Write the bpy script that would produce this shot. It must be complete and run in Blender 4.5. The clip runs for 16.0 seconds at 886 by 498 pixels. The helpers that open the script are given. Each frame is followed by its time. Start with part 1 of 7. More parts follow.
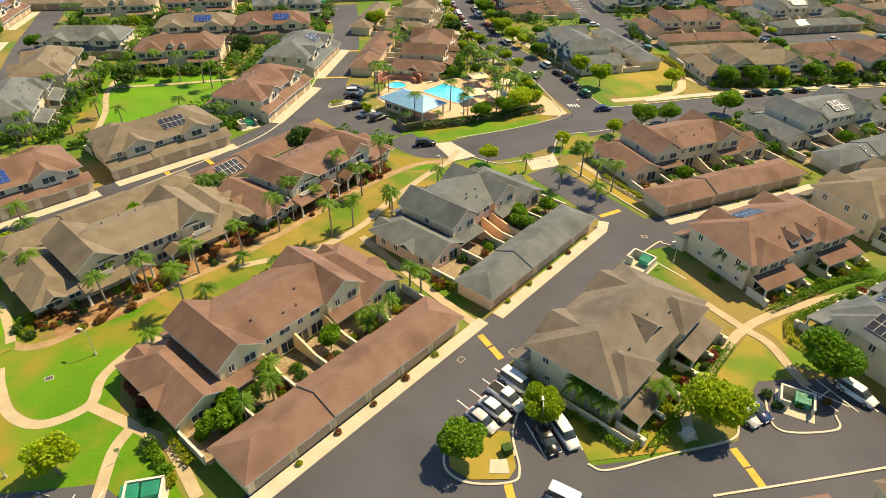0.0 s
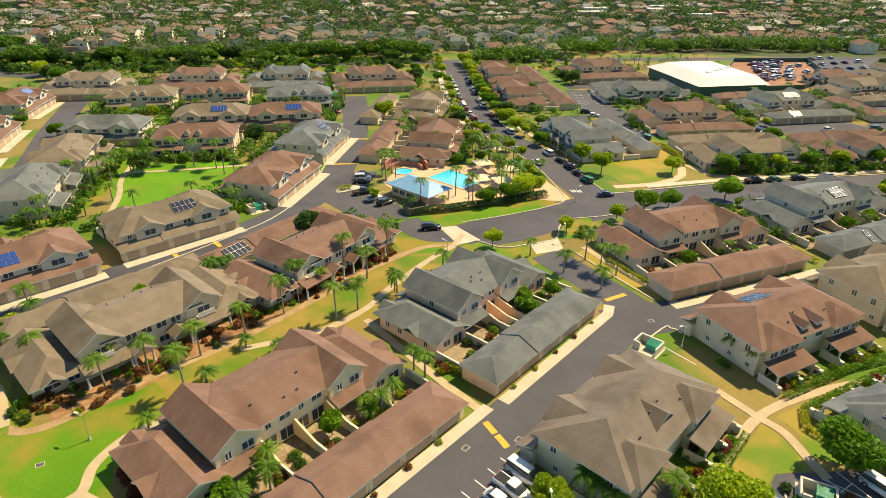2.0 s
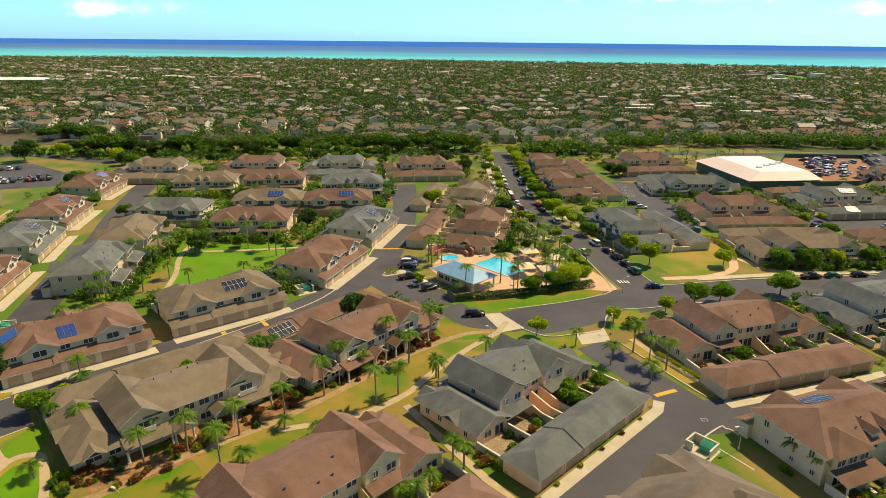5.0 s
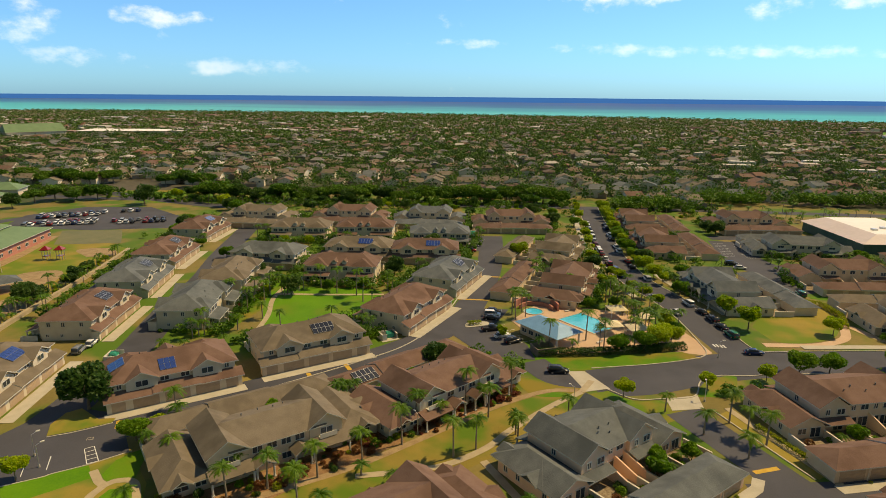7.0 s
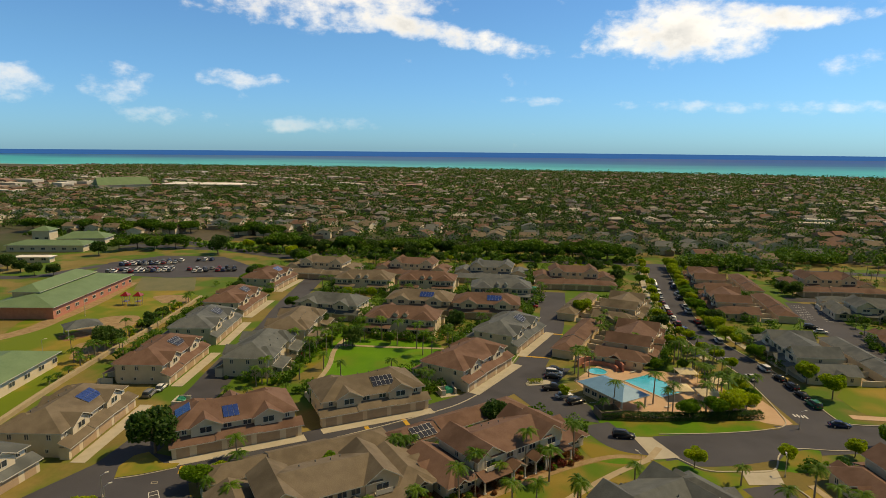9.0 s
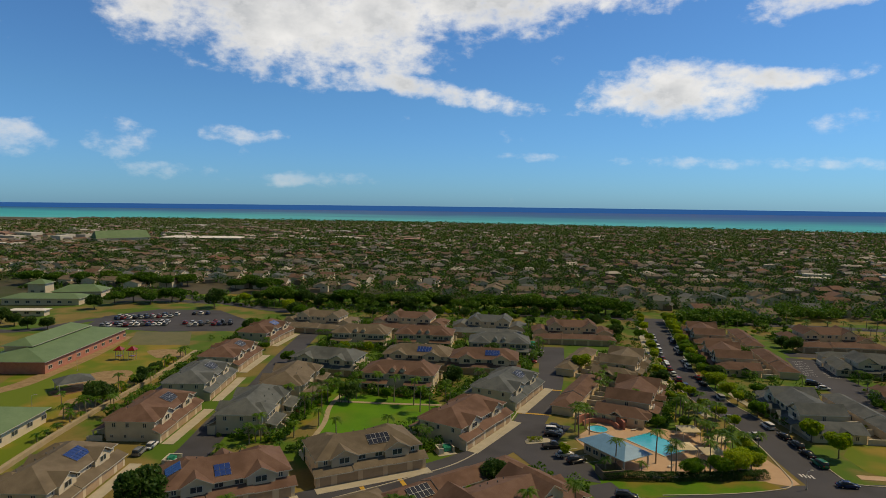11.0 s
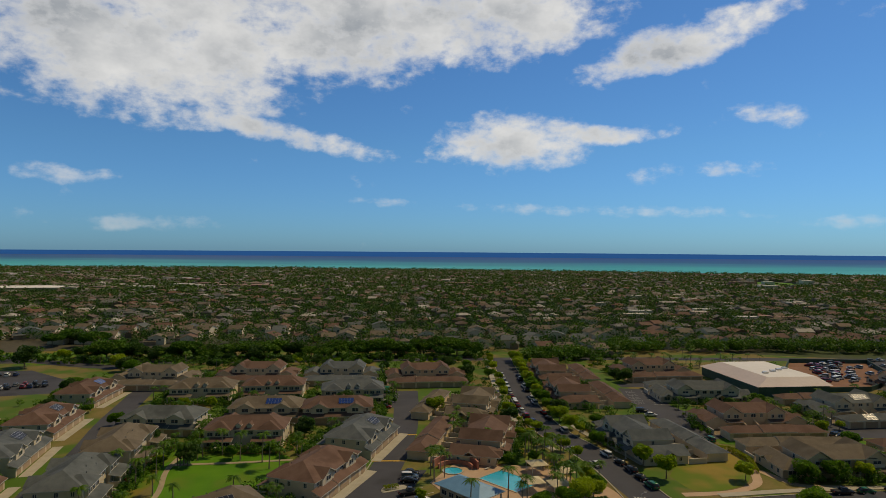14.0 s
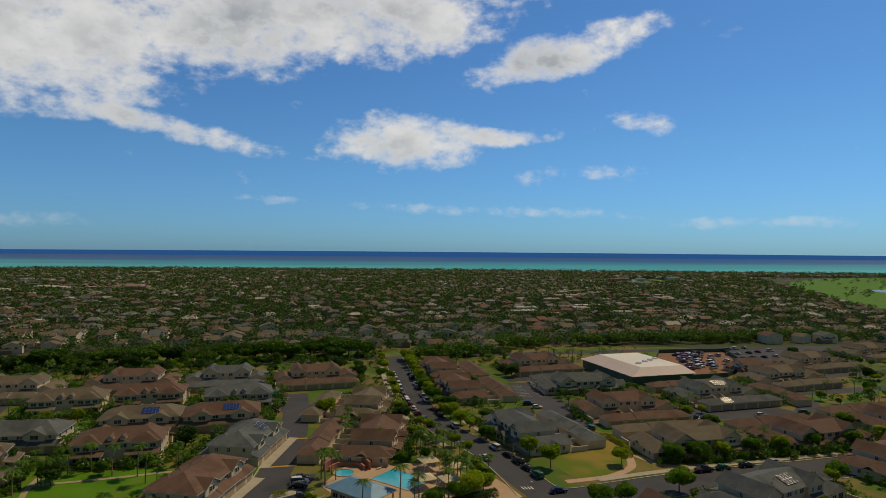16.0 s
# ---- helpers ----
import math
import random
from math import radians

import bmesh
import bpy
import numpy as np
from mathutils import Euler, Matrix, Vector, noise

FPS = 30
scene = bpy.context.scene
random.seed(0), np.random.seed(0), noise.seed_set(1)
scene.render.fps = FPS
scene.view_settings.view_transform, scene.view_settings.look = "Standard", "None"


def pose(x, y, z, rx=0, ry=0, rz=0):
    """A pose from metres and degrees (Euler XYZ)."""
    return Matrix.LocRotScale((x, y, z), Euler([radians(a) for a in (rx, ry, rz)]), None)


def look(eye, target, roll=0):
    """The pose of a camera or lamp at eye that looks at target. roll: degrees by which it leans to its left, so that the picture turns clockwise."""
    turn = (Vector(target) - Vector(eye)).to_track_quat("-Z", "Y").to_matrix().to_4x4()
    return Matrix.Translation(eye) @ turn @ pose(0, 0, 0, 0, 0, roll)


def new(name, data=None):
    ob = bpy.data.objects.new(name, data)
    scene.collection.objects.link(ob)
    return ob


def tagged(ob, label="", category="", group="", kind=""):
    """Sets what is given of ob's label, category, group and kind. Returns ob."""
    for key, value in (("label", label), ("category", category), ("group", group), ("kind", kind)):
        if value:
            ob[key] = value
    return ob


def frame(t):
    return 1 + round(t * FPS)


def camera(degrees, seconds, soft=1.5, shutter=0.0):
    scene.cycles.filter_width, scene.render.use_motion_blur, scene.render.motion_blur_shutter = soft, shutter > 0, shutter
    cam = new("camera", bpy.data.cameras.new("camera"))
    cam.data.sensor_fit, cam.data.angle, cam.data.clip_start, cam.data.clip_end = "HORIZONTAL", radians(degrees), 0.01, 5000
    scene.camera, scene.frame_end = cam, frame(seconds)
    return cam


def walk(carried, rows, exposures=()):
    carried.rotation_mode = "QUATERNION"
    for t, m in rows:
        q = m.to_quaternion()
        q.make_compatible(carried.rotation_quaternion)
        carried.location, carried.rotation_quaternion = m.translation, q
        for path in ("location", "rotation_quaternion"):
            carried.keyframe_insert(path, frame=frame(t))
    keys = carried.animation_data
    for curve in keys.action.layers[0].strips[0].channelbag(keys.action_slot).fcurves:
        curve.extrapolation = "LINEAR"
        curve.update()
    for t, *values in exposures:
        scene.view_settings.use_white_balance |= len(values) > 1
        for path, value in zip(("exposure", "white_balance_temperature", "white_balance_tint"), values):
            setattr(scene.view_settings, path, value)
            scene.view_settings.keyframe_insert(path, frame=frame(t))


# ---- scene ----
cam = camera(71.38, 16.0, soft=0.6)
PATH = [
    (0.0, pose(-0.00, 0.00, 62.00, 55.40, -0.61, 0.00)),
    (0.5, pose(-0.12, 0.04, 62.12, 57.47, -0.64, 0.15)),
    (1.0, pose(-0.09, 0.04, 62.10, 59.35, -0.62, 0.30)),
    (1.5, pose(-0.00, 0.04, 62.02, 61.22, -0.60, 0.44)),
    (2.0, pose(0.11, 0.00, 61.95, 63.12, -0.59, 0.57)),
    (2.5, pose(0.14, 0.00, 61.86, 64.85, -0.56, 0.78)),
    (3.0, pose(0.25, -0.03, 61.77, 66.32, -0.54, 1.14)),
    (3.5, pose(0.26, -0.07, 61.71, 67.64, -0.55, 1.53)),
    (6.0, pose(0.42, -0.39, 61.70, 73.52, -0.52, 9.18)),
    (6.5, pose(0.46, -0.39, 61.66, 74.74, -0.52, 11.42)),
    (7.0, pose(0.38, -0.35, 61.65, 75.89, -0.51, 13.32)),
    (7.5, pose(0.36, -0.26, 61.75, 77.08, -0.54, 15.12)),
    (8.0, pose(0.28, -0.25, 61.84, 78.32, -0.51, 16.62)),
    (8.5, pose(0.25, -0.27, 61.88, 79.55, -0.54, 17.93)),
    (9.0, pose(0.25, -0.30, 61.89, 80.82, -0.51, 19.11)),
    (11.5, pose(0.06, -0.43, 62.07, 87.08, -0.47, 18.44)),
    (12.0, pose(0.01, -0.37, 62.06, 88.41, -0.46, 17.09)),
    (12.5, pose(-0.05, -0.31, 62.03, 89.71, -0.45, 14.70)),
    (13.0, pose(-0.14, -0.24, 62.02, 90.06, -0.48, 11.84)),
    (13.5, pose(-0.16, -0.14, 62.01, 90.03, -0.46, 8.86)),
    (14.0, pose(-0.16, -0.03, 62.02, 90.04, -0.44, 5.21)),
    (14.5, pose(-0.15, 0.04, 62.05, 90.03, -0.46, 2.46)),
    (15.0, pose(-0.10, 0.04, 61.99, 90.05, -0.43, -0.09)),
    (15.5, pose(-0.10, 0.07, 62.00, 90.03, -0.43, -2.29)),
    (16.0, pose(-0.15, 0.14, 62.05, 90.02, -0.45, -4.79)),
]
SKY_TINT = (0.064, 0.153, 0.256, 1)      # high sky
SKY_LOW = (0.054, 0.138, 0.290, 1)       # towards the horizon
SKY_BACK_FILL = (0.080, 0.102, 0.098, 1)    # unseen sky behind the camera, tinted neutral to warm the fill
SKY_TOP = (0.047, 0.054, 0.052, 1)       # overhead, out of view; dimmed and neutral to cut the blue fill
# cumulus banks: azimuth, elevation, half widths in degrees, weight, slant
CLOUDS = [(-31, 17.6, 13, 5.4, 1.7, 0.0), (-36, 23, 15, 7, 1.7, 0.0), (-13, 19.6, 14, 4.0, 1.6, 0.10), (1, 20.6, 8.5, 3.2, 1.5, 0.08), (-14, 27, 28, 6, 1.3, 0.0), (-19, 10.0, 10, 1.0, 1.0, -0.17), (-29, 11.2, 6, 1.4, 0.9, -0.05),
          (1.2, 9.8, 5.8, 2.2, 1.5, 0.0), (9.8, 10.2, 6, 0.9, 1.0, 0.03), (15.4, 17.4, 7.4, 1.8, 1.25, 0.2), (22.8, 11.3, 3.0, 1.1, 0.65, -0.15), (14, 6.7, 2.8, 1.2, 0.6, 0.0), (8.5, 3.6, 17, 0.7, 0.6, -0.03),
          (-11, 4.3, 6, 0.6, 0.4, 0.0), (-32, 2.1, 8, 0.9, 0.55, 0.0), (-43, 2.6, 5, 0.9, 0.55, 0.0), (-37, 5.8, 5, 0.9, 0.5, 0.0), (-47, 5.0, 3.0, 1.7, 0.8, 0.0), (-53, 4.6, 3.0, 1.7, 0.8, 0.0), (32, 2.4, 9, 0.7, 0.5, 0.0), (20, 7, 5, 1.0, 0.35, 0.0)]
walk(cam, PATH, [(0.0, 0.68, 8250, 11), (3.5, 0.54, 7850, 10), (6.0, -0.07, 9000, 12), (9.0, -0.66, 9150, 12), (11.5, -1.14, 7850, 12), (16.0, -1.34, 7850, 11)])

# ---- world, sun ----
SUN_AZ, SUN_EL = radians(37), radians(53)   # azimuth counted from +x towards +y
world = bpy.data.worlds.new("world")
scene.world = world
world.use_nodes = True
wt = world.node_tree
wt.nodes.clear()


def wn(kind, **kw):
    n = wt.nodes.new(kind)
    for k, v in kw.items():
        n.inputs[int(k[1:])].default_value = v
    return n


def wmath(op, a, b=None, c=None):
    n = wt.nodes.new("ShaderNodeMath")
    n.operation = op
    for i, v in enumerate((a, b, c)):
        if v is None:
            continue
        if isinstance(v, (int, float)):
            n.inputs[i].default_value = v
        else:
            wt.links.new(v, n.inputs[i])
    return n.outputs[0]


sky = wt.nodes.new("ShaderNodeTexSky")
sky.sky_type = "NISHITA"
sky.sun_disc = False
sky.sun_elevation = SUN_EL
sky.sun_rotation = radians(90) - SUN_AZ
sky.altitude, sky.air_density, sky.dust_density, sky.ozone_density = 60, 1.0, 0.35, 2.0
tc = wt.nodes.new("ShaderNodeTexCoord")
sep = wt.nodes.new("ShaderNodeSeparateXYZ")
wt.links.new(tc.outputs["Generated"], sep.inputs[0])
dx, dy, dz = sep.outputs
azim = wmath("MULTIPLY", wmath("ARCTAN2", dx, dy), 57.2958)
elev = wmath("MULTIPLY", wmath("ARCSINE", dz), 57.2958)
flat = wt.nodes.new("ShaderNodeCombineXYZ")
wt.links.new(wmath("MULTIPLY", azim, 0.075), flat.inputs[0])
wt.links.new(wmath("MULTIPLY", elev, 0.115), flat.inputs[1])


def cloud_noise(scale, detail, rough):
    n = wt.nodes.new("ShaderNodeTexNoise")
    n.inputs["Scale"].default_value, n.inputs["Detail"].default_value, n.inputs["Roughness"].default_value = scale, detail, rough
    wt.links.new(flat.outputs[0], n.inputs["Vector"])
    return n.outputs["Fac"]


puff = cloud_noise(2.5, 8.0, 0.56)
wisp = cloud_noise(8.5, 6.0, 0.60)
cover = None
for a, e, wa, we, k, slant in CLOUDS:
    u = wmath("DIVIDE", wmath("SUBTRACT", azim, a), wa)
    v = wmath("DIVIDE", wmath("SUBTRACT", wmath("SUBTRACT", elev, e), wmath("MULTIPLY", wmath("SUBTRACT", azim, a), slant)), we)
    r = wmath("SUBTRACT", k if e > 8 else k * 0.7, wmath("ADD", wmath("MULTIPLY", u, u), wmath("MULTIPLY", v, v)))
    cover = r if cover is None else wmath("MAXIMUM", cover, r)
cover = wmath("MAXIMUM", wmath("MINIMUM", cover, 1.5), -0.9)
dens = wmath("ADD", wmath("MULTIPLY", wmath("SUBTRACT", puff, 0.5), 4.4), wmath("MULTIPLY", cover, 1.05))
dens = wmath("ADD", dens, wmath("MULTIPLY", wmath("SUBTRACT", wisp, 0.5), 2.3))
ramp = wt.nodes.new("ShaderNodeMapRange")
ramp.interpolation_type = "SMOOTHSTEP"
wt.links.new(dens, ramp.inputs[0])
ramp.inputs[1].default_value, ramp.inputs[2].default_value = -0.25, 1.45
# low clouds are thin and hazy
thin = wt.nodes.new("ShaderNodeMapRange")
wt.links.new(elev, thin.inputs[0])
thin.inputs[1].default_value, thin.inputs[2].default_value = 2.0, 9.0
thin.inputs[3].default_value, thin.inputs[4].default_value = 0.42, 0.95
veil = wmath("MULTIPLY", ramp.outputs[0], thin.outputs[0])
shade = wt.nodes.new("ShaderNodeMapRange")
wt.links.new(dens, shade.inputs[0])
shade.inputs[1].default_value, shade.inputs[2].default_value = 0.5, 1.7
moved = wt.nodes.new("ShaderNodeVectorMath")
moved.inputs[1].default_value = (-0.04, 0.16, 0.0)
wt.links.new(flat.outputs[0], moved.inputs[0])
lit = wt.nodes.new("ShaderNodeTexNoise")
lit.inputs["Scale"].default_value, lit.inputs["Detail"].default_value, lit.inputs["Roughness"].default_value = 1.5, 5.0, 0.55
wt.links.new(moved.outputs[0], lit.inputs["Vector"])
dark = wmath("MULTIPLY", wmath("ADD", wmath("MULTIPLY", wmath("SUBTRACT", lit.outputs["Fac"], 0.46), 3.2), 0.28), shade.outputs[0])
dark = wmath("MAXIMUM", wmath("MINIMUM", dark, 1.0), 0.0)
grey = wn("ShaderNodeMix")
grey.data_type = "RGBA"
grey.inputs[6].default_value, grey.inputs[7].default_value = (1.68, 1.86, 2.10, 1), (0.80, 0.95, 1.16, 1)
wt.links.new(dark, grey.inputs[0])
tint = wn("ShaderNodeMix")
tint.data_type, tint.blend_type = "RGBA", "MULTIPLY"
tint.inputs[0].default_value = 1.0
low = wt.nodes.new("ShaderNodeMapRange")
wt.links.new(elev, low.inputs[0])
low.inputs[1].default_value, low.inputs[2].default_value = 0.0, 9.0
hue = wn("ShaderNodeMix")
hue.data_type = "RGBA"
hue.inputs[6].default_value, hue.inputs[7].default_value = SKY_LOW, SKY_TINT
wt.links.new(low.outputs[0], hue.inputs[0])
high = wt.nodes.new("ShaderNodeMapRange")
wt.links.new(elev, high.inputs[0])
high.inputs[1].default_value, high.inputs[2].default_value = 27.0, 55.0
deep = wn("ShaderNodeMix")
deep.data_type = "RGBA"
wt.links.new(high.outputs[0], deep.inputs[0])
# out-of-view sky behind the camera made neutral, so shaded walls turn less blue
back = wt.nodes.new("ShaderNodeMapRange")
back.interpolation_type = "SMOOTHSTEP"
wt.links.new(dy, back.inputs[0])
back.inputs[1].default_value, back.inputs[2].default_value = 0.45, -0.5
fill_mix = wn("ShaderNodeMix")
fill_mix.data_type = "RGBA"
wt.links.new(back.outputs[0], fill_mix.inputs[0])
wt.links.new(hue.outputs[2], fill_mix.inputs[6])
fill_mix.inputs[7].default_value = SKY_BACK_FILL
wt.links.new(fill_mix.outputs[2], deep.inputs[6])
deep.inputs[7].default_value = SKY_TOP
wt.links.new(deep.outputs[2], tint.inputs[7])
wt.links.new(sky.outputs[0], tint.inputs[6])
over = wn("ShaderNodeMix")
over.data_type = "RGBA"
wt.links.new(veil, over.inputs[0])
wt.links.new(tint.outputs[2], over.inputs[6])
wt.links.new(grey.outputs[2], over.inputs[7])
# far sea under the horizon
sea_mix = wn("ShaderNodeMix")
sea_mix.data_type = "RGBA"
wt.links.new(wmath("LESS_THAN", dz, -0.0044), sea_mix.inputs[0])
wt.links.new(over.outputs[2], sea_mix.inputs[6])
sea_mix.inputs[7].default_value = (0.035, 0.20, 0.66, 1)
bg = wt.nodes.new("ShaderNodeBackground")
wt.links.new(sea_mix.outputs[2], bg.inputs[0])
bg.inputs[1].default_value = 1.0
wo = wt.nodes.new("ShaderNodeOutputWorld")
wt.links.new(bg.outputs[0], wo.inputs[0])

sun = new("sun", bpy.data.lights.new("sun", "SUN"))
sun.data.energy, sun.data.angle, sun.data.color = 5.0, radians(0.53), (1.0, 0.87, 0.60)
sx, sy, sz = math.cos(SUN_AZ) * math.cos(SUN_EL), math.sin(SUN_AZ) * math.cos(SUN_EL), math.sin(SUN_EL)
sun.matrix_basis = look((sx * 300, sy * 300, sz * 300), (0, 0, 0))


# ---- materials ----
def surf(name, c1, c2, scale=1.0, rough=0.85, bump=0.15, fine=8.0, rand=0.0, island=0.0, metal=0.0, spec=0.3, big=None, streak=None):
    """Two scales of noise between two colours, a fine relief, and a shift of brightness by object or by island."""
    m = bpy.data.materials.new(name)
    m.use_nodes = True
    t = m.node_tree
    b = t.nodes["Principled BSDF"]
    co = t.nodes.new("ShaderNodeTexCoord")
    vec = co.outputs["Object"]
    if streak:
        mp = t.nodes.new("ShaderNodeMapping")
        mp.inputs["Scale"].default_value = streak
        t.links.new(vec, mp.inputs[0])
        vec = mp.outputs[0]

    def nz(s, d):
        n = t.nodes.new("ShaderNodeTexNoise")
        n.inputs["Scale"].default_value, n.inputs["Detail"].default_value = s, d
        t.links.new(vec, n.inputs["Vector"])
        return n.outputs["Fac"]

    def mth(op, a, b2):
        n = t.nodes.new("ShaderNodeMath")
        n.operation = op
        for i, v in enumerate((a, b2)):
            if isinstance(v, (int, float)):
                n.inputs[i].default_value = v
            else:
                t.links.new(v, n.inputs[i])
        return n.outputs[0]

    lo, hi = nz(scale, 4.0), nz(scale * fine, 3.0)
    f = mth("ADD", mth("MULTIPLY", mth("SUBTRACT", lo, 0.5), 2.2), mth("MULTIPLY", mth("SUBTRACT", hi, 0.5), 1.1))
    f = mth("ADD", f, 0.5)
    if rand:
        oi = t.nodes.new("ShaderNodeObjectInfo")
        f = mth("ADD", f, mth("MULTIPLY", mth("SUBTRACT", oi.outputs["Random"], 0.5), rand * 2))
    if island:
        gi = t.nodes.new("ShaderNodeNewGeometry")
        f = mth("ADD", f, mth("MULTIPLY", mth("SUBTRACT", gi.outputs["Random Per Island"], 0.5), island * 2))
    mx = t.nodes.new("ShaderNodeMix")
    mx.data_type = "RGBA"
    mx.clamp_factor = True
    mx.inputs[6].default_value, mx.inputs[7].default_value = (*c1, 1), (*c2, 1)
    t.links.new(f, mx.inputs[0])
    col = mx.outputs[2]
    if big:
        c3, s3, lo3, hi3 = big
        rm = t.nodes.new("ShaderNodeMapRange")
        rm.interpolation_type = "SMOOTHSTEP"
        rm.inputs[1].default_value, rm.inputs[2].default_value = lo3, hi3
        t.links.new(nz(s3, 3.0), rm.inputs[0])
        m2 = t.nodes.new("ShaderNodeMix")
        m2.data_type = "RGBA"
        m2.inputs[7].default_value = (*c3, 1)
        t.links.new(rm.outputs[0], m2.inputs[0])
        t.links.new(col, m2.inputs[6])
        col = m2.outputs[2]
    t.links.new(col, b.inputs["Base Color"])
    b.inputs["Roughness"].default_value, b.inputs["Metallic"].default_value = rough, metal
    b.inputs["Specular IOR Level"].default_value = spec
    if bump:
        bp = t.nodes.new("ShaderNodeBump")
        bp.inputs["Strength"].default_value, bp.inputs["Distance"].default_value = bump, 0.05
        t.links.new(hi, bp.inputs["Height"])
        t.links.new(bp.outputs[0], b.inputs["Normal"])
    return m


def leafy(name, c1, c2, rand=0.5, thin_=0.5, island=0.6):
    m = surf(name, c1, c2, 0.6, 0.55, 0.0, 3.0, rand=rand, island=island, spec=0.25 if island > 0.5 else 0.1)
    t = m.node_tree
    b = t.nodes["Principled BSDF"]
    tr = t.nodes.new("ShaderNodeBsdfTranslucent")
    t.links.new(b.inputs["Base Color"].links[0].from_socket, tr.inputs[0])
    ms = t.nodes.new("ShaderNodeMixShader")
    ms.inputs[0].default_value = thin_
    out = t.nodes["Material Output"]
    t.links.new(b.outputs[0], ms.inputs[1])
    t.links.new(tr.outputs[0], ms.inputs[2])
    t.links.new(ms.outputs[0], out.inputs[0])
    return m


M = {}
ROOFS = {"brown": ((0.150, 0.089, 0.067), (0.200, 0.124, 0.097)), "taupe": ((0.150, 0.122, 0.090), (0.205, 0.168, 0.126)),
         "grey": ((0.100, 0.112, 0.114), (0.148, 0.162, 0.162)), "redbrown": ((0.138, 0.084, 0.064), (0.182, 0.114, 0.089)),
         "greybrown": ((0.125, 0.103, 0.085), (0.172, 0.145, 0.120)),
         "slate": ((0.10, 0.115, 0.125), (0.15, 0.165, 0.17))}
for k, (a, b_) in ROOFS.items():
    M["roof_" + k] = surf("shingle_" + k, a, b_, 0.5, 0.95, 0.9, 11, rand=0.25, spec=0.15, streak=(1, 1, 0.4), big=(tuple(v * 0.85 for v in a), 0.16, 0.5, 0.72))
WALLS = {"cream": ((0.74, 0.58, 0.33), (0.82, 0.66, 0.41)), "peach": ((0.74, 0.50, 0.34), (0.81, 0.57, 0.41)),
         "beige": ((0.62, 0.48, 0.33), (0.70, 0.56, 0.40)), "white": ((0.60, 0.51, 0.38), (0.68, 0.59, 0.45))}
for k, (a, b_) in WALLS.items():
    M["wall_" + k] = surf("stucco_" + k, a, b_, 0.5, 0.9, 0.25, 30, rand=0.2)
M["trim"] = surf("white_trim", (0.56, 0.53, 0.47), (0.64, 0.61, 0.55), 1, 0.6, 0.05)
M["garage"] = surf("garage_door_paint", (0.40, 0.285, 0.19), (0.46, 0.335, 0.23), 1, 0.6, 0.05, rand=0.4)
M["gwall"] = surf("garden_wall", (0.54, 0.50, 0.42), (0.62, 0.58, 0.49), 0.7, 0.9, 0.2, 20)
M["glass"] = surf("window_glass", (0.03, 0.04, 0.05), (0.06, 0.075, 0.09), 0.4, 0.08, 0, spec=0.6, rand=0.5)
M["asphalt"] = surf("asphalt", (0.061, 0.062, 0.075), (0.084, 0.084, 0.098), 0.12, 0.9, 0.3, 40, big=((0.048, 0.048, 0.057), 0.06, 0.5, 0.72))
M["court"] = surf("court_soil", (0.14, 0.09, 0.05), (0.36, 0.30, 0.21), 0.35, 0.95, 0.4, 8)
M["concrete"] = surf("concrete", (0.40, 0.36, 0.28), (0.49, 0.445, 0.355), 0.4, 0.9, 0.2, 12)
M["kerb"] = surf("kerb_concrete", (0.42, 0.38, 0.30), (0.52, 0.47, 0.38), 0.5, 0.9, 0.2, 12)
M["path"] = surf("path_concrete", (0.34, 0.27, 0.175), (0.44, 0.355, 0.235), 0.5, 0.9, 0.2, 10)
M["yellow"] = surf("yellow_paint", (0.50, 0.30, 0.045), (0.60, 0.37, 0.06), 0.9, 0.8, 0.1)
M["line"] = surf("white_paint", (0.60, 0.60, 0.58), (0.72, 0.72, 0.70), 2, 0.8, 0.1)
M["ground"] = surf("dry_grass", (0.17, 0.135, 0.040), (0.25, 0.19, 0.060), 0.06, 0.95, 0.3, 20, big=((0.075, 0.15, 0.012), 0.05, 0.42, 0.58))
M["lawn"] = surf("green_lawn", (0.048, 0.160, 0.003), (0.095, 0.215, 0.006), 0.08, 0.95, 0.4, 30, big=((0.225, 0.170, 0.026), 0.075, 0.44, 0.64))
M["lush"] = surf("lush_lawn", (0.058, 0.185, 0.003), (0.105, 0.255, 0.006), 0.1, 0.95, 0.4, 30, big=((0.13, 0.20, 0.015), 0.08, 0.5, 0.75))
M["drylawn"] = surf("dry_lawn", (0.25, 0.195, 0.035), (0.31, 0.225, 0.045), 0.1, 0.95, 0.4, 30, big=((0.10, 0.18, 0.015), 0.09, 0.45, 0.66))
M["meadow"] = surf("yellow_green_grass", (0.26, 0.185, 0.030), (0.32, 0.235, 0.048), 0.1, 0.95, 0.4, 30, big=((0.125, 0.185, 0.012), 0.045, 0.40, 0.56))
M["strip"] = surf("dry_strip_grass", (0.200, 0.150, 0.026), (0.265, 0.200, 0.044), 0.14, 0.95, 0.4, 30, big=((0.085, 0.160, 0.010), 0.08, 0.46, 0.66))
M["mulch"] = surf("mulch", (0.15, 0.075, 0.035), (0.34, 0.20, 0.10), 0.5, 0.95, 0.5, 8)
M["dirt"] = surf("worn_earth", (0.25, 0.165, 0.085), (0.38, 0.27, 0.15), 0.5, 0.95, 0.3, 8)
M["redsoil"] = surf("red_soil", (0.22, 0.11, 0.065), (0.32, 0.17, 0.105), 0.1, 0.95, 0.3, 12)
M["deck"] = surf("pool_deck", (0.50, 0.33, 0.21), (0.58, 0.40, 0.27), 0.25, 0.85, 0.1, 12)
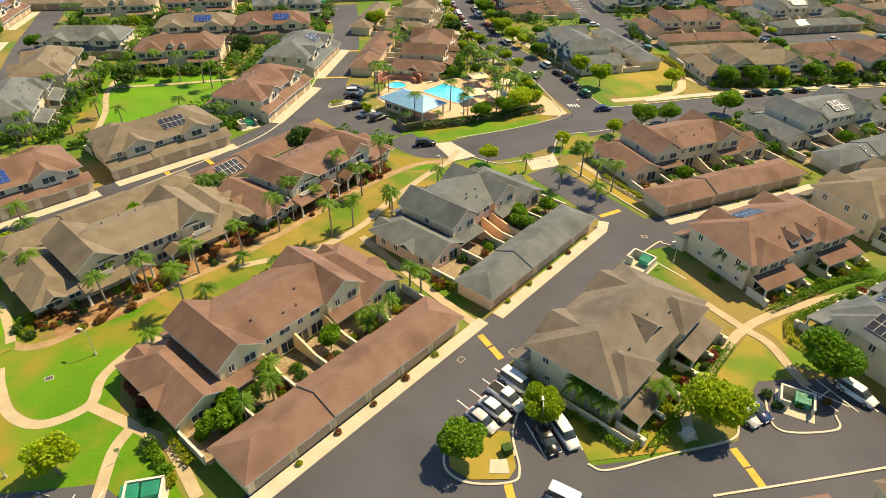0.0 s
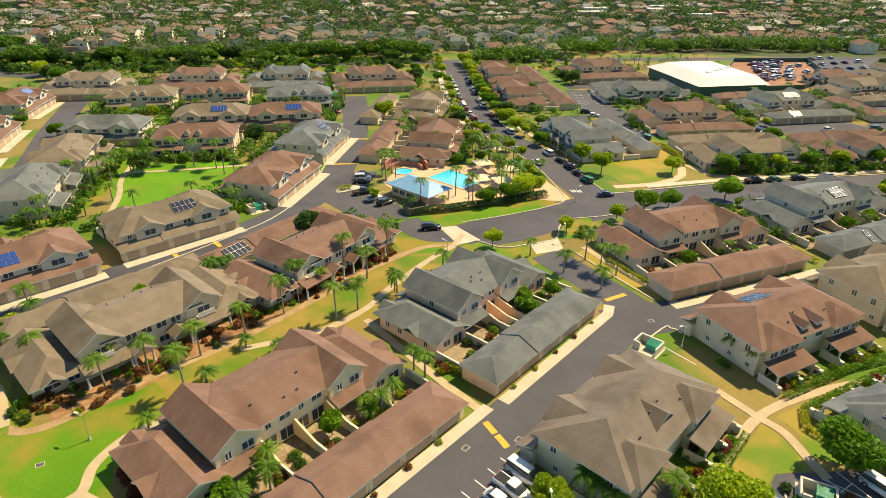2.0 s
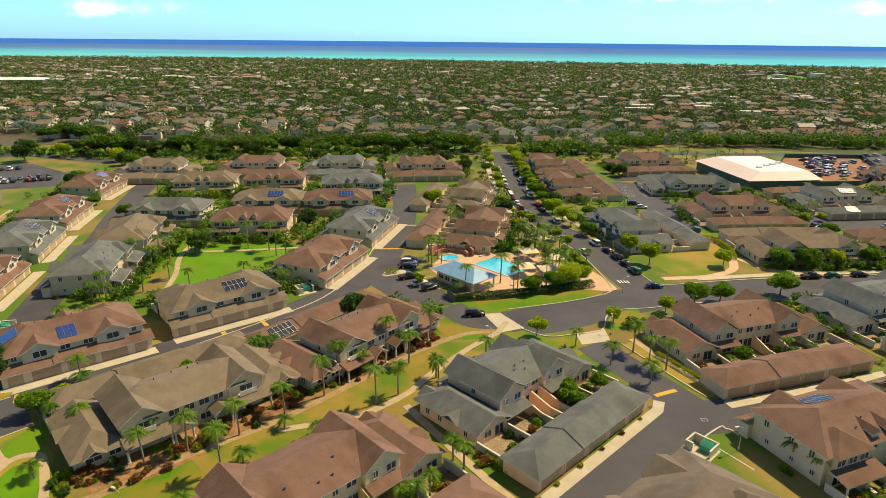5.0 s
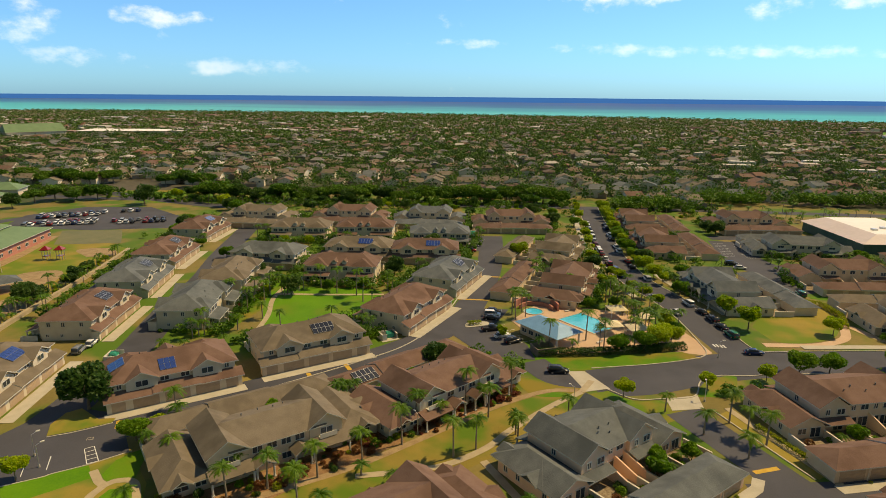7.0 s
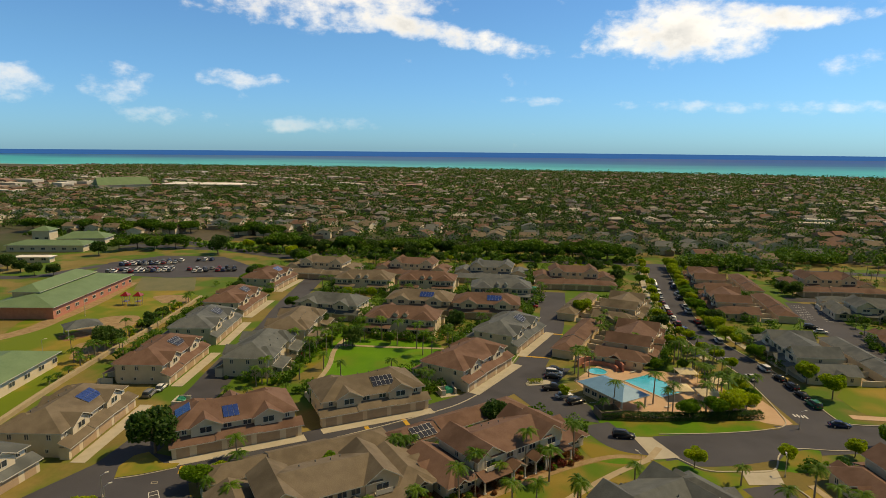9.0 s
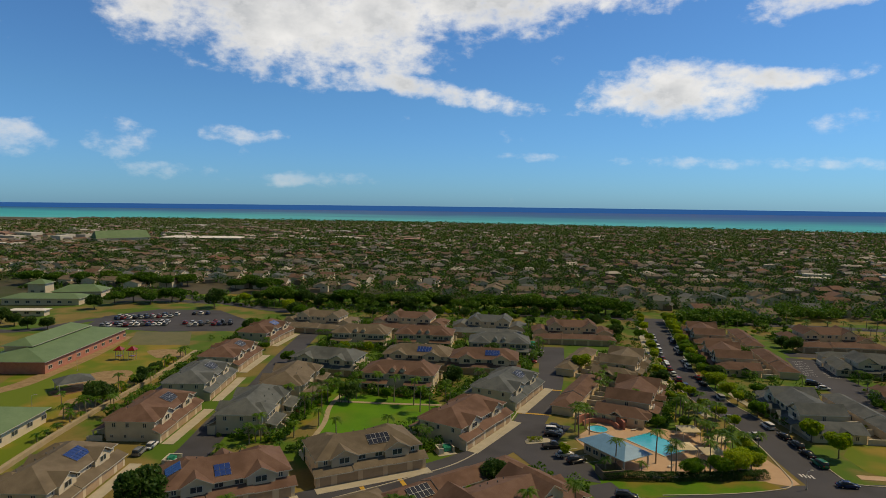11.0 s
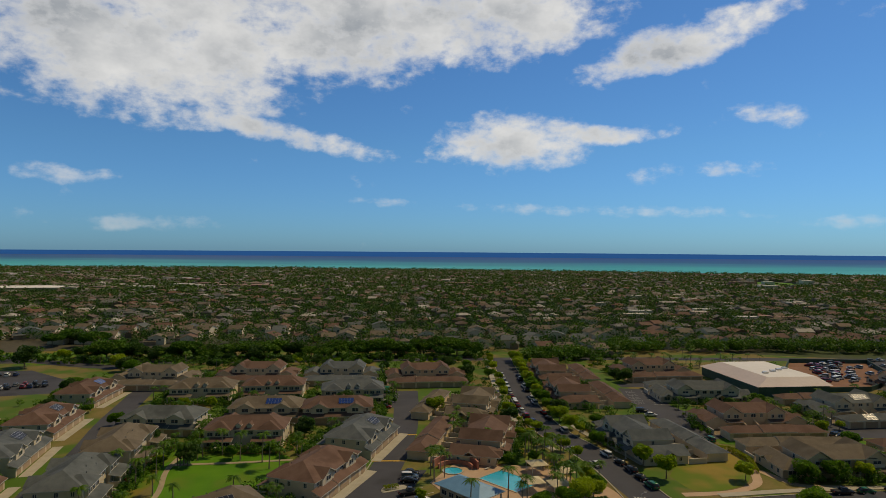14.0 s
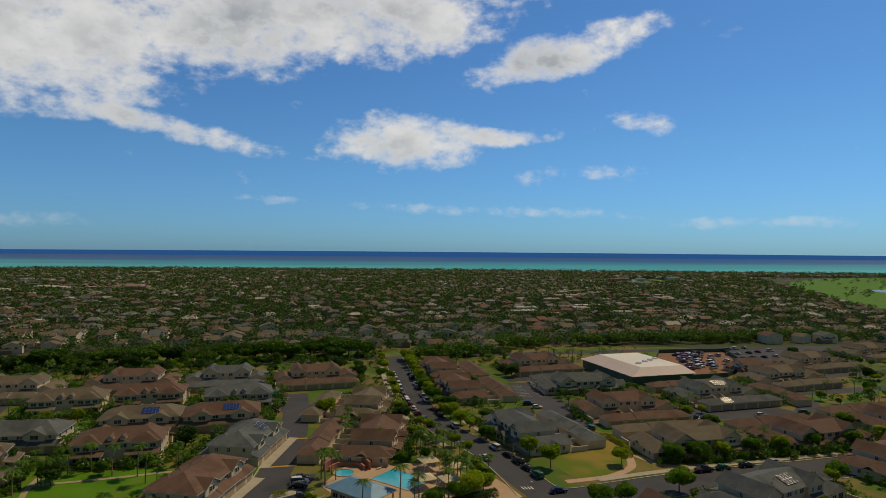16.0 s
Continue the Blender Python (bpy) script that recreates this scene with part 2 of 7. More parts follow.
M["town"] = surf("town_ground", (0.055, 0.055, 0.035), (0.12, 0.10, 0.07), 0.03, 0.95, 0.2, 12, big=((0.05, 0.075, 0.02), 0.012, 0.42, 0.6))
M["bark"] = surf("bark", (0.16, 0.12, 0.085), (0.24, 0.19, 0.14), 2, 0.95, 0.4)
M["palmbark"] = surf("palm_bark", (0.22, 0.18, 0.14), (0.32, 0.27, 0.21), 2, 0.9, 0.4)
M["leaf"] = leafy("leaf_green", (0.075, 0.20, 0.008), (0.17, 0.32, 0.018))
M["leafy"] = leafy("leaf_yellow_green", (0.20, 0.32, 0.010), (0.42, 0.52, 0.025))
M["leafd"] = leafy("leaf_dark", (0.038, 0.105, 0.018), (0.085, 0.165, 0.030))
M["leaffar"] = leafy("leaf_far", (0.035, 0.092, 0.016), (0.088, 0.155, 0.031), 0.5, 0.3, 0.3)
M["leafbelt"] = leafy("leaf_belt", (0.048, 0.132, 0.013), (0.120, 0.235, 0.024), 0.5, 0.3, 0.4)
M["palm"] = leafy("palm_frond", (0.055, 0.155, 0.010), (0.145, 0.275, 0.020))
M["red"] = leafy("red_leaf", (0.17, 0.03, 0.025), (0.26, 0.09, 0.04))
M["rust"] = leafy("rust_leaf", (0.20, 0.07, 0.025), (0.25, 0.15, 0.05))
M["hedge"] = leafy("hedge_leaf", (0.19, 0.27, 0.012), (0.33, 0.36, 0.02))
M["solar"] = surf("solar_cells", (0.012, 0.018, 0.035), (0.02, 0.028, 0.05), 1, 0.38, 0, spec=0.25)
M["solarblue"] = surf("solar_cells_blue", (0.02, 0.05, 0.20), (0.03, 0.07, 0.26), 1, 0.2, 0, spec=0.5)
M["metal"] = surf("galvanised", (0.55, 0.55, 0.55), (0.65, 0.65, 0.65), 3, 0.4, 0, metal=0.8)
M["teal"] = surf("teal_plastic", (0.02, 0.33, 0.22), (0.03, 0.42, 0.29), 1, 0.45, 0)
M["water"] = surf("pool_water", (0.01, 0.44, 0.68), (0.03, 0.52, 0.76), 0.5, 0.12, 0.1, 6, spec=0.25)
M["poolroof"] = surf("blue_metal_roof", (0.14, 0.31, 0.50), (0.18, 0.37, 0.57), 0.5, 0.45, 0.05)
M["canvas"] = surf("canvas", (0.62, 0.52, 0.34), (0.70, 0.60, 0.42), 1, 0.9, 0.1)
M["wallpink"] = surf("terracotta_wall", (0.42, 0.17, 0.12), (0.50, 0.22, 0.16), 0.8, 0.9, 0.2)
M["greenroof"] = surf("green_metal_roof", (0.12, 0.20, 0.10), (0.16, 0.25, 0.13), 0.2, 0.7, 0.05)
M["court_green"] = surf("worn_court_paint", (0.13, 0.14, 0.07), (0.18, 0.17, 0.09), 0.15, 0.9, 0.1)
M["whiteroof"] = surf("white_membrane", (0.76, 0.73, 0.71), (0.84, 0.81, 0.79), 0.05, 0.8, 0.05)
M["teal_dark"] = surf("dark_green_wall", (0.04, 0.09, 0.075), (0.06, 0.12, 0.10), 0.2, 0.8, 0.05)
M["pinkroof"] = surf("pale_pink_metal_roof", (0.56, 0.47, 0.45), (0.64, 0.54, 0.51), 0.1, 0.6, 0.05)
M["tyre"] = surf("tyre", (0.02, 0.02, 0.02), (0.035, 0.035, 0.035), 4, 0.9, 0)
M["lampred"] = surf("tail_lamp", (0.30, 0.01, 0.01), (0.35, 0.02, 0.02), 4, 0.3, 0)
M["lampw"] = surf("head_lamp", (0.6, 0.6, 0.6), (0.7, 0.7, 0.7), 4, 0.15, 0)
CARCOL = {"white": (0.72, 0.72, 0.72), "black": (0.012, 0.012, 0.014), "grey": (0.16, 0.165, 0.17), "silver": (0.42, 0.43, 0.44),
          "red": (0.25, 0.015, 0.02), "green": (0.01, 0.14, 0.06), "blue": (0.02, 0.04, 0.12)}
for k, c in CARCOL.items():
    M["car_" + k] = surf("car_paint_" + k, c, tuple(v * 1.08 for v in c), 1, 0.25, 0, spec=0.6)
M["sand"] = surf("beach_sand", (0.50, 0.44, 0.33), (0.60, 0.53, 0.40), 0.02, 0.95, 0.1)
M["sea"] = surf("sea_water", (0.0, 0.26, 0.30), (0.01, 0.30, 0.36), 0.004, 0.5, 0.0, 10, spec=0.1)


# ---- mesh helpers ----
def link(name, bm, mats, parent=None, label=""):
    me = bpy.data.meshes.new(name)
    bm.to_mesh(me)
    bm.free()
    for m in mats if isinstance(mats, (list, tuple)) else [mats]:
        me.materials.append(m)
    ob = new(name, me)
    if parent is not None:
        ob.parent = parent
    if label:
        ob["label"] = label
    return ob


def part(name, bm, material, parent, label=""):
    return link(name, bm, material, parent, label)


def share(name, me, parent, m):
    """Another piece on the same mesh."""
    ob = new(name, me)
    ob.parent = parent
    ob.matrix_basis = m
    return ob


def box(bm, x0, x1, y0, y1, z0, z1, mi=0):
    v = [bm.verts.new((x, y, z)) for z in (z0, z1) for x, y in ((x0, y0), (x1, y0), (x1, y1), (x0, y1))]
    for q in ((3, 2, 1, 0), (4, 5, 6, 7), (0, 1, 5, 4), (1, 2, 6, 5), (2, 3, 7, 6), (3, 0, 4, 7)):
        bm.faces.new([v[i] for i in q]).material_index = mi


def chevron(bm, c, half, a0, a1, ze, zr, axis="y", th=0.18):
    """A gable roof: two slopes with a ridge along the axis, from a0 to a1, centred on c."""
    prof = [(-half, ze), (0, zr), (half, ze), (half, ze - th), (0, zr - th), (-half, ze - th)]
    rings = []
    for a in (a0, a1):
        rings.append([bm.verts.new((c + p, a, z) if axis == "y" else (a, c + p, z)) for p, z in prof])
    n = len(prof)
    for i in range(n):
        f = bm.faces.new((rings[0][i], rings[0][(i + 1) % n], rings[1][(i + 1) % n], rings[1][i]))
        f.material_index = 0 if i in (0, 1) else 1
    for r in rings:
        bm.faces.new((r[0], r[1], r[4], r[5])).material_index = 1
        bm.faces.new((r[1], r[2], r[3], r[4])).material_index = 1


def hip(bm, x0, x1, y0, y1, ze, zr, inset, th=0.18, axis="x"):
    """A hipped roof with its ridge along x or y."""
    lo = [bm.verts.new((x, y, ze - th)) for x, y in ((x0, y0), (x1, y0), (x1, y1), (x0, y1))]
    up = [bm.verts.new((x, y, ze)) for x, y in ((x0, y0), (x1, y0), (x1, y1), (x0, y1))]
    if axis == "x":
        ym = (y0 + y1) / 2
        a, b = bm.verts.new((x0 + inset, ym, zr)), bm.verts.new((x1 - inset, ym, zr))
        tops = ((up[0], up[1], b, a), (up[2], up[3], a, b), (up[1], up[2], b), (up[3], up[0], a))
    else:
        xm = (x0 + x1) / 2
        a, b = bm.verts.new((xm, y0 + inset, zr)), bm.verts.new((xm, y1 - inset, zr))
        tops = ((up[0], up[1], a), (up[1], up[2], b, a), (up[2], up[3], b), (up[3], up[0], a, b))
    for q in tops:
        bm.faces.new(q).material_index = 0
    for i in range(4):
        bm.faces.new((lo[i], lo[(i + 1) % 4], up[(i + 1) % 4], up[i])).material_index = 1
    bm.faces.new(lo[::-1]).material_index = 1


def gable_wall(bm, c, half, a0, a1, z0, ze, zr, axis="y"):
    """A block with gable ends, under a chevron."""
    prof = [(-half, z0), (half, z0), (half, ze), (0, zr), (-half, ze)]
    rings = [[bm.verts.new((c + p, a, z) if axis == "y" else (a, c + p, z)) for p, z in prof] for a in (a0, a1)]
    for i in range(5):
        bm.faces.new((rings[0][i], rings[0][(i + 1) % 5], rings[1][(i + 1) % 5], rings[1][i]))
    bm.faces.new(rings[0])
    bm.faces.new(rings[1][::-1])


def cyl(bm, p0, p1, r0, r1, n=8, mi=0, cap=True):
    p0, p1 = Vector(p0), Vector(p1)
    q = (p1 - p0).to_track_quat("Z", "Y")
    rs = []
    for p, r in ((p0, r0), (p1, r1)):
        rs.append([bm.verts.new(p + q @ Vector((r * math.cos(2 * math.pi * i / n), r * math.sin(2 * math.pi * i / n), 0))) for i in range(n)])
    for i in range(n):
        bm.faces.new((rs[0][i], rs[0][(i + 1) % n], rs[1][(i + 1) % n], rs[1][i])).material_index = mi
    if cap:
        bm.faces.new(rs[1]).material_index = mi
        bm.faces.new(rs[0][::-1]).material_index = mi


def empty(name, m, label, category, group=""):
    ob = new(name)
    ob.matrix_basis = m
    ob.empty_display_size = 0.2
    return tagged(ob, label, category, group)


def smooth(pts, n=6):
    """Catmull-Rom through a few points."""
    out = []
    P = [Vector((*p, 0)) for p in pts]
    P = [P[0] * 2 - P[1], *P, P[-1] * 2 - P[-2]]
    for i in range(1, len(P) - 2):
        for k in range(n):
            t = k / n
            out.append(0.5 * (2 * P[i] + (P[i + 1] - P[i - 1]) * t + (2 * P[i - 1] - 5 * P[i] + 4 * P[i + 1] - P[i + 2]) * t * t + (3 * P[i] - P[i - 1] - 3 * P[i + 1] + P[i + 2]) * t ** 3))
    out.append(P[-2])
    return out


def ribbon(name, pts, width, z, material, label, category="", th=0.0, curve=True, kind="structure"):
    """A strip of ground along a line; with th it is a slab or kerb of that height."""
    L = smooth(pts) if curve else [Vector((*p, 0)) for p in pts]
    bm = bmesh.new()
    rows = []
    for i, p in enumerate(L):
        d = (L[min(i + 1, len(L) - 1)] - L[max(i - 1, 0)]).normalized()
        n = Vector((-d.y, d.x, 0)) * width / 2
        rows.append((p + n, p - n))
    top = [(bm.verts.new((a.x, a.y, z + th)), bm.verts.new((b.x, b.y, z + th))) for a, b in rows]
    for i in range(len(top) - 1):
        bm.faces.new((top[i][1], top[i + 1][1], top[i + 1][0], top[i][0]))
    if th:
        low = [(bm.verts.new((a.x, a.y, z)), bm.verts.new((b.x, b.y, z))) for a, b in rows]
        for i in range(len(top) - 1):
            bm.faces.new((top[i][0], top[i + 1][0], low[i + 1][0], low[i][0]))
            bm.faces.new((low[i][1], low[i + 1][1], top[i + 1][1], top[i][1]))
        bm.faces.new((low[0][0], low[0][1], top[0][1], top[0][0]))
        bm.faces.new((low[-1][1], low[-1][0], top[-1][0], top[-1][1]))
    return tagged(link(name, bm, material), label, category or name.split(".")[0].replace("_", " "), kind=kind)


def patch(name, pts, z, material, label, category="", th=0.0, curve=False):
    """A flat piece of ground inside an outline; with th a slab."""
    L = smooth([*pts, pts[0]], 5)[:-1] if curve else [Vector((*p, 0)) for p in pts]
    bm = bmesh.new()
    f = bm.faces.new([bm.verts.new((p.x, p.y, z)) for p in L])
    f.normal_update()
    if f.normal.z < 0:
        f.normal_flip()
    if th:
        ex = bmesh.ops.extrude_face_region(bm, geom=[f])
        bmesh.ops.translate(bm, vec=(0, 0, th), verts=[g for g in ex["geom"] if isinstance(g, bmesh.types.BMVert)])
    bmesh.ops.triangulate(bm, faces=bm.faces[:])
    return tagged(link(name, bm, material), label, category or name.replace("_", " "), kind="structure")


# ---- the ground, sea, roads ----
def sheet(name, x0, x1, y0, y1, z, material, label, category):
    bm = bmesh.new()
    bm.faces.new([bm.verts.new((x, y, z)) for x, y in ((x0, y0), (x1, y0), (x1, y1), (x0, y1))])
    return tagged(link(name, bm, material), label, category, kind="structure")


sheet("ground", -6000, 6000, -1500, 6000, -0.03, M["town"], "dark soil and scrub between the houses of the town", "ground")
patch("neighbourhood_ground", [(-150, -40), (150, -40), (330, 120), (420, 340), (60, 405), (-250, 350), (-330, 260), (-260, 60)], 0.0, M["ground"],
      "dry yellow-green grass between the houses", "grass")

# sea with turquoise shallows and deep blue water
mt = M["sea"].node_tree
mb = mt.nodes["Principled BSDF"]
mco = mt.nodes.new("ShaderNodeTexCoord")
msp = mt.nodes.new("ShaderNodeSeparateXYZ")
mt.links.new(mco.outputs["Object"], msp.inputs[0])
mno = mt.nodes.new("ShaderNodeTexNoise")
mmap = mt.nodes.new("ShaderNodeMapping")
mmap.inputs["Scale"].default_value = (0.0012, 0.004, 1)
mt.links.new(mco.outputs["Object"], mmap.inputs[0])
mt.links.new(mmap.outputs[0], mno.inputs["Vector"])
mno.inputs["Scale"].default_value, mno.inputs["Detail"].default_value = 1.0, 5.0
madd = mt.nodes.new("ShaderNodeMath")
madd.operation = "MULTIPLY_ADD"
mt.links.new(mno.outputs["Fac"], madd.inputs[0])
madd.inputs[1].default_value = 1500
mt.links.new(msp.outputs[1], madd.inputs[2])
mra = mt.nodes.new("ShaderNodeMapRange")
mra.inputs[1].default_value, mra.inputs[2].default_value = 2300, 5200
mt.links.new(madd.outputs[0], mra.inputs[0])
mcr = mt.nodes.new("ShaderNodeValToRGB")
cr = mcr.color_ramp
cr.elements[0].position, cr.elements[0].color = 0.0, (0.05, 0.52, 0.55, 1)
cr.elements[1].position, cr.elements[1].color = 1.0, (0.003, 0.060, 0.29, 1)
for ps, c in ((0.25, (0.02, 0.40, 0.46, 1)), (0.45, (0.02, 0.24, 0.38, 1)), (0.6, (0.004, 0.11, 0.30, 1))):
    e_ = cr.elements.new(ps)
    e_.color = c
mt.links.new(mra.outputs[0], mcr.inputs[0])
mt.links.new(mcr.outputs[0], mb.inputs["Base Color"])
patch("sea", [(-6000, 1120), (-2000, 1545), (-620, 1800), (150, 1755), (800, 1668), (1250, 1600), (2500, 1350), (6000, 900), (6000, 6000), (-6000, 6000)], 0.3, M["sea"],
      "turquoise shallows turning to deep blue sea", "sea")
ribbon("beach", [(-3000, 1440), (-2000, 1535), (-620, 1790), (150, 1745), (800, 1658), (1250, 1588), (2500, 1340)], 18, 0.0, M["sand"], "pale sand strip along the shore", "beach", th=0.5)
rs = random.Random(5)
bm = bmesh.new()
for i in range(46):
    x = rs.uniform(-1900, 1600)
    yb = np.interp(x, [-2000, -620, 150, 800, 1250, 2500], [1545, 1800, 1755, 1668, 1600, 1350])
    off = rs.choice((14, 30, 60, 130, 220)) * rs.uniform(0.8, 1.4)
    w, d = rs.uniform(15, 70), rs.uniform(1.5, 5)
    sl = -0.1
    ring = []
    for k in range(10):
        a = 2 * math.pi * k / 10
        px_ = w * math.cos(a) * rs.uniform(0.8, 1.1)
        ring.append(bm.verts.new((x + px_, yb + off + d * math.sin(a) * rs.uniform(0.6, 1.2) + sl * px_, 0.6)))
    bm.faces.new(ring)
tagged(link("surf_foam", bm, M["line"]), "white breakers on the reef and beach", "surf", kind="stuff")

# centre line of the tree-lined street, and lines beside it
STREET = [(43.0, 143.5), (36.2, 164.8), (32.2, 180.8), (26.1, 196.0), (19.2, 210.7), (14.3, 228.5), (10.1, 253.1), (6.5, 290.5), (3.3, 331.3), (1.5, 352.0)]


def beside(off, y0=150, y1=420):
    return [(x + off, y + off * 0.3) for x, y in STREET if y0 <= y <= y1]


# asphalt
A = M["asphalt"]
ribbon("road_1", [(-34, 21), (-15.5, 41.5), (8.5, 66.5), (34, 95.5)], 8.4, 0.02, A, "dark asphalt lane between the garages", "road", curve=False)
ribbon("road_2", [(30, 93), (45, 97.5), (62, 103.5), (100, 118.5), (170, 146)], 9.5, 0.026, A, "asphalt lane past the garages", "road")
ribbon("road_3", [(37, 97), (31, 106.5), (22, 120.5)], 8.0, 0.032, A, "short asphalt stub to the street", "road")
ribbon("road_4", [(4, 130), (14, 133), (30, 143), (50, 151.5), (80, 159), (130, 168), (220, 184), (330, 200)], 14.0, 0.02, A, "wide asphalt street", "road")
ribbon("road_5", STREET, 10.4, 0.028, A, "asphalt street lined with trees and parked cars", "road")
ribbon("road_6", [(-87, 82), (-70, 104), (-53, 123), (-41, 139), (-33, 158), (-31.5, 185), (-32.4, 212.3), (-35.2, 232.4), (-38.0, 250.3), (-40.8, 266.5)], 9.0, 0.022, A, "asphalt lane past the pool parking", "road")
ribbon("road_7", [(-94, 66), (-98, 92), (-105, 118), (-115, 145), (-124, 175), (-136, 205), (-148, 240), (-160, 275)], 9.0, 0.03, A, "asphalt lane beside the school field", "road")
ribbon("road_8", [(-10, 137), (-4, 130), (2, 129.5)], 7.5, 0.036, A, "asphalt driveway of the pool parking", "road")
patch("parking_1", [(-39, 15), (6.5, 64.4), (11.5, 60.5), (16.5, 52.5), (18, 45.2), (29, 46.8), (37, 49), (38.5, 52.5), (43.5, 58.8), (55, 59.5), (59, 53), (75, 56), (70, 42), (30, 40.5), (10, 33)], 0.04, A, "asphalt parking court", "parking")
patch("parking_2", [(-33, 150), (-28, 171), (-20, 172), (-22, 158), (-12, 147), (-9, 138), (-22, 138)], 0.044, A, "asphalt pool parking lot", "parking")
patch("parking_3", [(-104, 66), (-100, 92), (-86, 92), (-73, 79), (-71, 68)], 0.05, A, "asphalt parking court", "parking")
patch("parking_4", [(-52.4, 263.7), (-35.3, 268.0), (-30.6, 237.8), (-47.3, 238.7)], 0.054, A, "asphalt parking court", "parking")
patch("parking_5", [(64, 206), (60, 232), (54, 246), (53.5, 284), (68, 284), (69, 254), (78, 232), (150, 240), (160, 222), (76, 214)], 0.03, A, "asphalt parking court", "parking")
patch("parking_6", [(-262, 224), (-276, 250), (-266, 278), (-232, 288), (-194, 266), (-188, 244), (-219, 230)], 0.02, A, "asphalt school parking lot", "parking")
patch("parking_7", [(140, 330), (165, 300), (215, 310), (330, 350), (330, 385), (180, 372)], 0.03, A, "asphalt lot beside the large building", "parking")
ribbon("road_10", [(55, 290), (80, 295), (98, 298.5)], 7.5, 0.026, A, "asphalt lane between the garage blocks", "road")
ribbon("road_11", [(160, 226), (171, 240), (170, 256), (190, 258), (230, 267)], 8, 0.034, A, "asphalt lane between the garage blocks", "road")
ribbon("road_12", [(170, 300), (205, 290), (232, 296), (275, 305)], 8, 0.034, A, "asphalt lane between the garage blocks", "road")
ribbon("road_13", [(-330, 330), (-286, 322), (-250, 312), (-212, 303), (-180, 300)], 10, 0.036, A, "asphalt street beside the park", "road")
ribbon("road_14", [(-300, 200), (-279, 209), (-273, 240), (-262, 262)], 7, 0.034, A, "asphalt drive to the school parking", "road")
ribbon("road_9", [(-330, 300), (-180, 318), (0, 352), (160, 372), (330, 385)], 9, 0.016, A, "far asphalt street behind the tree belt", "road")

# kerbs, aprons, paths
K = M["kerb"]
for n_, pts in enumerate((
        [(-82, 88), (-66, 106), (-50, 126), (-41.5, 139.5), (-37.5, 158), (-36.6, 185), (-37, 215)],
        [(11.8, 61.6), (11.2, 63.4), (12.6, 65.2), (37, 90.2), (40.5, 92), (42, 90.5)],
        [(17.7, 45.4), (20, 44.6), (28, 46.9), (36, 49), (38, 51.4)],
        [(43.5, 57), (42.2, 51.8), (44, 50.2), (50, 50.7), (51, 53)],
        [(0.8, 47.8), (1.0, 44.6), (3.6, 42.8), (8.4, 42.9), (9.6, 44.6), (9.3, 50), (11.5, 56)],
        [(40.4, 101.6), (35.8, 109), (28, 122.5)],
        [(7.2, 126.7), (12.7, 123.4), (18.5, 124.9), (25.3, 127.9), (27.7, 135.6), (31.8, 139.6), (39, 141.4), (47.6, 145)],
        [(47.6, 145), (80, 151.8), (119.5, 158.8), (220, 176.5)],
        [(4, 136.6), (17, 142), (27, 147.5), (31.5, 152), (31.0, 160), *beside(-5.3, 175)],
        [(56, 160), (47, 157.4), (43, 160), *beside(5.3, 165)],
        [(56, 160), (82, 166.6), (131, 175.6), (220, 191.5)])):
    ribbon("kerb", pts, 0.28, 0.0, K, "pale concrete kerb along the asphalt", "kerb", th=0.16)
ribbon("driveway", [(-21.7, 38.4), (6.8, 70.8)], 1.9, 0.0, M["concrete"], "pale concrete apron before the garages", "driveway", th=0.08, curve=False)
ribbon("driveway", [(9.0, 71.9), (30.3, 96.6), (31.2, 99.5)], 2.0, 0.0, M["concrete"], "pale concrete apron before the garages", "driveway", th=0.08, curve=False)
ribbon("driveway", [(43.2, 99.5), (78.5, 114.2)], 2.2, 0.0, M["concrete"], "pale concrete apron before the garages", "driveway", th=0.08, curve=False)
for x, y, a, l in ((-78.0, 99.0, 44.8, 27), (-57.0, 121.8, 44.1, 27), (-38, 157.2, 76.9, 26), (-109.2, 96.9, 108.1, 28), (-119.6, 135, 107.8, 27), (-131.2, 167, 110, 26), (-143, 197.2, 106, 26), (-155, 237, 100, 26), (-33.6, 191.4, 81.5, 28)):
    c_, s_ = math.cos(radians(a)) * l / 2, math.sin(radians(a)) * l / 2
    ribbon("driveway", [(x - c_, y - s_), (x + c_, y + s_)], 3.0, 0.0, M["concrete"], "pale concrete apron before the garages", "driveway", th=0.08, curve=False)
PA = M["path"]
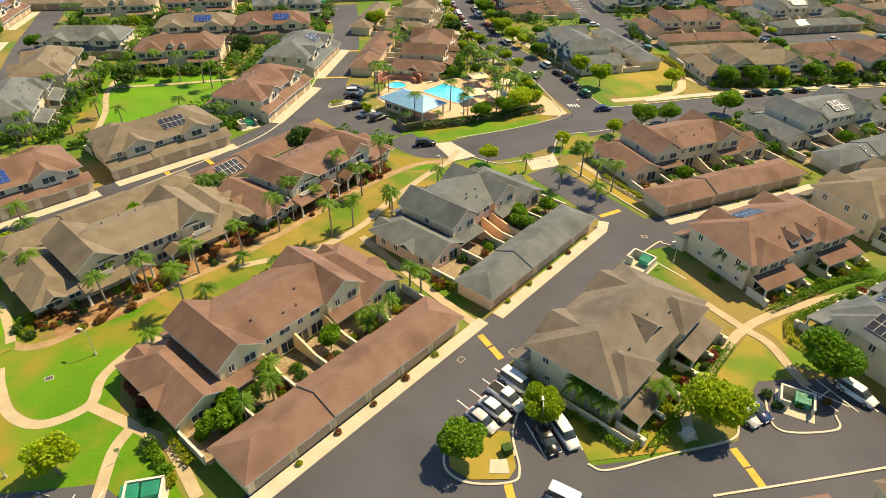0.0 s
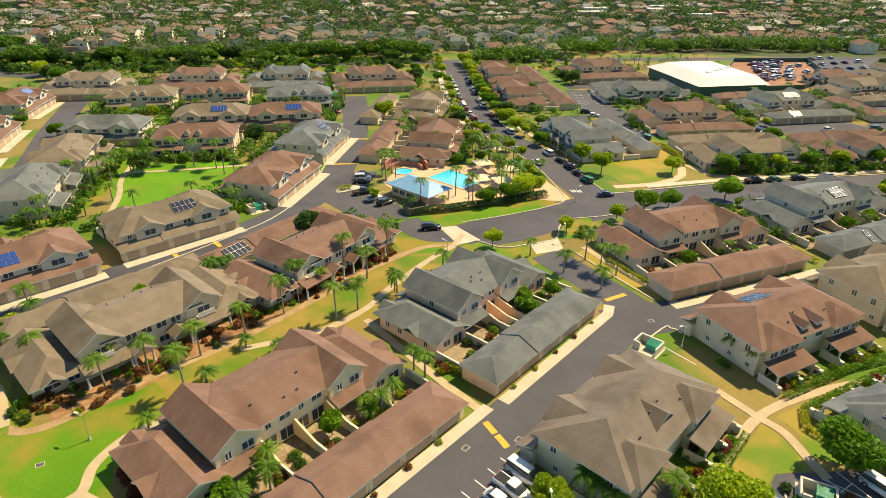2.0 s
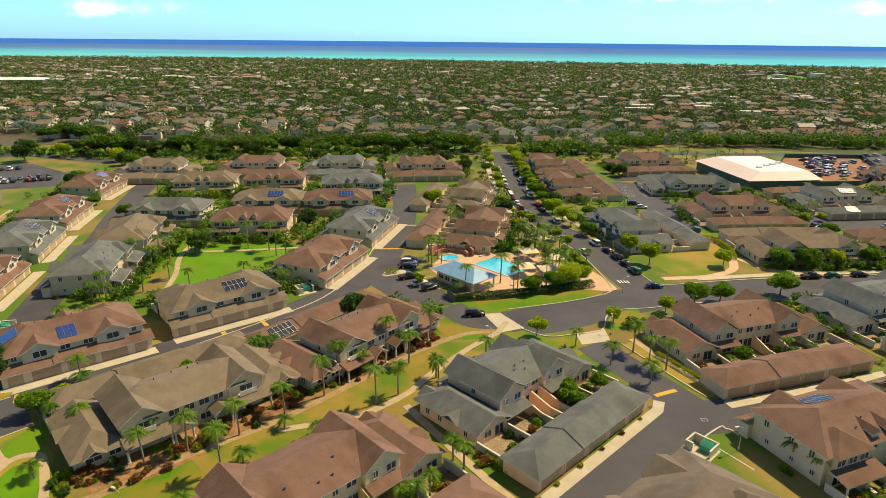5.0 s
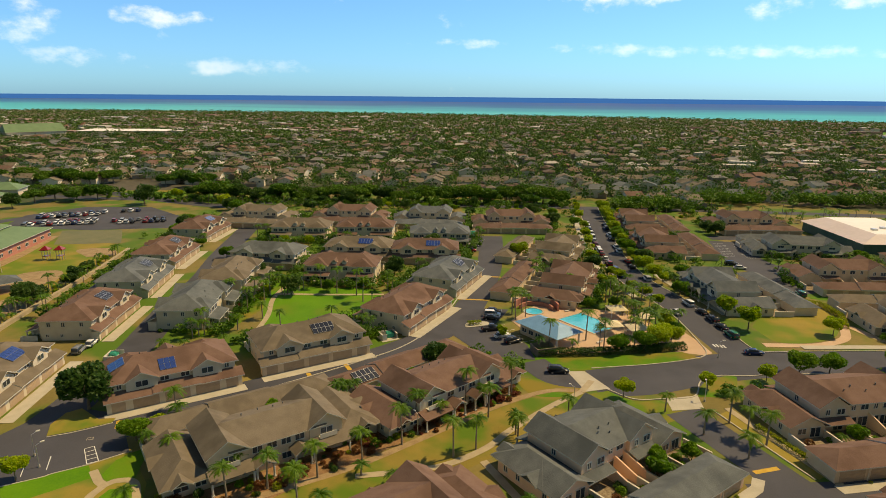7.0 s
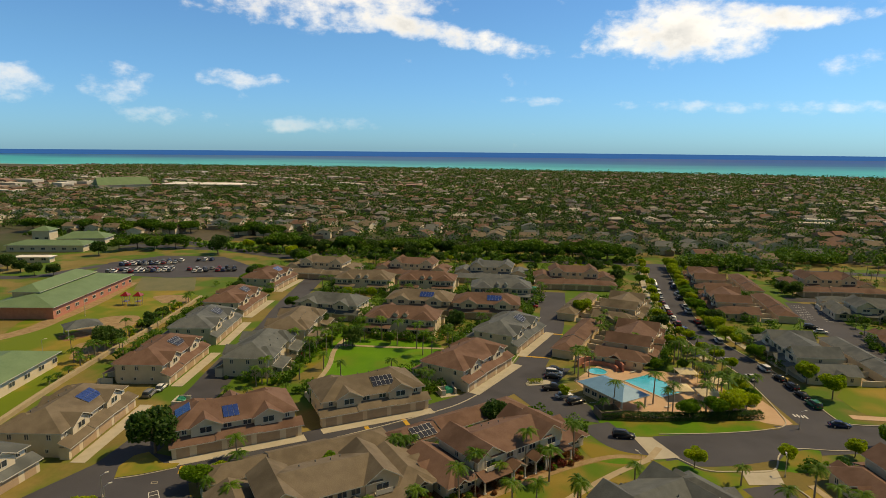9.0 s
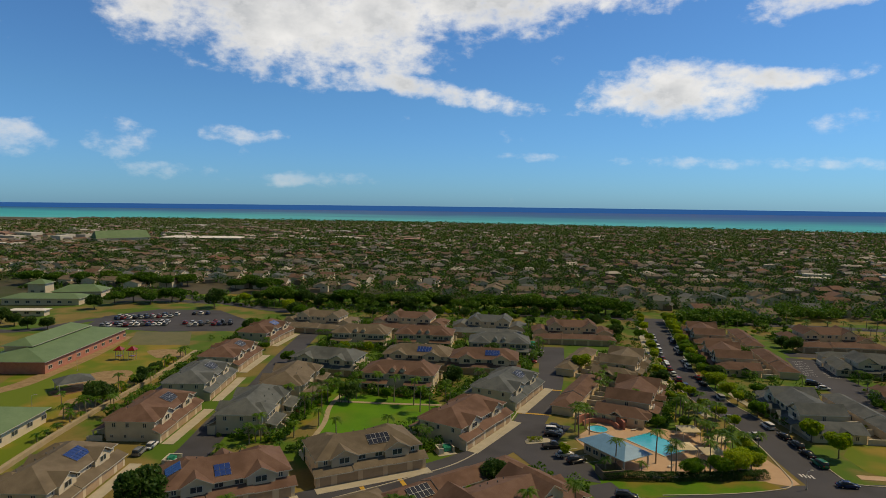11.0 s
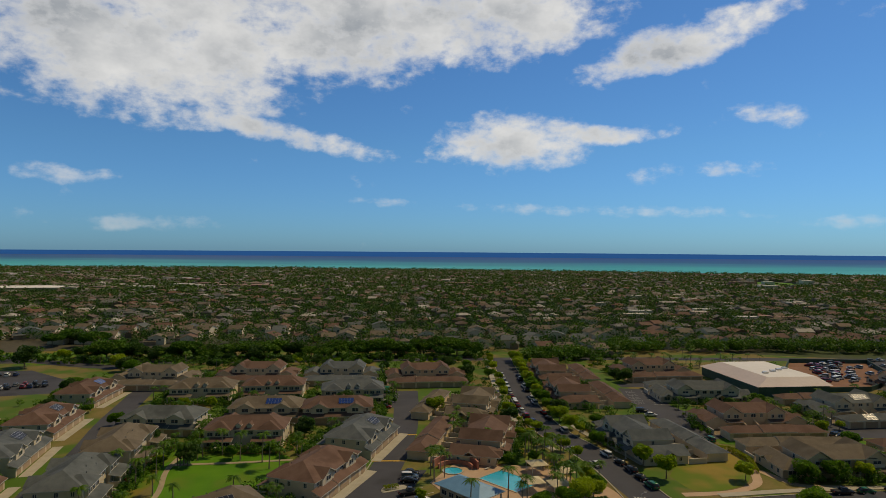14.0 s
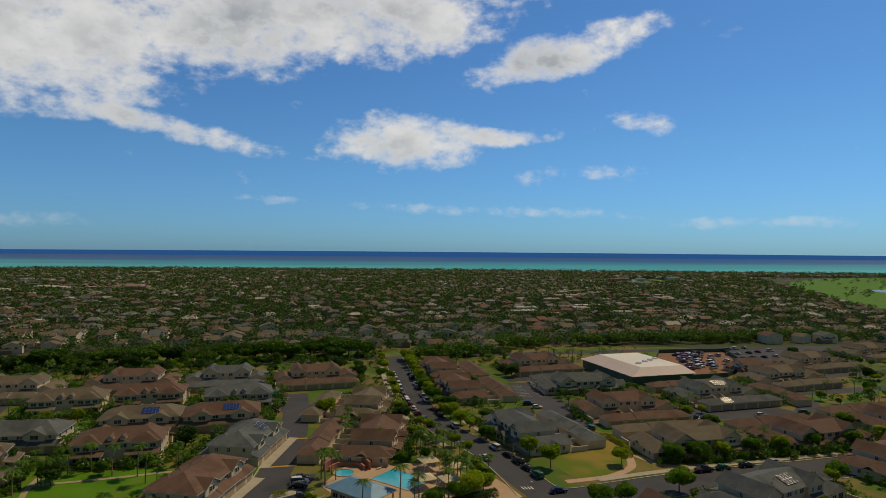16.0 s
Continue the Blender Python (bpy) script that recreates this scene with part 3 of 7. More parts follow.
for i_, pts in enumerate(([(-60, 60), (-57.7, 56.4), (-53.8, 52.1), (-49.1, 50.7), (-44.8, 53.8), (-45.3, 58.5), (-43.5, 63.5), (-39.5, 67.5), (-36, 70.5)],
            [(-44.8, 53.8), (-39.6, 51.4), (-36.1, 49.7), (-32.2, 47.6), (-26.6, 40.7)], [(-37.9, 50.5), (-38.6, 46.7), (-37.5, 40)],
            [(-64.7, 70.5), (-62.8, 66.0), (-58.4, 64.3), (-54.0, 66.7), (-46.7, 75.3), (-41.4, 80.4), (-34.1, 87.8), (-24, 101), (-16.2, 111.5), (-9.6, 118.9), (-4.2, 123.1), (1.4, 124.6)],
            [(-34, 84), (-21.7, 89.7), (-14.5, 97.3), (-10.9, 104.6), (-4, 116), (2, 124)], [(-14.1, 93.5), (-1.5, 78.0), (6.2, 69.3)],
            [(31.3, 49), (32.0, 53.5), (37.2, 60.1), (45.9, 69.4), (57.3, 75.1), (72.8, 79.8), (100, 88.6)], [(45.9, 69.4), (48.2, 66.2), (49.1, 61.2), (49.8, 58)],
            [(2, 124), (4, 130)], [(42.0, 75.4), (45.9, 69.4)], [(44, 101), (36.5, 114), (31, 124)], [(-83, 139), (-86, 150), (-92, 165), (-95, 185)], [(-92, 168), (-76, 171.5), (-60, 176)])):
    ribbon("footpath", pts, 1.45, 0.0, PA, "pale concrete footpath through the lawn", "footpath", th=0.05 + 0.005 * i_) if i_ != 3 else ribbon("dirt_path", pts, 1.5, 0.05, M["dirt"], "worn tan earth path along the planting bed", "footpath")
for pts in (beside(9.8, 165), beside(-8.6, 185), [(56, 162.5), (82, 169), (131, 178), (220, 194)]):
    ribbon("pavement", pts, 2.3, 0.0, M["concrete"], "pale concrete pavement along the street", "pavement", th=0.14)

# lawns and planting beds
G, DG = M["lawn"], M["drylawn"]
patch("lawn", [(-78, 36), (-68, 66), (-63, 70), (-57, 65.5), (-48, 72.5), (-40, 81.5), (-30, 94), (-18, 108), (-8, 119), (1, 124), (4, 121), (-5, 106), (-16, 91), (-27, 80), (-35, 69), (-43, 59), (-40, 52), (-33, 47), (-27, 39)], 0.024, G, "bright green lawn with dry patches", "lawn")
patch("lawn", [(-84, 142), (-91, 157), (-95, 170), (-85, 177), (-64, 180), (-60, 170), (-61, 158), (-67, 150), (-73, 144)], 0.028, M["lush"], "bright green lawn between the houses", "lawn", curve=True)
patch("lawn", [(47.1, 175), (53.8, 188.8), (64.5, 198.4), (71, 195.6), (71, 184), (67.6, 173.7), (60.6, 167.3), (51, 165)], 0.03, M["meadow"], "round dry-green lawn with a pale path round it", "lawn", curve=True)
ribbon("footpath", [(47, 162), (52, 163), (61, 165.5), (69, 172), (73, 182), (80, 172), (95, 172)], 2.4, 0.0, M["deck"], "tan paved path round the lawn", "footpath", th=0.06)
patch("lawn", [(38.2, 59.9), (45.9, 68.2), (47.4, 65.6), (48.3, 61.0), (48.4, 59.6), (43, 58.6), (38, 52.5), (33.5, 52.6)], 0.026, DG, "dry lawn between the footpaths", "lawn")
patch("lawn", [(49.8, 62), (50, 67), (48.6, 69.6), (54, 72.5), (55, 66), (54, 60)], 0.026, DG, "dry lawn beside the footpath", "lawn")
patch("lawn", [(17.9, 45.8), (16.6, 52), (20, 53), (30.5, 51.8), (30, 47.6)], 0.06, DG, "lawn corner inside the kerb", "lawn")
patch("lawn", [(29, 121), (33, 112.5), (41, 101.8), (42.3, 103), (35, 117), (31, 123)], 0.04, DG, "dry verge with palms", "lawn")
patch("lawn", [(-4, 128), (4, 126.5), (0, 121.5), (-8, 120), (-12, 127)], 0.034, G, "green lawn beside the driveway", "lawn", curve=True)
patch("lawn", [(7.5, 126), (12.7, 122.5), (18, 124), (22, 119), (14, 113), (4, 122)], 0.03, G, "green verge beside the street", "lawn", curve=True)
patch("lawn", [(26, 128), (28.2, 135), (32, 139), (36, 140), (33, 130)], 0.03, G, "green verge beside the street", "lawn", curve=True)
patch("lawn", [(-10, 139.5), (-6, 133), (2, 134.8), (30, 149), (26, 152), (2, 143)], 0.034, G, "green verge before the pool hedge", "lawn")
patch("lawn", [(14, 172), (8, 184), (6, 196), (13, 190), (20, 172), (24, 160), (20, 160)], 0.03, DG, "dry lawn by the pool", "lawn")
patch("lawn", [(50, 144), (82, 150.8), (120, 157.6), (121, 153), (84, 147), (56, 141)], 0.03, G, "green verge along the street", "lawn")
patch("field", [(-136, 92), (-144, 111), (-151, 130), (-163, 169), (-178, 205), (-206, 218), (-225, 200), (-210, 150), (-170, 95)], 0.024, M["meadow"], "dry yellow-green school field", "field")
patch("field", [(-300, 330), (-240, 300), (-200, 312), (-240, 350)], 0.02, G, "green park lawn", "field")
for pts, w in (([(-57.5, 69.5), (-50.5, 74.2), (-43.5, 83.5), (-36.5, 92.5), (-32, 98.5)], 7.6), ([(-29, 100.5), (-21.5, 109.5), (-12.5, 121)], 6.4)):
    ribbon("planting_bed", pts, w, 0.034, M["mulch"], "red-brown mulch bed with shrubs", "planting bed")
patch("lawn", [(-46, 76.5), (-40, 81.5), (-30, 94), (-18, 108), (-8, 119), (1, 124), (4, 121), (-5, 106), (-16, 91), (-27, 80.4), (-34, 72), (-39, 71)], 0.031, M["strip"], "dry olive-yellow grass strip between the row houses", "lawn", curve=True)
for bars in (([(6.1, 67.6), (7.4, 65.3)]), ([(7.6, 65.0), (8.9, 62.7)]), ([(8.0, 43.0), (8.5, 39.5)]), ([(35.8, 47.8), (36.5, 45.2)]), ([(36.6, 45.0), (37.2, 42.4)]), ([(30.9, 101.3), (35.3, 103.7)]), ([(-84.5, 89.8), (-82.8, 87.2)]), ([(-58.5, 117.9), (-55.8, 114.8)]), ([(-36.8, 177.6), (-26.6, 179)]), ([(-37.2, 203), (-27, 204.5)]), ([(-52.5, 124.8), (-49.8, 121.8)])):
    ribbon("yellow_band", bars, 1.0, 0.06, M["yellow"], "worn yellow paint band across the lane", "road marking", curve=False)
ribbon("field_wall", [(-136, 90), (-143.8, 109.3), (-151.1, 129.4), (-156.7, 147.3), (-163.7, 169.2), (-170.3, 188), (-176, 203)], 1.2, 0.0, M["path"], "low tan wall beside the school field", "wall", th=1.1)
ribbon("dirt_path", [(-226, 216), (-211, 184), (-202.2, 158.5), (-198.4, 145), (-200, 132)], 6.5, 0.05, M["dirt"], "worn tan earth path along the school", "footpath")
for pts in ([(-176, 150), (-170, 160), (-178, 172), (-188, 166), (-186, 152)], [(-160, 128), (-154, 134), (-160, 146), (-170, 140)], [(-184, 190), (-176, 196), (-186, 204), (-196, 198)]):
    patch("bare_patch", pts, 0.045, M["dirt"], "bare worn earth in the school field", "ground", curve=True)
patch("construction_yard", [(140, 288), (165, 293), (190, 316), (204, 364), (162, 361), (146, 330)], 0.05, M["redsoil"], "bare red soil yard with parked machines", "yard")
for pts in ([(-100, 128), (-96, 142), (-101, 158), (-104, 172), (-99, 182), (-92, 176), (-90, 150), (-92, 134)], [(-66, 135), (-60, 146), (-54, 148), (-52, 140), (-58, 134)], [(-62, 186), (-56, 200), (-46, 203), (-44, 185), (-50, 176)], [(-100, 203), (-96, 222), (-90, 222), (-92, 203)], [(76, 212), (74, 206), (122, 212), (121, 217)], [(68, 246), (76, 236), (64, 222), (60, 236)], [(160, 248), (222, 262), (220, 254), (162, 240)]):
    patch("lawn", pts, 0.026, G, "green lawn between the houses", "lawn", curve=True)
patch("crossing", [(-1.5, 133.5), (2.5, 134.5), (8, 127), (3, 124.3)], 0.02, M["concrete"], "pale concrete crossing to the pool club", "pavement", th=0.06)
patch("crossing", [(19.2, 125.2), (26, 128.4), (26.4, 122.6), (20, 120.2)], 0.02, M["concrete"], "pale concrete apron at the street", "pavement", th=0.06)
patch("parking_8", [(-64, 16), (-57, 38.6), (-50, 40.8), (-38, 42.4), (-33, 39), (-28, 28)], 0.045, A, "asphalt parking court", "parking")
ribbon("kerb", [(31, 41.3), (42, 43.2), (54, 45.4), (70, 48.6)], 0.28, 0.0, K, "pale concrete kerb along the asphalt", "kerb", th=0.16)

for k_ in range(4):
    ribbon("road_lettering", [(34.7 + k_ * 0.8, 157.4), (34.2 + k_ * 0.8, 159.2)], 0.4, 0.066, M["line"], "worn white bars painted on the asphalt", "road marking", curve=False)

# corner of the parking lot by the green lawns
patch("lawn", [(-90, 65), (-83.6, 71.0), (-79.2, 75.6), (-74.8, 81.0), (-66, 74), (-60, 64), (-70, 56)], 0.097, DG, "dry grass round the green lawns", "lawn")
patch("lawn", [(-88.5, 67), (-83.8, 71.1), (-82.8, 72.4), (-78.8, 75.9), (-75.6, 73.1), (-79.1, 68.6), (-84, 62.5)], 0.105, M["lush"], "lush green lawn beside the parking lot", "lawn")
patch("lawn", [(-74.7, 74.1), (-75.4, 78.2), (-74.2, 81.2), (-72.6, 83.4), (-68.7, 74.6), (-72.2, 72.6)], 0.105, M["lush"], "lush green lawn beside the house", "lawn")
patch("lawn", [(-70.7, 67.9), (-70.6, 71.1), (-67.8, 72.6), (-64.0, 68.3), (-62.8, 64.9), (-68.7, 62)], 0.11, M["lush"], "lush green lawn inside the path bend", "lawn")
ribbon("footpath", [(-76.9, 74.8), (-74.0, 72.6), (-72.3, 71.6), (-72.2, 68.8), (-70.8, 65.3)], 1.4, 0.0, PA, "pale concrete footpath through the lawn", "footpath", th=0.115)
ribbon("footpath", [(-72.3, 71.6), (-71.0, 73.4), (-67.9, 73.6), (-63.5, 68.4), (-61.3, 65.1)], 1.3, 0.0, PA, "pale concrete footpath through the lawn", "footpath", th=0.12)
patch("lawn", [(-93.3, 81.7), (-96.0, 85.3), (-96.6, 89.7), (-95.0, 91.9), (-88.7, 89.2), (-85.8, 90.4), (-85.3, 88.8), (-89.9, 84.3)], 0.105, DG, "dry verge under the shade tree", "lawn")
for pts in ([(-88.5, 67), (-83.8, 71.1), (-82.8, 72.4), (-79.0, 76.1), (-74.8, 81.4)], [(-93.0, 81.4), (-89.6, 84.0), (-85.0, 88.7)]):
    ribbon("kerb", pts, 0.22, 0.0, M["kerb"], "pale concrete kerb along the parking lot", "kerb", th=0.15)


# ---- footprints, so that plants keep off houses and asphalt ----
RECTS, LANES = [], []


def free(x, y, margin=0.6):
    """Which of the points lie on no house and no road."""
    ok_ = np.ones(len(x), bool)
    for m_, u0, u1, v0, v1 in RECTS:
        d_ = m_.inverted()
        u = d_[0][0] * x + d_[0][1] * y + d_[0][3]
        v = d_[1][0] * x + d_[1][1] * y + d_[1][3]
        ok_ &= ~((u > u0 - margin) & (u < u1 + margin) & (v > v0 - margin) & (v < v1 + margin))
    for pts, half in LANES:
        for (x0, y0), (x1, y1) in zip(pts, pts[1:]):
            dx_, dy_ = x1 - x0, y1 - y0
            t_ = np.clip(((x - x0) * dx_ + (y - y0) * dy_) / (dx_ * dx_ + dy_ * dy_), 0, 1)
            ok_ &= np.hypot(x - x0 - t_ * dx_, y - y0 - t_ * dy_) > half + margin
    return ok_


for pts, half in (([(30, 93), (62, 103.5), (100, 118.5), (170, 146)], 5), (STREET, 7), ([(4, 130), (30, 143), (80, 159), (220, 184), (330, 200)], 7.5), ([(-87, 82), (-53, 123), (-33, 158), (-32, 215), (-36, 290)], 5.5),
                  ([(-94, 66), (-105, 118), (-124, 175), (-148, 240), (-160, 275)], 5.5), ([(60, 232), (60, 284)], 8), ([(70, 210), (160, 224)], 4), ([(-31, 220), (-31, 262)], 10), ([(55, 290), (98, 298)], 4), ([(160, 226), (171, 240), (170, 256), (230, 267)], 4.5),
                  ([(170, 300), (205, 290), (275, 305)], 4.5), ([(104, 300), (205, 325)], 30), ([(-80, 146), (-66, 168)], 11), ([(-20, 165), (22, 160)], 15), ([(47, 178), (68, 186)], 15)):
    LANES.append((pts, half))


# ---- shared pieces of the houses ----
def mesh_of(bm, mats):
    me = bpy.data.meshes.new("piece")
    bm.to_mesh(me)
    bm.free()
    for m in mats:
        me.materials.append(m)
    return me


def window_meshes(w, h):
    bm = bmesh.new()
    for x0, x1, z0, z1 in ((-w / 2, w / 2, 0, 0.12), (-w / 2, w / 2, h - 0.12, h), (-w / 2, -w / 2 + 0.1, 0.12, h - 0.12), (w / 2 - 0.1, w / 2, 0.12, h - 0.12), (-0.05, 0.05, 0.12, h - 0.12)):
        box(bm, x0, x1, -0.1, 0.02, z0, z1)
    fr = mesh_of(bm, [M["trim"]])
    bm = bmesh.new()
    box(bm, -w / 2 + 0.1, w / 2 - 0.1, -0.05, 0.01, 0.12, h - 0.12)
    return fr, mesh_of(bm, [M["glass"]])


def window_joined(w, h):
    """A far window: frame and glass in one mesh."""
    bm = bmesh.new()
    box(bm, -w / 2, w / 2, -0.08, 0.02, 0, h, 0)
    for x0 in (-w / 2 + 0.12, 0.05):
        box(bm, x0, x0 + w / 2 - 0.17, -0.1, -0.06, 0.12, h - 0.12, 1)
    return mesh_of(bm, [M["trim"], M["glass"]])


WIN = {k: window_meshes(*k) for k in ((1.8, 1.3), (1.0, 1.3), (2.4, 1.4), (2.2, 2.1), (0.8, 0.9))}
WINF = {k: window_joined(*k) for k in WIN}
FACE = {"s": 0, "e": 90, "n": 180, "w": 270}


def window(parent, x, y, z, face, size=(1.8, 1.3)):
    if parent.matrix_basis.translation.y > 175 and parent.name.startswith("townhouse"):
        away = (parent.matrix_basis.to_3x3() @ Matrix.Rotation(radians(FACE[face]), 3, "Z") @ Vector((0, -1, 0))).dot(Vector((parent.matrix_basis.translation.x, parent.matrix_basis.translation.y, 0)))
        if away > 0 or (z < 2 and face == "s"):
            return   # far walls turned away
        share("window", WINF[size], parent, pose(x, y, z, 0, 0, FACE[face]))
        return
    fr, gl = WIN[size]
    f = share("window", fr, parent, pose(x, y, z, 0, 0, FACE[face]))
    share("pane", gl, f, Matrix())


def door_mesh(w):
    bm = bmesh.new()
    for i in range(4):
        box(bm, -w / 2, w / 2, -0.05, 0.0, i * 0.54 + 0.015, i * 0.54 + 0.525)
    box(bm, -w / 2, w / 2, -0.02, 0.01, 0, 2.16)
    return mesh_of(bm, [M["garage"]])


GDOOR = {w: door_mesh(w) for w in (4.8, 2.5)}
bm_ = bmesh.new()
cyl(bm_, (0, 0, -0.3), (0, 0, 0.45), 0.09, 0.09, 8)
cyl(bm_, (0, 0, 0.45), (0, 0, 0.55), 0.15, 0.13, 8)
VENT = mesh_of(bm_, [M["roof_slate"]])
bm_ = bmesh.new()
box(bm_, -0.5, 0.5, -0.8, 0.8, 0.06, 0.10, 0)
for x0, x1, y0, y1 in ((-0.5, 0.5, -0.83, -0.8), (-0.5, 0.5, 0.8, 0.83), (-0.53, -0.5, -0.83, 0.83), (0.5, 0.53, -0.83, 0.83)):
    box(bm_, x0, x1, y0, y1, 0.0, 0.11, 1)
SOLAR = {"black": mesh_of(bm_, [M["solar"], M["metal"]])}
bm_ = bmesh.new()
box(bm_, -0.5, 0.5, -0.8, 0.8, 0.06, 0.10, 0)
box(bm_, -0.53, 0.53, -0.83, 0.83, 0.0, 0.055, 1)
SOLAR["blue"] = mesh_of(bm_, [M["solarblue"], M["metal"]])
bm_ = bmesh.new()
cyl(bm_, (0, 0, 0), (0, 0, 2.45), 0.2, 0.17, 10)
box(bm_, -0.26, 0.26, -0.26, 0.26, 0, 0.25)
box(bm_, -0.24, 0.24, -0.24, 0.24, 2.3, 2.5)
POST = mesh_of(bm_, [M["trim"]])


def solar_array(parent, x, y, z, slope, nx, ny, rz=0, kind="black"):
    """Panels side by side on a roof that climbs towards +y of its own frame."""
    base = pose(x, y, z, slope, 0, 0) if not rz else pose(x, y, z, 0, 0, rz) @ pose(0, 0, 0, slope)
    for i in range(nx):
        for j in range(ny):
            share("solar_panel", SOLAR[kind], parent, base @ pose((i - (nx - 1) / 2) * 1.08, (j - (ny - 1) / 2) * 1.68, 0.05))


def garage_row(m, length, roof, wall, solar=0):
    """A long low garage block: doors to -y, hipped roof with stepped middle."""
    g = empty("garage_row", m, "long low %s garage block with %s shingle roof" % (wall, roof), "garage", "garage blocks")
    h = length / 2
    RECTS.append((m, -h, h, -6.5, 7.6))
    bm = bmesh.new()
    box(bm, -h + 0.5, h - 0.5, 0.6, 7.1, 0, 2.56)
    part("wall", bm, M["wall_" + wall], g)
    bm = bmesh.new()
    hip(bm, -h, h, 0, 7.6, 2.7, 4.25, 3.6)
    chevron(bm, 3.8, 3.86, -h * 0.32, h * 0.36, 2.9, 4.47, "x")
    part("roof", bm, [M["roof_" + roof], M["trim"]], g)
    n = max(2, int((length - 1.2) / 5.6))
    for i in range(n):
        x = (i + 0.5) / n * (length - 1.6) - (length - 1.6) / 2
        share("garage_door", GDOOR[4.8], g, pose(x, 0.6, 0.03))
    for i in range(n - 1 if m.translation.y < 135 else 0):
        x = (i + 1) / n * (length - 1.6) - (length - 1.6) / 2
        share("downpipe", POST, g, Matrix.LocRotScale((x, 0.5, 0.0), None, (0.35, 0.35, 1.0)))
    if solar > 0:
        solar_array(g, -h * 0.45, 2.0, 3.55, 22, solar, 2, kind="black")
    elif solar:
        solar_array(g, h * 0.58, 5.7, 3.58, 22, -solar, 2, 180)
    return g


def courtyard_house(m, a, roof, wall, shift=0.0, panels=0):
    """Two-storey row with gabled cross wings, single-storey ends and a garden porch; garage side is -y."""
    h = empty("townhouse", m @ pose(shift, 0, 0), "two-storey %s stucco row house with gabled %s shingle roof" % (wall, roof), "house", "row houses")
    RECTS.append((m @ pose(shift, 0, 0), -a - 10.4, a + 10.4, 7.5, 28.4))
    R, Wm = [M["roof_" + roof], M["trim"]], M["wall_" + wall]
    bm = bmesh.new()
    gable_wall(bm, 21.4, 5.6, -a + 0.5, a - 0.5, 0, 5.2, 7.3, "x")
    for s in (-1, 1):
        gable_wall(bm, s * a, 3.1, 15.0, 27.3, 0, 5.2, 7.3)
        gable_wall(bm, s * (a + 6.4), 3.7, 13.6, 22.0, 0, 2.6, 4.3)
        box(bm, s * (a + 6.4) - 3.69, s * (a + 6.4) + 3.69, 22.0, 27.0, 0, 2.55)
    part("wall", bm, Wm, h)
    bm = bmesh.new()
    chevron(bm, 21.4, 6.3, -a, a, 5.3, 7.62, "x")
    part("roof", bm, R, h)
    for s in (-1, 1):
        bm = bmesh.new()
        chevron(bm, s * a, 3.7, 14.5, 27.9, 5.3, 7.66)
        part("gable_roof", bm, R, h)
    for s in (-1, 1):
        bm = bmesh.new()
        chevron(bm, s * (a + 6.4), 4.3, 13.0, 24.0, 2.7, 4.7)
        hip(bm, s * (a + 6.4) - 4.3, s * (a + 6.4) + 4.3, 16.0, 28.3, 2.72, 4.72, 4.4, axis="y")
        part("wing_roof", bm, R, h)
        bm = bmesh.new()
        chevron(bm, 19.2, 2.0, s * (a + 6.4), s * (a + 11.0), 2.75, 3.9, "x")
        part("side_gable", bm, R, h)
        bm = bmesh.new()
        chevron(bm, s * (a + 7.4), 1.7, 26.0, 28.8, 2.8, 3.8)
        part("bay_gable", bm, R, h)
    # porch roofs on the garden side and over the court doors
    for s in (-1, 1):
        bm = bmesh.new()
        chevron(bm, s * (a - 5.2), 1.7, 26.5, 30.2, 2.75, 3.7)
        part("porch_gable", bm, R, h)
        bm = bmesh.new()
        v = [bm.verts.new(p) for p in ((s * a - 3.6, 30.0, 2.5), (s * a + 3.6, 30.0, 2.5), (s * a + 3.6, 27.35, 3.3), (s * a - 3.6, 27.35, 3.3))]
        f = bm.faces.new(v)
        e = bmesh.ops.extrude_face_region(bm, geom=[f])
        bmesh.ops.translate(bm, vec=(0, 0, -0.15), verts=[q for q in e["geom"] if isinstance(q, bmesh.types.BMVert)])
        part("porch_roof", bm, R, h)
    # lean-to roofs before the cross gables, and cream walls between the entries
    for s in (-1, 1):
        bm = bmesh.new()
        v = [bm.verts.new(p) for p in ((s * a - 3.3, 13.0, 2.55), (s * a + 3.3, 13.0, 2.55), (s * a + 3.3, 14.98, 3.15), (s * a - 3.3, 14.98, 3.15))]
        lo = [bm.verts.new((q.co.x, q.co.y, q.co.z - 0.15)) for q in v]
        bm.faces.new(v).material_index = 0
        for i in range(4):
            bm.faces.new((lo[i], lo[(i + 1) % 4], v[(i + 1) % 4], v[i])).material_index = 1
        bm.faces.new(lo[::-1]).material_index = 1
        part("lean_to_roof", bm, R, h)
    for x in (-a + 3.5, 0.0, a - 3.5):
        bm = bmesh.new()
        v = [(x - 0.15, 11.0, 0), (x + 0.15, 11.0, 0), (x + 0.15, 15.8, 0), (x - 0.15, 15.8, 0), (x - 0.15, 11.0, 1.6), (x + 0.15, 11.0, 1.6), (x + 0.15, 15.8, 3.0), (x - 0.15, 15.8, 3.0)]
        v = [bm.verts.new(p) for p in v]
        for q in ((3, 2, 1, 0), (4, 5, 6, 7), (0, 1, 5, 4), (1, 2, 6, 5), (2, 3, 7, 6), (3, 0, 4, 7)):
            bm.faces.new([v[k] for k in q])
        part("entry_wall", bm, Wm, h)
    for s in (-1, 1):
        for px_ in (s * (a - 5.2) - 1.4, s * (a - 5.2) + 1.4, s * a - 3.3, s * a + 3.3):
            share("post", POST, h, pose(px_, 29.7, 0))
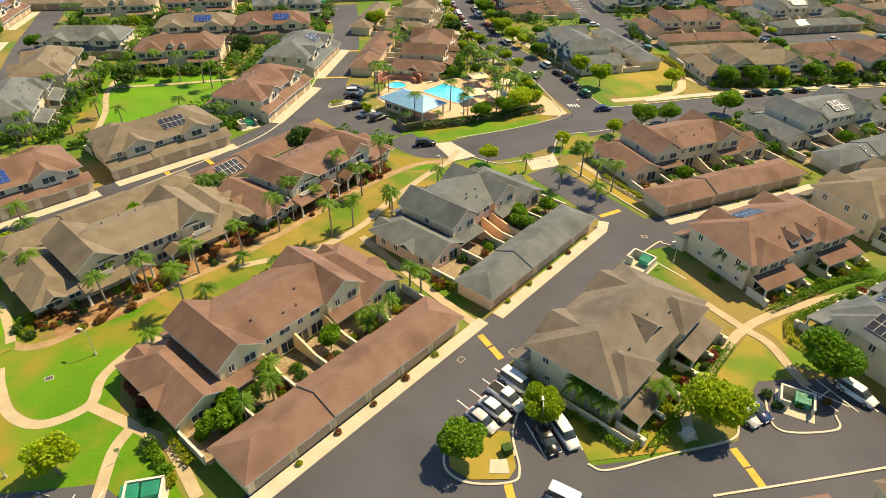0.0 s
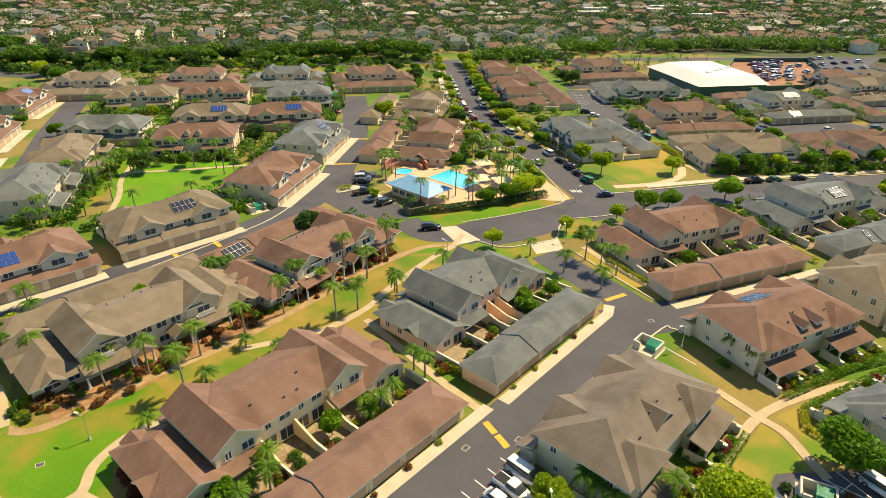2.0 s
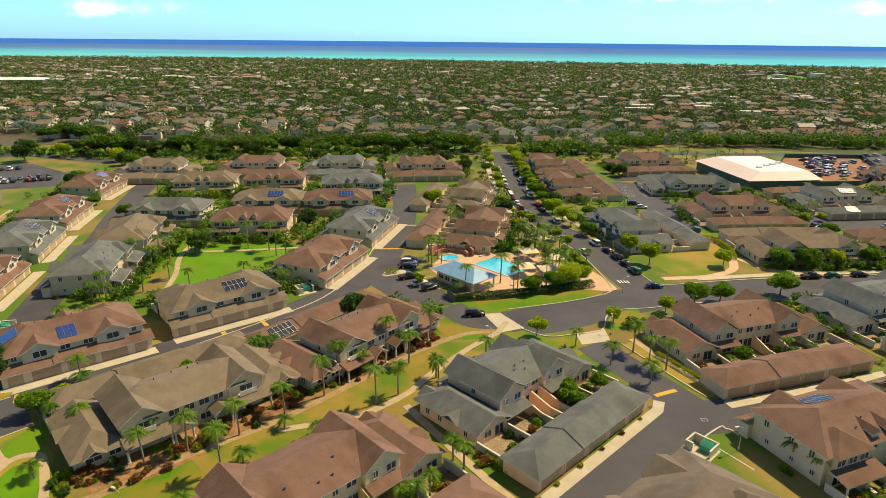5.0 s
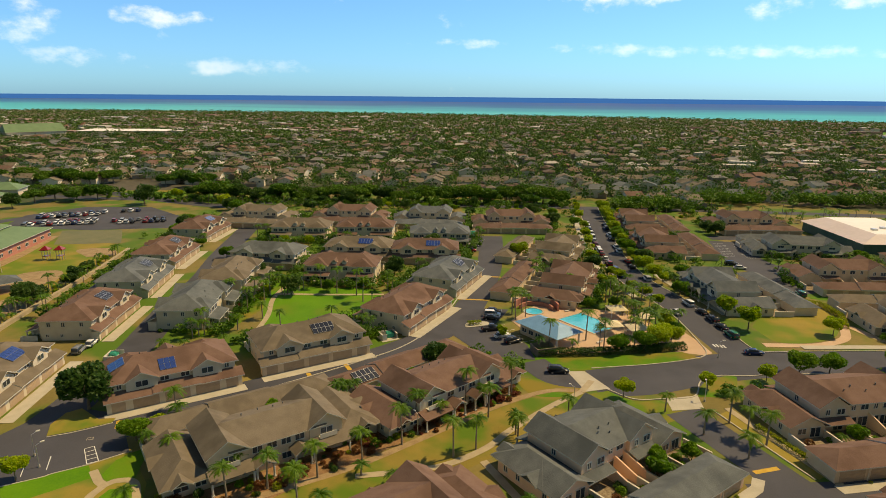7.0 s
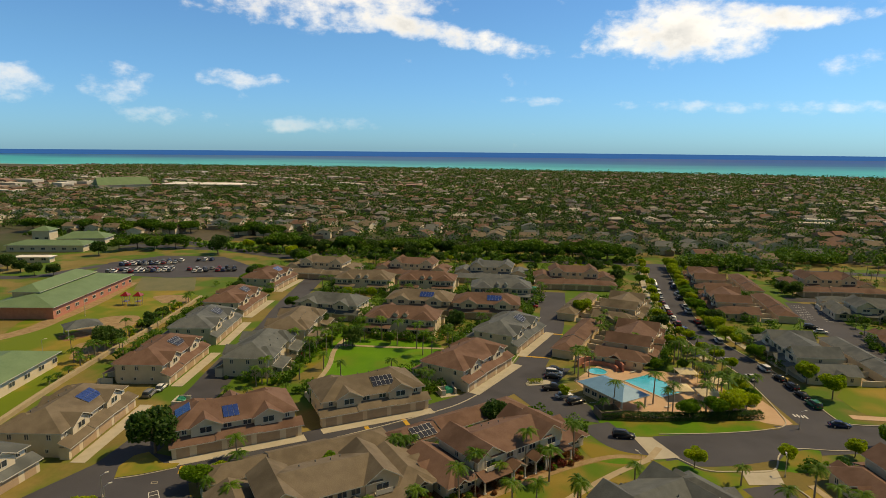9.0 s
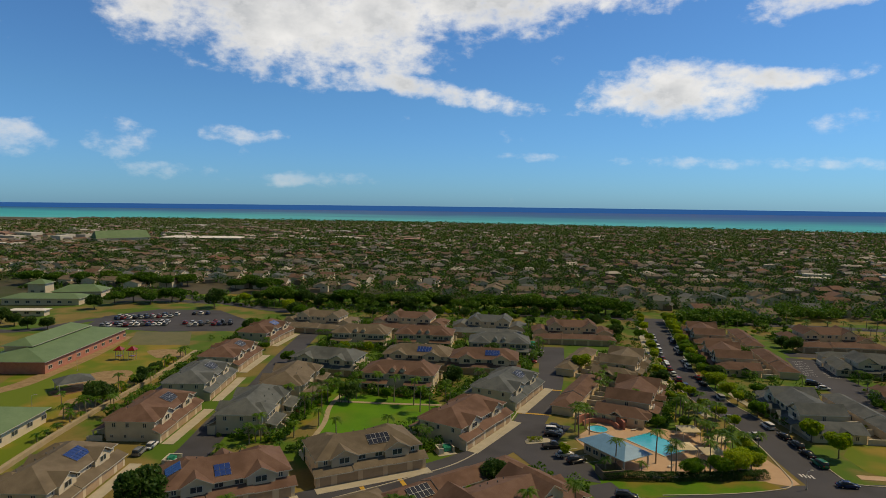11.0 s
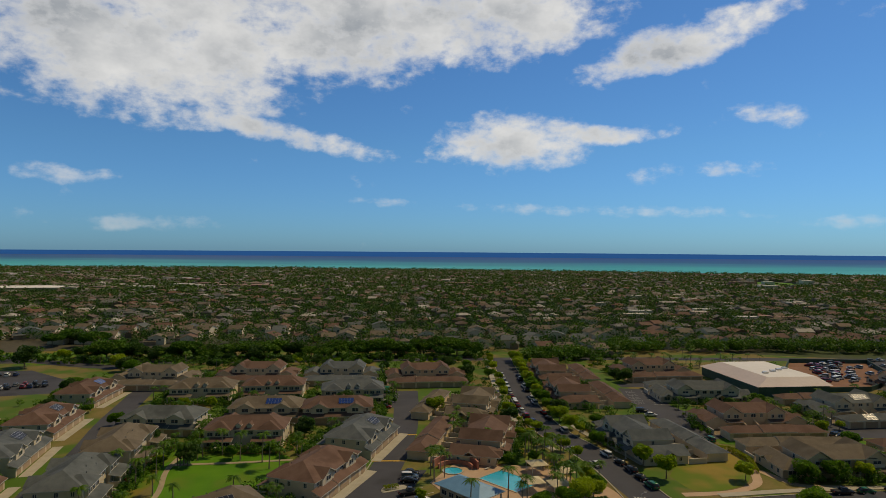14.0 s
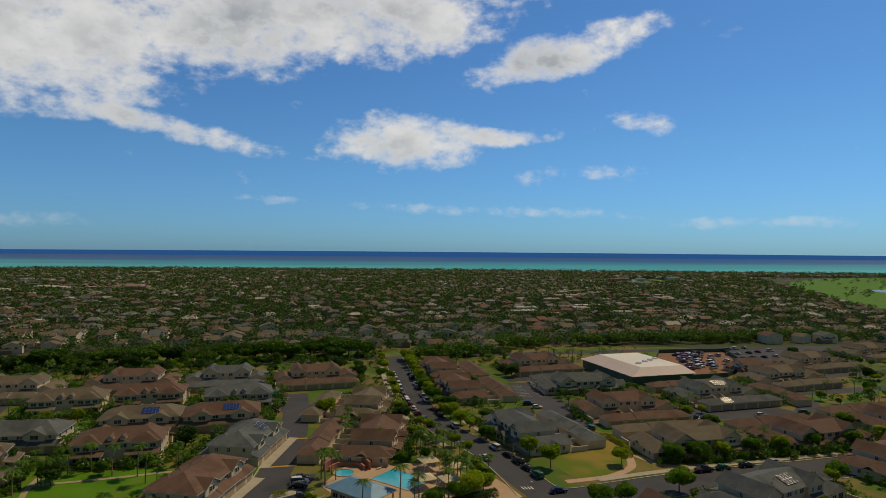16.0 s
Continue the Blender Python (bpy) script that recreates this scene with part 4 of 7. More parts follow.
    # balconies on the cross gables
    for s in (-1, 1):
        bm = bmesh.new()
        box(bm, s * a - 1.6, s * a + 1.6, 27.3, 28.3, 3.2, 3.35)
        box(bm, s * a - 1.6, s * a + 1.6, 28.22, 28.3, 3.35, 4.1)
        part("balcony", bm, M["trim"], h)
        window(h, s * a, 27.32, 3.4, "n", (2.4, 1.4))
        window(h, s * (a + 7.4), 27.02, 0.9, "n", (2.4, 1.4))
        window(h, s * (a + 4.4), 27.02, 0.9, "n", (1.8, 1.3))
        window(h, s * a - 1.4, 14.98, 3.5, "s", (1.0, 1.3))
        window(h, s * a + 1.4, 14.98, 3.5, "s", (1.8, 1.3))
        window(h, s * a + 1.2, 14.98, 0.3, "s", (2.2, 2.1))
        window(h, s * (a + 6.4) - 1.2, 13.58, 0.9, "s", (1.8, 1.3))
        window(h, s * (a + 6.4) + 1.6, 13.58, 0.2, "s", (2.2, 2.1))
        wx = s * (a + 10.12)
        for yy in (16, 22, 25):
            window(h, wx, yy, 0.9, "e" if s > 0 else "w", (1.0, 1.3))
        window(h, s * (a + 3.12), 21, 3.6, "e" if s > 0 else "w", (1.0, 1.3))
    n = max(2, int((2 * a - 7.2) / 2.4))
    for i in range(n):
        x = (i + 0.5) / n * (2 * a - 7.2) - (a - 3.6)
        window(h, x, 15.78, 3.6, "s", (1.8, 1.3) if i % 2 else (1.0, 1.3))
        window(h, x, 15.78, 0.2, "s", (2.2, 2.1))
        window(h, x, 27.02, 3.6, "n", (1.8, 1.3))
        window(h, x, 27.02, 0.9, "n", (1.8, 1.3))
    # vents on the roofs
    rv = random.Random(int(a * 10))
    for i in range(4 if m.translation.y < 190 else 0):
        x = -a + 4 + (i + rv.uniform(0.1, 0.9)) * (2 * a - 8) / 4
        yv = 18.0 + rv.uniform(-1.5, 1.5)
        share("roof_vent", VENT, h, pose(x, yv, 5.15 + (yv - 15.1) * 0.368))
    if panels:
        solar_array(h, a * 0.2, 18.2, 6.55, 20, panels, 2)
    # garden walls of the courts
    gw = empty("garden_wall", m @ pose(shift, 0, 0), "white rendered garden walls dividing the courts", "wall", "garden walls")
    for x in (-a - 10.4, -a - 3.0, -a + 3.5, 0.0, a - 3.5, a + 3.0, a + 10.4):
        bm = bmesh.new()
        y1 = 13.4 if abs(x) > a else 10.98
        box(bm, x - 0.1, x + 0.1, 7.8, y1, 0, 1.55)
        box(bm, x - 0.16, x + 0.16, 7.8, y1, 1.55, 1.63)
        part("wall_panel", bm, M["gwall"], gw)
    ct = tagged(link("court_paving", slab(-a - 10.2, a + 10.2, 7.4, 15.4, 0.0, 0.06), M["court"]), "court soil and paving behind the garages", "courtyard", kind="structure")
    ct.matrix_basis = m @ pose(shift, 0, 0)
    return h


def slab(x0, x1, y0, y1, z0, z1):
    bm = bmesh.new()
    box(bm, x0, x1, y0, y1, z0, z1)
    return bm


def garage_house(m, roof, wall, panels=0, pkind="black", dormers=True):
    """Two-storey hipped row house with garages along -y and porches along +y."""
    h = empty("townhouse", m, "two-storey %s row house with hipped %s shingle roof and garages" % (wall, roof), "house", "row houses with garages")
    RECTS.append((m, -13.2, 13.2, -5, 19.2))
    R, Wm = [M["roof_" + roof], M["trim"]], M["wall_" + wall]
    bm = bmesh.new()
    box(bm, -12.1, 12.1, 2.6, 15.1, 0, 5.25)
    box(bm, -13.0, 13.0, 0.6, 2.6, 0, 2.5)
    for s in (-1, 1):
        box(bm, s * 7.6 - 3.4, s * 7.6 + 3.4, 15.1, 16.0, 0, 5.2)
        gable_wall(bm, s * 6.3, 2.9, 1.9, 2.6, 2.6, 5.25, 6.9)
    part("wall", bm, Wm, h)
    bm = bmesh.new()
    hip(bm, -12.8, 12.8, 1.9, 15.8, 5.4, 8.3, 6.0)
    part("roof", bm, R, h)
    for s in (-1, 1):
        bm = bmesh.new()
        chevron(bm, s * 6.3, 3.4, 1.3, 7.5, 5.42, 7.2)
        part("gable_roof", bm, R, h)
        bm = bmesh.new()
        hip(bm, s * 7.6 - 4.0, s * 7.6 + 4.0, 9.0, 16.6, 5.42, 7.4, 3.4, axis="y")
        part("hip_roof", bm, R, h)
    if dormers:
        for x in (-1.7, 1.7):
            bm = bmesh.new()
            chevron(bm, x, 0.95, 11.0, 15.2, 6.5, 7.3)
            box(bm, x - 0.7, x + 0.7, 12.0, 14.9, 5.6, 6.55, 1)
            part("dormer", bm, R, h)
    elif m.translation.y < 100:
        bm = bmesh.new()
        chevron(bm, 0, 2.7, 9.2, 13.9, 6.1, 7.85)
        part("roof_gable", bm, R, h)
        bm = bmesh.new()
        gable_wall(bm, 0, 2.4, 10.5, 13.6, 5.6, 6.0, 7.55)
        part("gable_front", bm, Wm, h)
    # lean-to roof over the garages
    bm = bmesh.new()
    for x0, x1, dz_ in ((-13.5, -4.6, 0.0), (-4.6, 4.6, 0.18), (4.6, 13.5, 0.0)):
        v = [bm.verts.new(p) for p in ((x0, 0, 2.62 + dz_), (x1, 0, 2.62 + dz_), (x1, 2.58, 3.75 + dz_), (x0, 2.58, 3.75 + dz_))]
        lo = [bm.verts.new((q.co.x, q.co.y, q.co.z - 0.2)) for q in v]
        bm.faces.new(v).material_index = 0
        for i in range(4):
            bm.faces.new((lo[i], lo[(i + 1) % 4], v[(i + 1) % 4], v[i])).material_index = 1
        bm.faces.new(lo[::-1]).material_index = 1
    part("garage_roof", bm, R, h)
    for x in (-10.9, -5.9, 0.0, 5.9, 10.9):
        share("garage_door", GDOOR[4.8 if abs(x) < 9 else 2.5], h, pose(x, 0.6, 0.03))
    # porches
    for s in (-1, 1):
        bm = bmesh.new()
        v = [bm.verts.new(p) for p in ((s * 7.4 - 4.6, 19.0, 2.6), (s * 7.4 + 4.6, 19.0, 2.6), (s * 7.4 + 4.6, 15.9, 3.3), (s * 7.4 - 4.6, 15.9, 3.3))]
        lo = [bm.verts.new((q.co.x, q.co.y, q.co.z - 0.2)) for q in v]
        bm.faces.new(v[::-1]).material_index = 0
        for i in range(4):
            bm.faces.new((lo[i], lo[(i + 1) % 4], v[(i + 1) % 4], v[i])).material_index = 1
        bm.faces.new(lo).material_index = 1
        part("porch_roof", bm, R, h)
        for dx_ in (-4.2, 0, 4.2):
            share("post", POST, h, pose(s * 7.4 + dx_, 18.7, 0))
    for x in (-12.3, -7.4, -2.6, 2.6, 7.4, 12.3):
        bm = bmesh.new()
        box(bm, x - 0.1, x + 0.1, 16.0, 19.4, 0, 1.5)
        box(bm, x - 0.3, x + 0.3, 19.4, 20.0, 0, 1.3)
        part("porch_wall", bm, M["gwall"], h)
    for s in (-1, 1):
        for x in (5.2, 7.6, 10.0):
            window(h, s * x, 16.02, 3.5, "n", (1.8, 1.3))
            window(h, s * x, 16.02, 0.4, "n", (2.2, 2.1))
        window(h, s * 6.3, 1.88, 3.95, "s", (2.4, 1.4))
        window(h, s * 10.4, 2.58, 3.95, "s", (1.0, 1.3))
        window(h, s * 2.0, 2.58, 3.95, "s", (1.8, 1.3))
        window(h, s * 2.0, 15.12, 3.6, "n", (1.8, 1.3))
        for yy in (5, 9.5, 13):
            window(h, s * 12.12, yy, 3.6, "e" if s > 0 else "w", (1.0, 1.3))
            window(h, s * 12.12, yy + 0.6, 0.9, "e" if s > 0 else "w", (0.8, 0.9))
    rv = random.Random(roof + wall)
    for i in range(4 if m.translation.y < 190 else 0):
        yv = 12.2 + rv.uniform(-0.8, 1.2)
        share("roof_vent", VENT, h, pose(-4.5 + i * 3 + rv.uniform(-1, 1), yv, 8.15 - (yv - 8.85) * 0.417))
    if panels == 1:
        solar_array(h, 3.0, 5.6, 6.95, 22.6, 5, 2, kind=pkind)
    elif panels == 2:
        solar_array(h, 0.0, 12.3, 6.87, 22.6, 8, 3, 180, pkind)
        solar_array(h, -10.0, 9.0, 6.72, 25.8, 5, 2, 270, pkind)
    elif panels == 3:
        solar_array(h, -10.2, 9.0, 6.66, 25, 4, 2, 270, pkind)
        solar_array(h, -1.0, 4.8, 6.6, 22.6, 3, 2, 0, pkind)
    return h


# ---- row houses round courts with separate garages ----
def court_group(x, y, ang, a, length, roof, wall, shift=0.0, gsolar=0, panels=0, gap=0.0):
    m = pose(x, y, 0, 0, 0, ang)
    garage_row(m @ pose(0, gap, 0), length, roof, wall, gsolar)
    return courtyard_house(m, a, roof, wall, shift, panels)


court_group(-8.5, 54.4, 49, 8.9, 37.5, "brown", "cream")
court_group(18.5, 84.5, 49.2, 6.0, 32, "grey", "peach", 1.8)
court_group(59.9, 107.8, 23, 8.5, 37.2, "brown", "beige", 2.4)
court_group(102.4, 125.9, 24, 8.5, 37, "slate", "white", 0, 1, 4)
court_group(-67.5, 102.3, 227.5, 8.5, 37, "taupe", "beige", gap=3.2)
court_group(-43.8, 126.5, 235, 8.0, 36, "brown", "white", 0, -5, gap=2.6)
court_group(-24.8, 199, -98, 8.5, 38, "redbrown", "beige")
court_group(-31, 274, 12, 8.0, 36, "redbrown", "beige")
court_group(-155, 252, 6, 8.0, 36, "taupe", "white")
court_group(-112, 266, 6, 8.0, 36, "redbrown", "white")
court_group(-72, 272, 8, 7.0, 34, "slate", "white")
court_group(92, 211.4, 8.5, 8.0, 34, "brown", "beige")
court_group(92, 206, 188, 8.2, 36, "taupe", "beige")
court_group(133, 211, 192, 8.2, 36, "redbrown", "beige")
court_group(64, 206.5, 104, 8.0, 36, "slate", "white")
court_group(80, 300, 12, 8.0, 36, "redbrown", "beige")
court_group(82.8, 288.8, 186, 9.5, 36, "grey", "white")
court_group(50, 266, 98, 8.0, 36, "redbrown", "beige")
court_group(45, 308, 97, 8.0, 36, "redbrown", "beige")
garage_row(pose(168, 250, 0, 0, 0, 98.5), 30, "brown", "beige")
garage_row(pose(127, 262, 0, 0, 0, 8), 26, "brown", "beige")
court_group(-30, 241, -98, 7.5, 36, "taupe", "beige")
court_group(140, 232, 12, 8.0, 36, "grey", "white", 0, 4, 6)
court_group(178, 226, 192, 8.0, 36, "redbrown", "beige")
court_group(190, 262, 14, 8.0, 36, "taupe", "white")
court_group(225, 240, 192, 8.0, 36, "grey", "white")
court_group(155, 148, 24, 8.0, 36, "brown", "white")
court_group(232, 300, 14, 8.0, 36, "taupe", "beige")
court_group(270, 258, 194, 8.0, 36, "redbrown", "beige")
court_group(205, 300, 104, 8.0, 36, "brown", "beige")
court_group(262, 210, 198, 8.0, 36, "grey", "beige")
court_group(290, 330, 14, 8.0, 36, "taupe", "beige")

garage_row(pose(34, 38.6, 0, 0, 0, 189.5), 17, "brown", "beige")
garage_row(pose(60, 43.6, 0, 0, 0, 189.5), 24, "taupe", "beige")

# ---- row houses with attached garages ----
for x, y, ang, roof, wall, pn, pk in (
        (18.7, 70.6, -132.8, "greybrown", "white", 0, "black"), (53.3, 97.8, -153.2, "brown", "white", 1, "black"), (82, 112.3, -153.2, "taupe", "beige", 0, "black"),
        (73.8, 58.2, 27.6, "slate", "white", 2, "black"), (-78.5, 99.6, 44.8, "brown", "white", 3, "blue"), (-57.6, 122.4, 44.1, "taupe", "beige", 1, "black"),
        (-39.1, 157.1, 76.9, "brown", "white", 0, "black"), (-110.7, 96.5, 108.1, "taupe", "white", 1, "blue"), (-121, 134.6, 107.8, "brown", "white", 1, "black"),
        (-132.5, 166.5, 110, "slate", "white", 1, "black"), (-144.1, 196.8, 106, "brown", "white", 1, "black"), (-156.3, 236.5, 100, "redbrown", "white", 1, "blue"),
        (-106.5, 66, 97, "grey", "white", 0, "black"), (-114.7, 143.4, -73.6, "grey", "white", 0, "black"), (-120, 170.8, -74.7, "taupe", "white", 0, "black"),
        (-112.4, 192, 4.7, "grey", "white", 0, "black"), (-81.8, 201.2, 189.7, "redbrown", "white", 1, "black"), (-82.5, 209.5, 9.7, "taupe", "white", 1, "blue"),
        (-56.6, 213, 12.4, "redbrown", "white", 1, "blue"), (-34.8, 191.4, 81.5, "slate", "white", 1, "black"),
        (-123, 254, 192, "taupe", "white", 0, "black"), (-96, 262, 192, "redbrown", "white", 0, "black"), (-62, 259, 194, "slate", "white", 0, "black")):
    garage_house(pose(x, y, 0, 0, 0, ang), roof, wall, pn, pk, dormers=(x > 50 or y > 195))


# ---- plants ----
def from_arrays(name, verts, faces, mats, idx=None, smooth_=False):
    me = bpy.data.meshes.new(name)
    me.from_pydata(verts.tolist() if hasattr(verts, "tolist") else verts, [], faces.tolist() if hasattr(faces, "tolist") else faces)
    for m in mats:
        me.materials.append(m)
    if idx is not None:
        me.polygons.foreach_set("material_index", np.asarray(idx, dtype=np.int32))
    if smooth_:
        me.polygons.foreach_set("use_smooth", np.ones(len(me.polygons), dtype=bool))
    me.update()
    return me


def leaf_quads(rng, centres, size, up=0.35):
    """One leaf clump, a small tilted quad, at every centre."""
    n = len(centres)
    nrm = rng.normal(size=(n, 3))
    nrm[:, 2] = np.abs(nrm[:, 2]) + up
    nrm /= np.linalg.norm(nrm, axis=1)[:, None]
    t = np.cross(nrm, rng.normal(size=(n, 3)))
    t /= np.linalg.norm(t, axis=1)[:, None]
    b = np.cross(nrm, t)
    s = (size * rng.uniform(0.6, 1.3, n))[:, None]
    v = np.stack([centres + t * s, centres + b * s * 0.6, centres - t * s, centres - b * s * 0.6], 1).reshape(-1, 3)
    f = np.arange(4 * n).reshape(-1, 4)
    return v, f


def crown_points(rng, n, radius, height, lobes, base):
    """Points in the outer shells of several overlapping lobes."""
    out = []
    for _ in range(lobes):
        a, r = rng.uniform(0, 2 * math.pi), radius * 0.62 * math.sqrt(rng.uniform(0.02, 1))
        c = np.array([r * math.cos(a), r * math.sin(a), base + height * rng.uniform(0.28, 0.72)])
        q = rng.normal(size=(n // lobes, 3))
        q /= np.linalg.norm(q, axis=1)[:, None]
        q *= rng.uniform(0.55, 1.0, (len(q), 1)) ** 0.5
        rr = radius * rng.uniform(0.34, 0.52)
        out.append(c + q * [rr, rr, min(rr, height * 0.36) * 0.85])
    return np.concatenate(out)


def trunk_mesh(rng, h, r, limbs, spread):
    bm = bmesh.new()
    p, r0 = Vector((0, 0, -0.1)), r
    for i in range(4):
        q = Vector((rng.uniform(-0.1, 0.1), rng.uniform(-0.1, 0.1), h * (i + 1) / 4))
        cyl(bm, p, q, r0, r0 * 0.86, 8, cap=False)
        p, r0 = q, r0 * 0.86
    for i in range(limbs):
        a = 2 * math.pi * i / limbs + rng.uniform(-0.3, 0.3)
        m_ = p + Vector((math.cos(a), math.sin(a), 0.9)) * spread * 0.45
        e = m_ + Vector((math.cos(a + 0.3), math.sin(a + 0.3), 0.8)) * spread * 0.4
        cyl(bm, p - Vector((0, 0, 0.15)), m_, r0 * 0.75, r0 * 0.5, 6, cap=False)
        cyl(bm, m_, e, r0 * 0.5, r0 * 0.2, 6)
    return mesh_of(bm, [M["bark"]])


TREES = {}
for k, (th, tr, rad, hh, lob, n, leaf, size) in {"street": (2.7, 0.15, 2.7, 3.0, 13, 3600, "leafy", 0.26), "round": (2.6, 0.2, 3.6, 4.0, 17, 5600, "leaf", 0.26), "bushy": (2.4, 0.22, 4.4, 5.0, 22, 7600, "leafy", 0.25),
                                                 "dark": (2.6, 0.25, 4.2, 5.2, 18, 4600, "leafd", 0.36), "umbrella": (4.6, 0.35, 7.0, 4.4, 26, 5200, "leafbelt", 0.58), "small": (1.3, 0.08, 1.3, 2.0, 7, 1000, "leafy", 0.22), "court": (1.4, 0.1, 2.0, 3.0, 10, 2000, "leaf", 0.28)}.items():
    for j in range(2):
        rg = np.random.RandomState(len(TREES) * 7 + 3)
        pts = crown_points(rg, n, rad, hh, lob, th * 0.75)
        TREES[k, j] = (trunk_mesh(rg, th, tr, 5, rad), from_arrays("crown", *leaf_quads(rg, pts, size), [M[leaf]]))
TREE_LABEL = {"street": "small street tree with yellow-green crown", "round": "round green broadleaf tree", "bushy": "wide yellow-green shade tree with dense crown",
              "dark": "large dark green shade tree", "umbrella": "broad umbrella-shaped shade tree in a far belt", "small": "young slender yellow-green tree", "court": "green courtyard tree behind the wall"}
rt = random.Random(11)


def tree(x, y, kind="street", s=1.0):
    tm, cm = TREES[kind, rt.randrange(2)]
    ob = tagged(new("tree", tm), TREE_LABEL[kind], "tree", "trees of kind " + kind)
    ob.matrix_basis = pose(x, y, 0, 0, 0, rt.uniform(0, 360)) @ Matrix.Scale(s * rt.uniform(0.92, 1.08), 4)
    c = new("crown", cm)
    c.parent = ob
    return ob


def palm_meshes(seed, h, fl, nf):
    rg = random.Random(seed)
    bm = bmesh.new()
    p, bend = Vector((0, 0, -0.1)), rg.uniform(-0.5, 0.5)
    for i in range(6):
        t = (i + 1) / 6
        q = Vector((bend * t * t, 0.3 * bend * t, h * t))
        cyl(bm, p, q, 0.19 - 0.09 * (i / 6), 0.19 - 0.09 * t, 8, cap=False)
        p = q
    tm = mesh_of(bm, [M["palmbark"]])
    V, F = [], []
    for i in range(nf):
        a = 2 * math.pi * i / nf + rg.uniform(-0.25, 0.25)
        lift = rg.uniform(0.1, 1.15)
        d = Vector((math.cos(a), math.sin(a), 0))
        side = Vector((-d.y, d.x, 0))
        L = fl * rg.uniform(0.85, 1.1)
        spine = []
        for k in range(9):
            t = k / 8
            spine.append(p + d * L * (t * math.cos(lift * (1 - 0.6 * t))) + Vector((0, 0, L * (math.sin(lift) * t * 0.9 - 0.75 * t * t))))
        for k in range(8):
            w = (0.3 + 0.6 * math.sin(math.pi * min(1, (k + 0.8) / 8))) * fl * 0.30
            for sd in (-1, 1):
                for half in (0, 0.5):
                    c0 = spine[k].lerp(spine[k + 1], half)
                    c1 = spine[k].lerp(spine[k + 1], half + 0.49)
                    tip = c0.lerp(c1, 0.8) + side * sd * w + Vector((0, 0, -w * 0.55)) + d * w * 0.35
                    n0 = len(V)
                    V += [tuple(c0), tuple(c1), tuple(tip)]
                    F.append((n0, n0 + 1, n0 + 2))
    return tm, from_arrays("palm_crown", V, F, [M["palm"]])


PALMS = [palm_meshes(3, 6.2, 2.3, 20), palm_meshes(4, 7.6, 2.2, 19), palm_meshes(5, 4.4, 2.1, 18), palm_meshes(6, 2.2, 1.9, 18)]


def palm(x, y, k=None, s=1.0):
    k = rt.randrange(3) if k is None else k
    tm, cm = PALMS[k]
    ob = tagged(new("palm_tree", tm), "low palm with broad green fronds" if k == 3 else "slender coconut palm with feathery green crown", "palm tree", "palms")
    ob.matrix_basis = pose(x, y, 0, 0, 0, rt.uniform(0, 360)) @ Matrix.Scale(s * rt.uniform(0.9, 1.1), 4)
    c = new("crown", cm)
    c.parent = ob


SHRUBS = []
for j, (leaf, sz) in enumerate((("leaf", 0.16), ("hedge", 0.16), ("rust", 0.17), ("red", 0.16), ("leafd", 0.18))):
    rg = np.random.RandomState(40 + j)
    q = rg.normal(size=(260, 3))
    q /= np.linalg.norm(q, axis=1)[:, None]
    q = q * rg.uniform(0.6, 1.05, (260, 1)) * [0.75, 0.75, 0.6] + [0, 0, 0.5]
    q[:, 2] = np.maximum(q[:, 2], 0.02)
    SHRUBS.append(from_arrays("shrub", *leaf_quads(rg, q, sz, 0.6), [M[leaf]]))
SHRUB_LABEL = ("rounded green shrub", "bright yellow-green shrub", "rust-brown dry shrub", "red-leaved shrub", "dark green shrub")


def joined(name, items, mat, label, cat):
    """Many copies of small meshes in one object: mesh, x, y, turn, scale."""
    V_, F_, n0 = [], [], 0
    for me, x, y, a_, s_ in items:
        co = np.empty(len(me.vertices) * 3)
        me.vertices.foreach_get("co", co)
        co = co.reshape(-1, 3) * s_
        V_.append(np.stack([x + co[:, 0] * math.cos(a_) - co[:, 1] * math.sin(a_), y + co[:, 0] * math.sin(a_) + co[:, 1] * math.cos(a_), co[:, 2]], 1))
        F_ += [[v + n0 for v in p.vertices] for p in me.polygons]
        n0 += len(co)
    tagged(new(name, from_arrays(name, np.concatenate(V_), F_, [mat])), label, cat, kind="stuff")


DRY = []


def shrub(x, y, k=0, s=1.0):
    if k == 2:
        DRY.append((SHRUBS[2], x, y, rt.uniform(0, 6.28), s * rt.uniform(0.75, 1.25)))
        return
    ob = tagged(new("shrub", SHRUBS[k]), SHRUB_LABEL[k] + " in a planting bed", "shrub", "shrubs")
    ob.matrix_basis = pose(x, y, 0.0, 0, 0, rt.uniform(0, 360)) @ Matrix.Scale(s * rt.uniform(0.75, 1.25), 4)


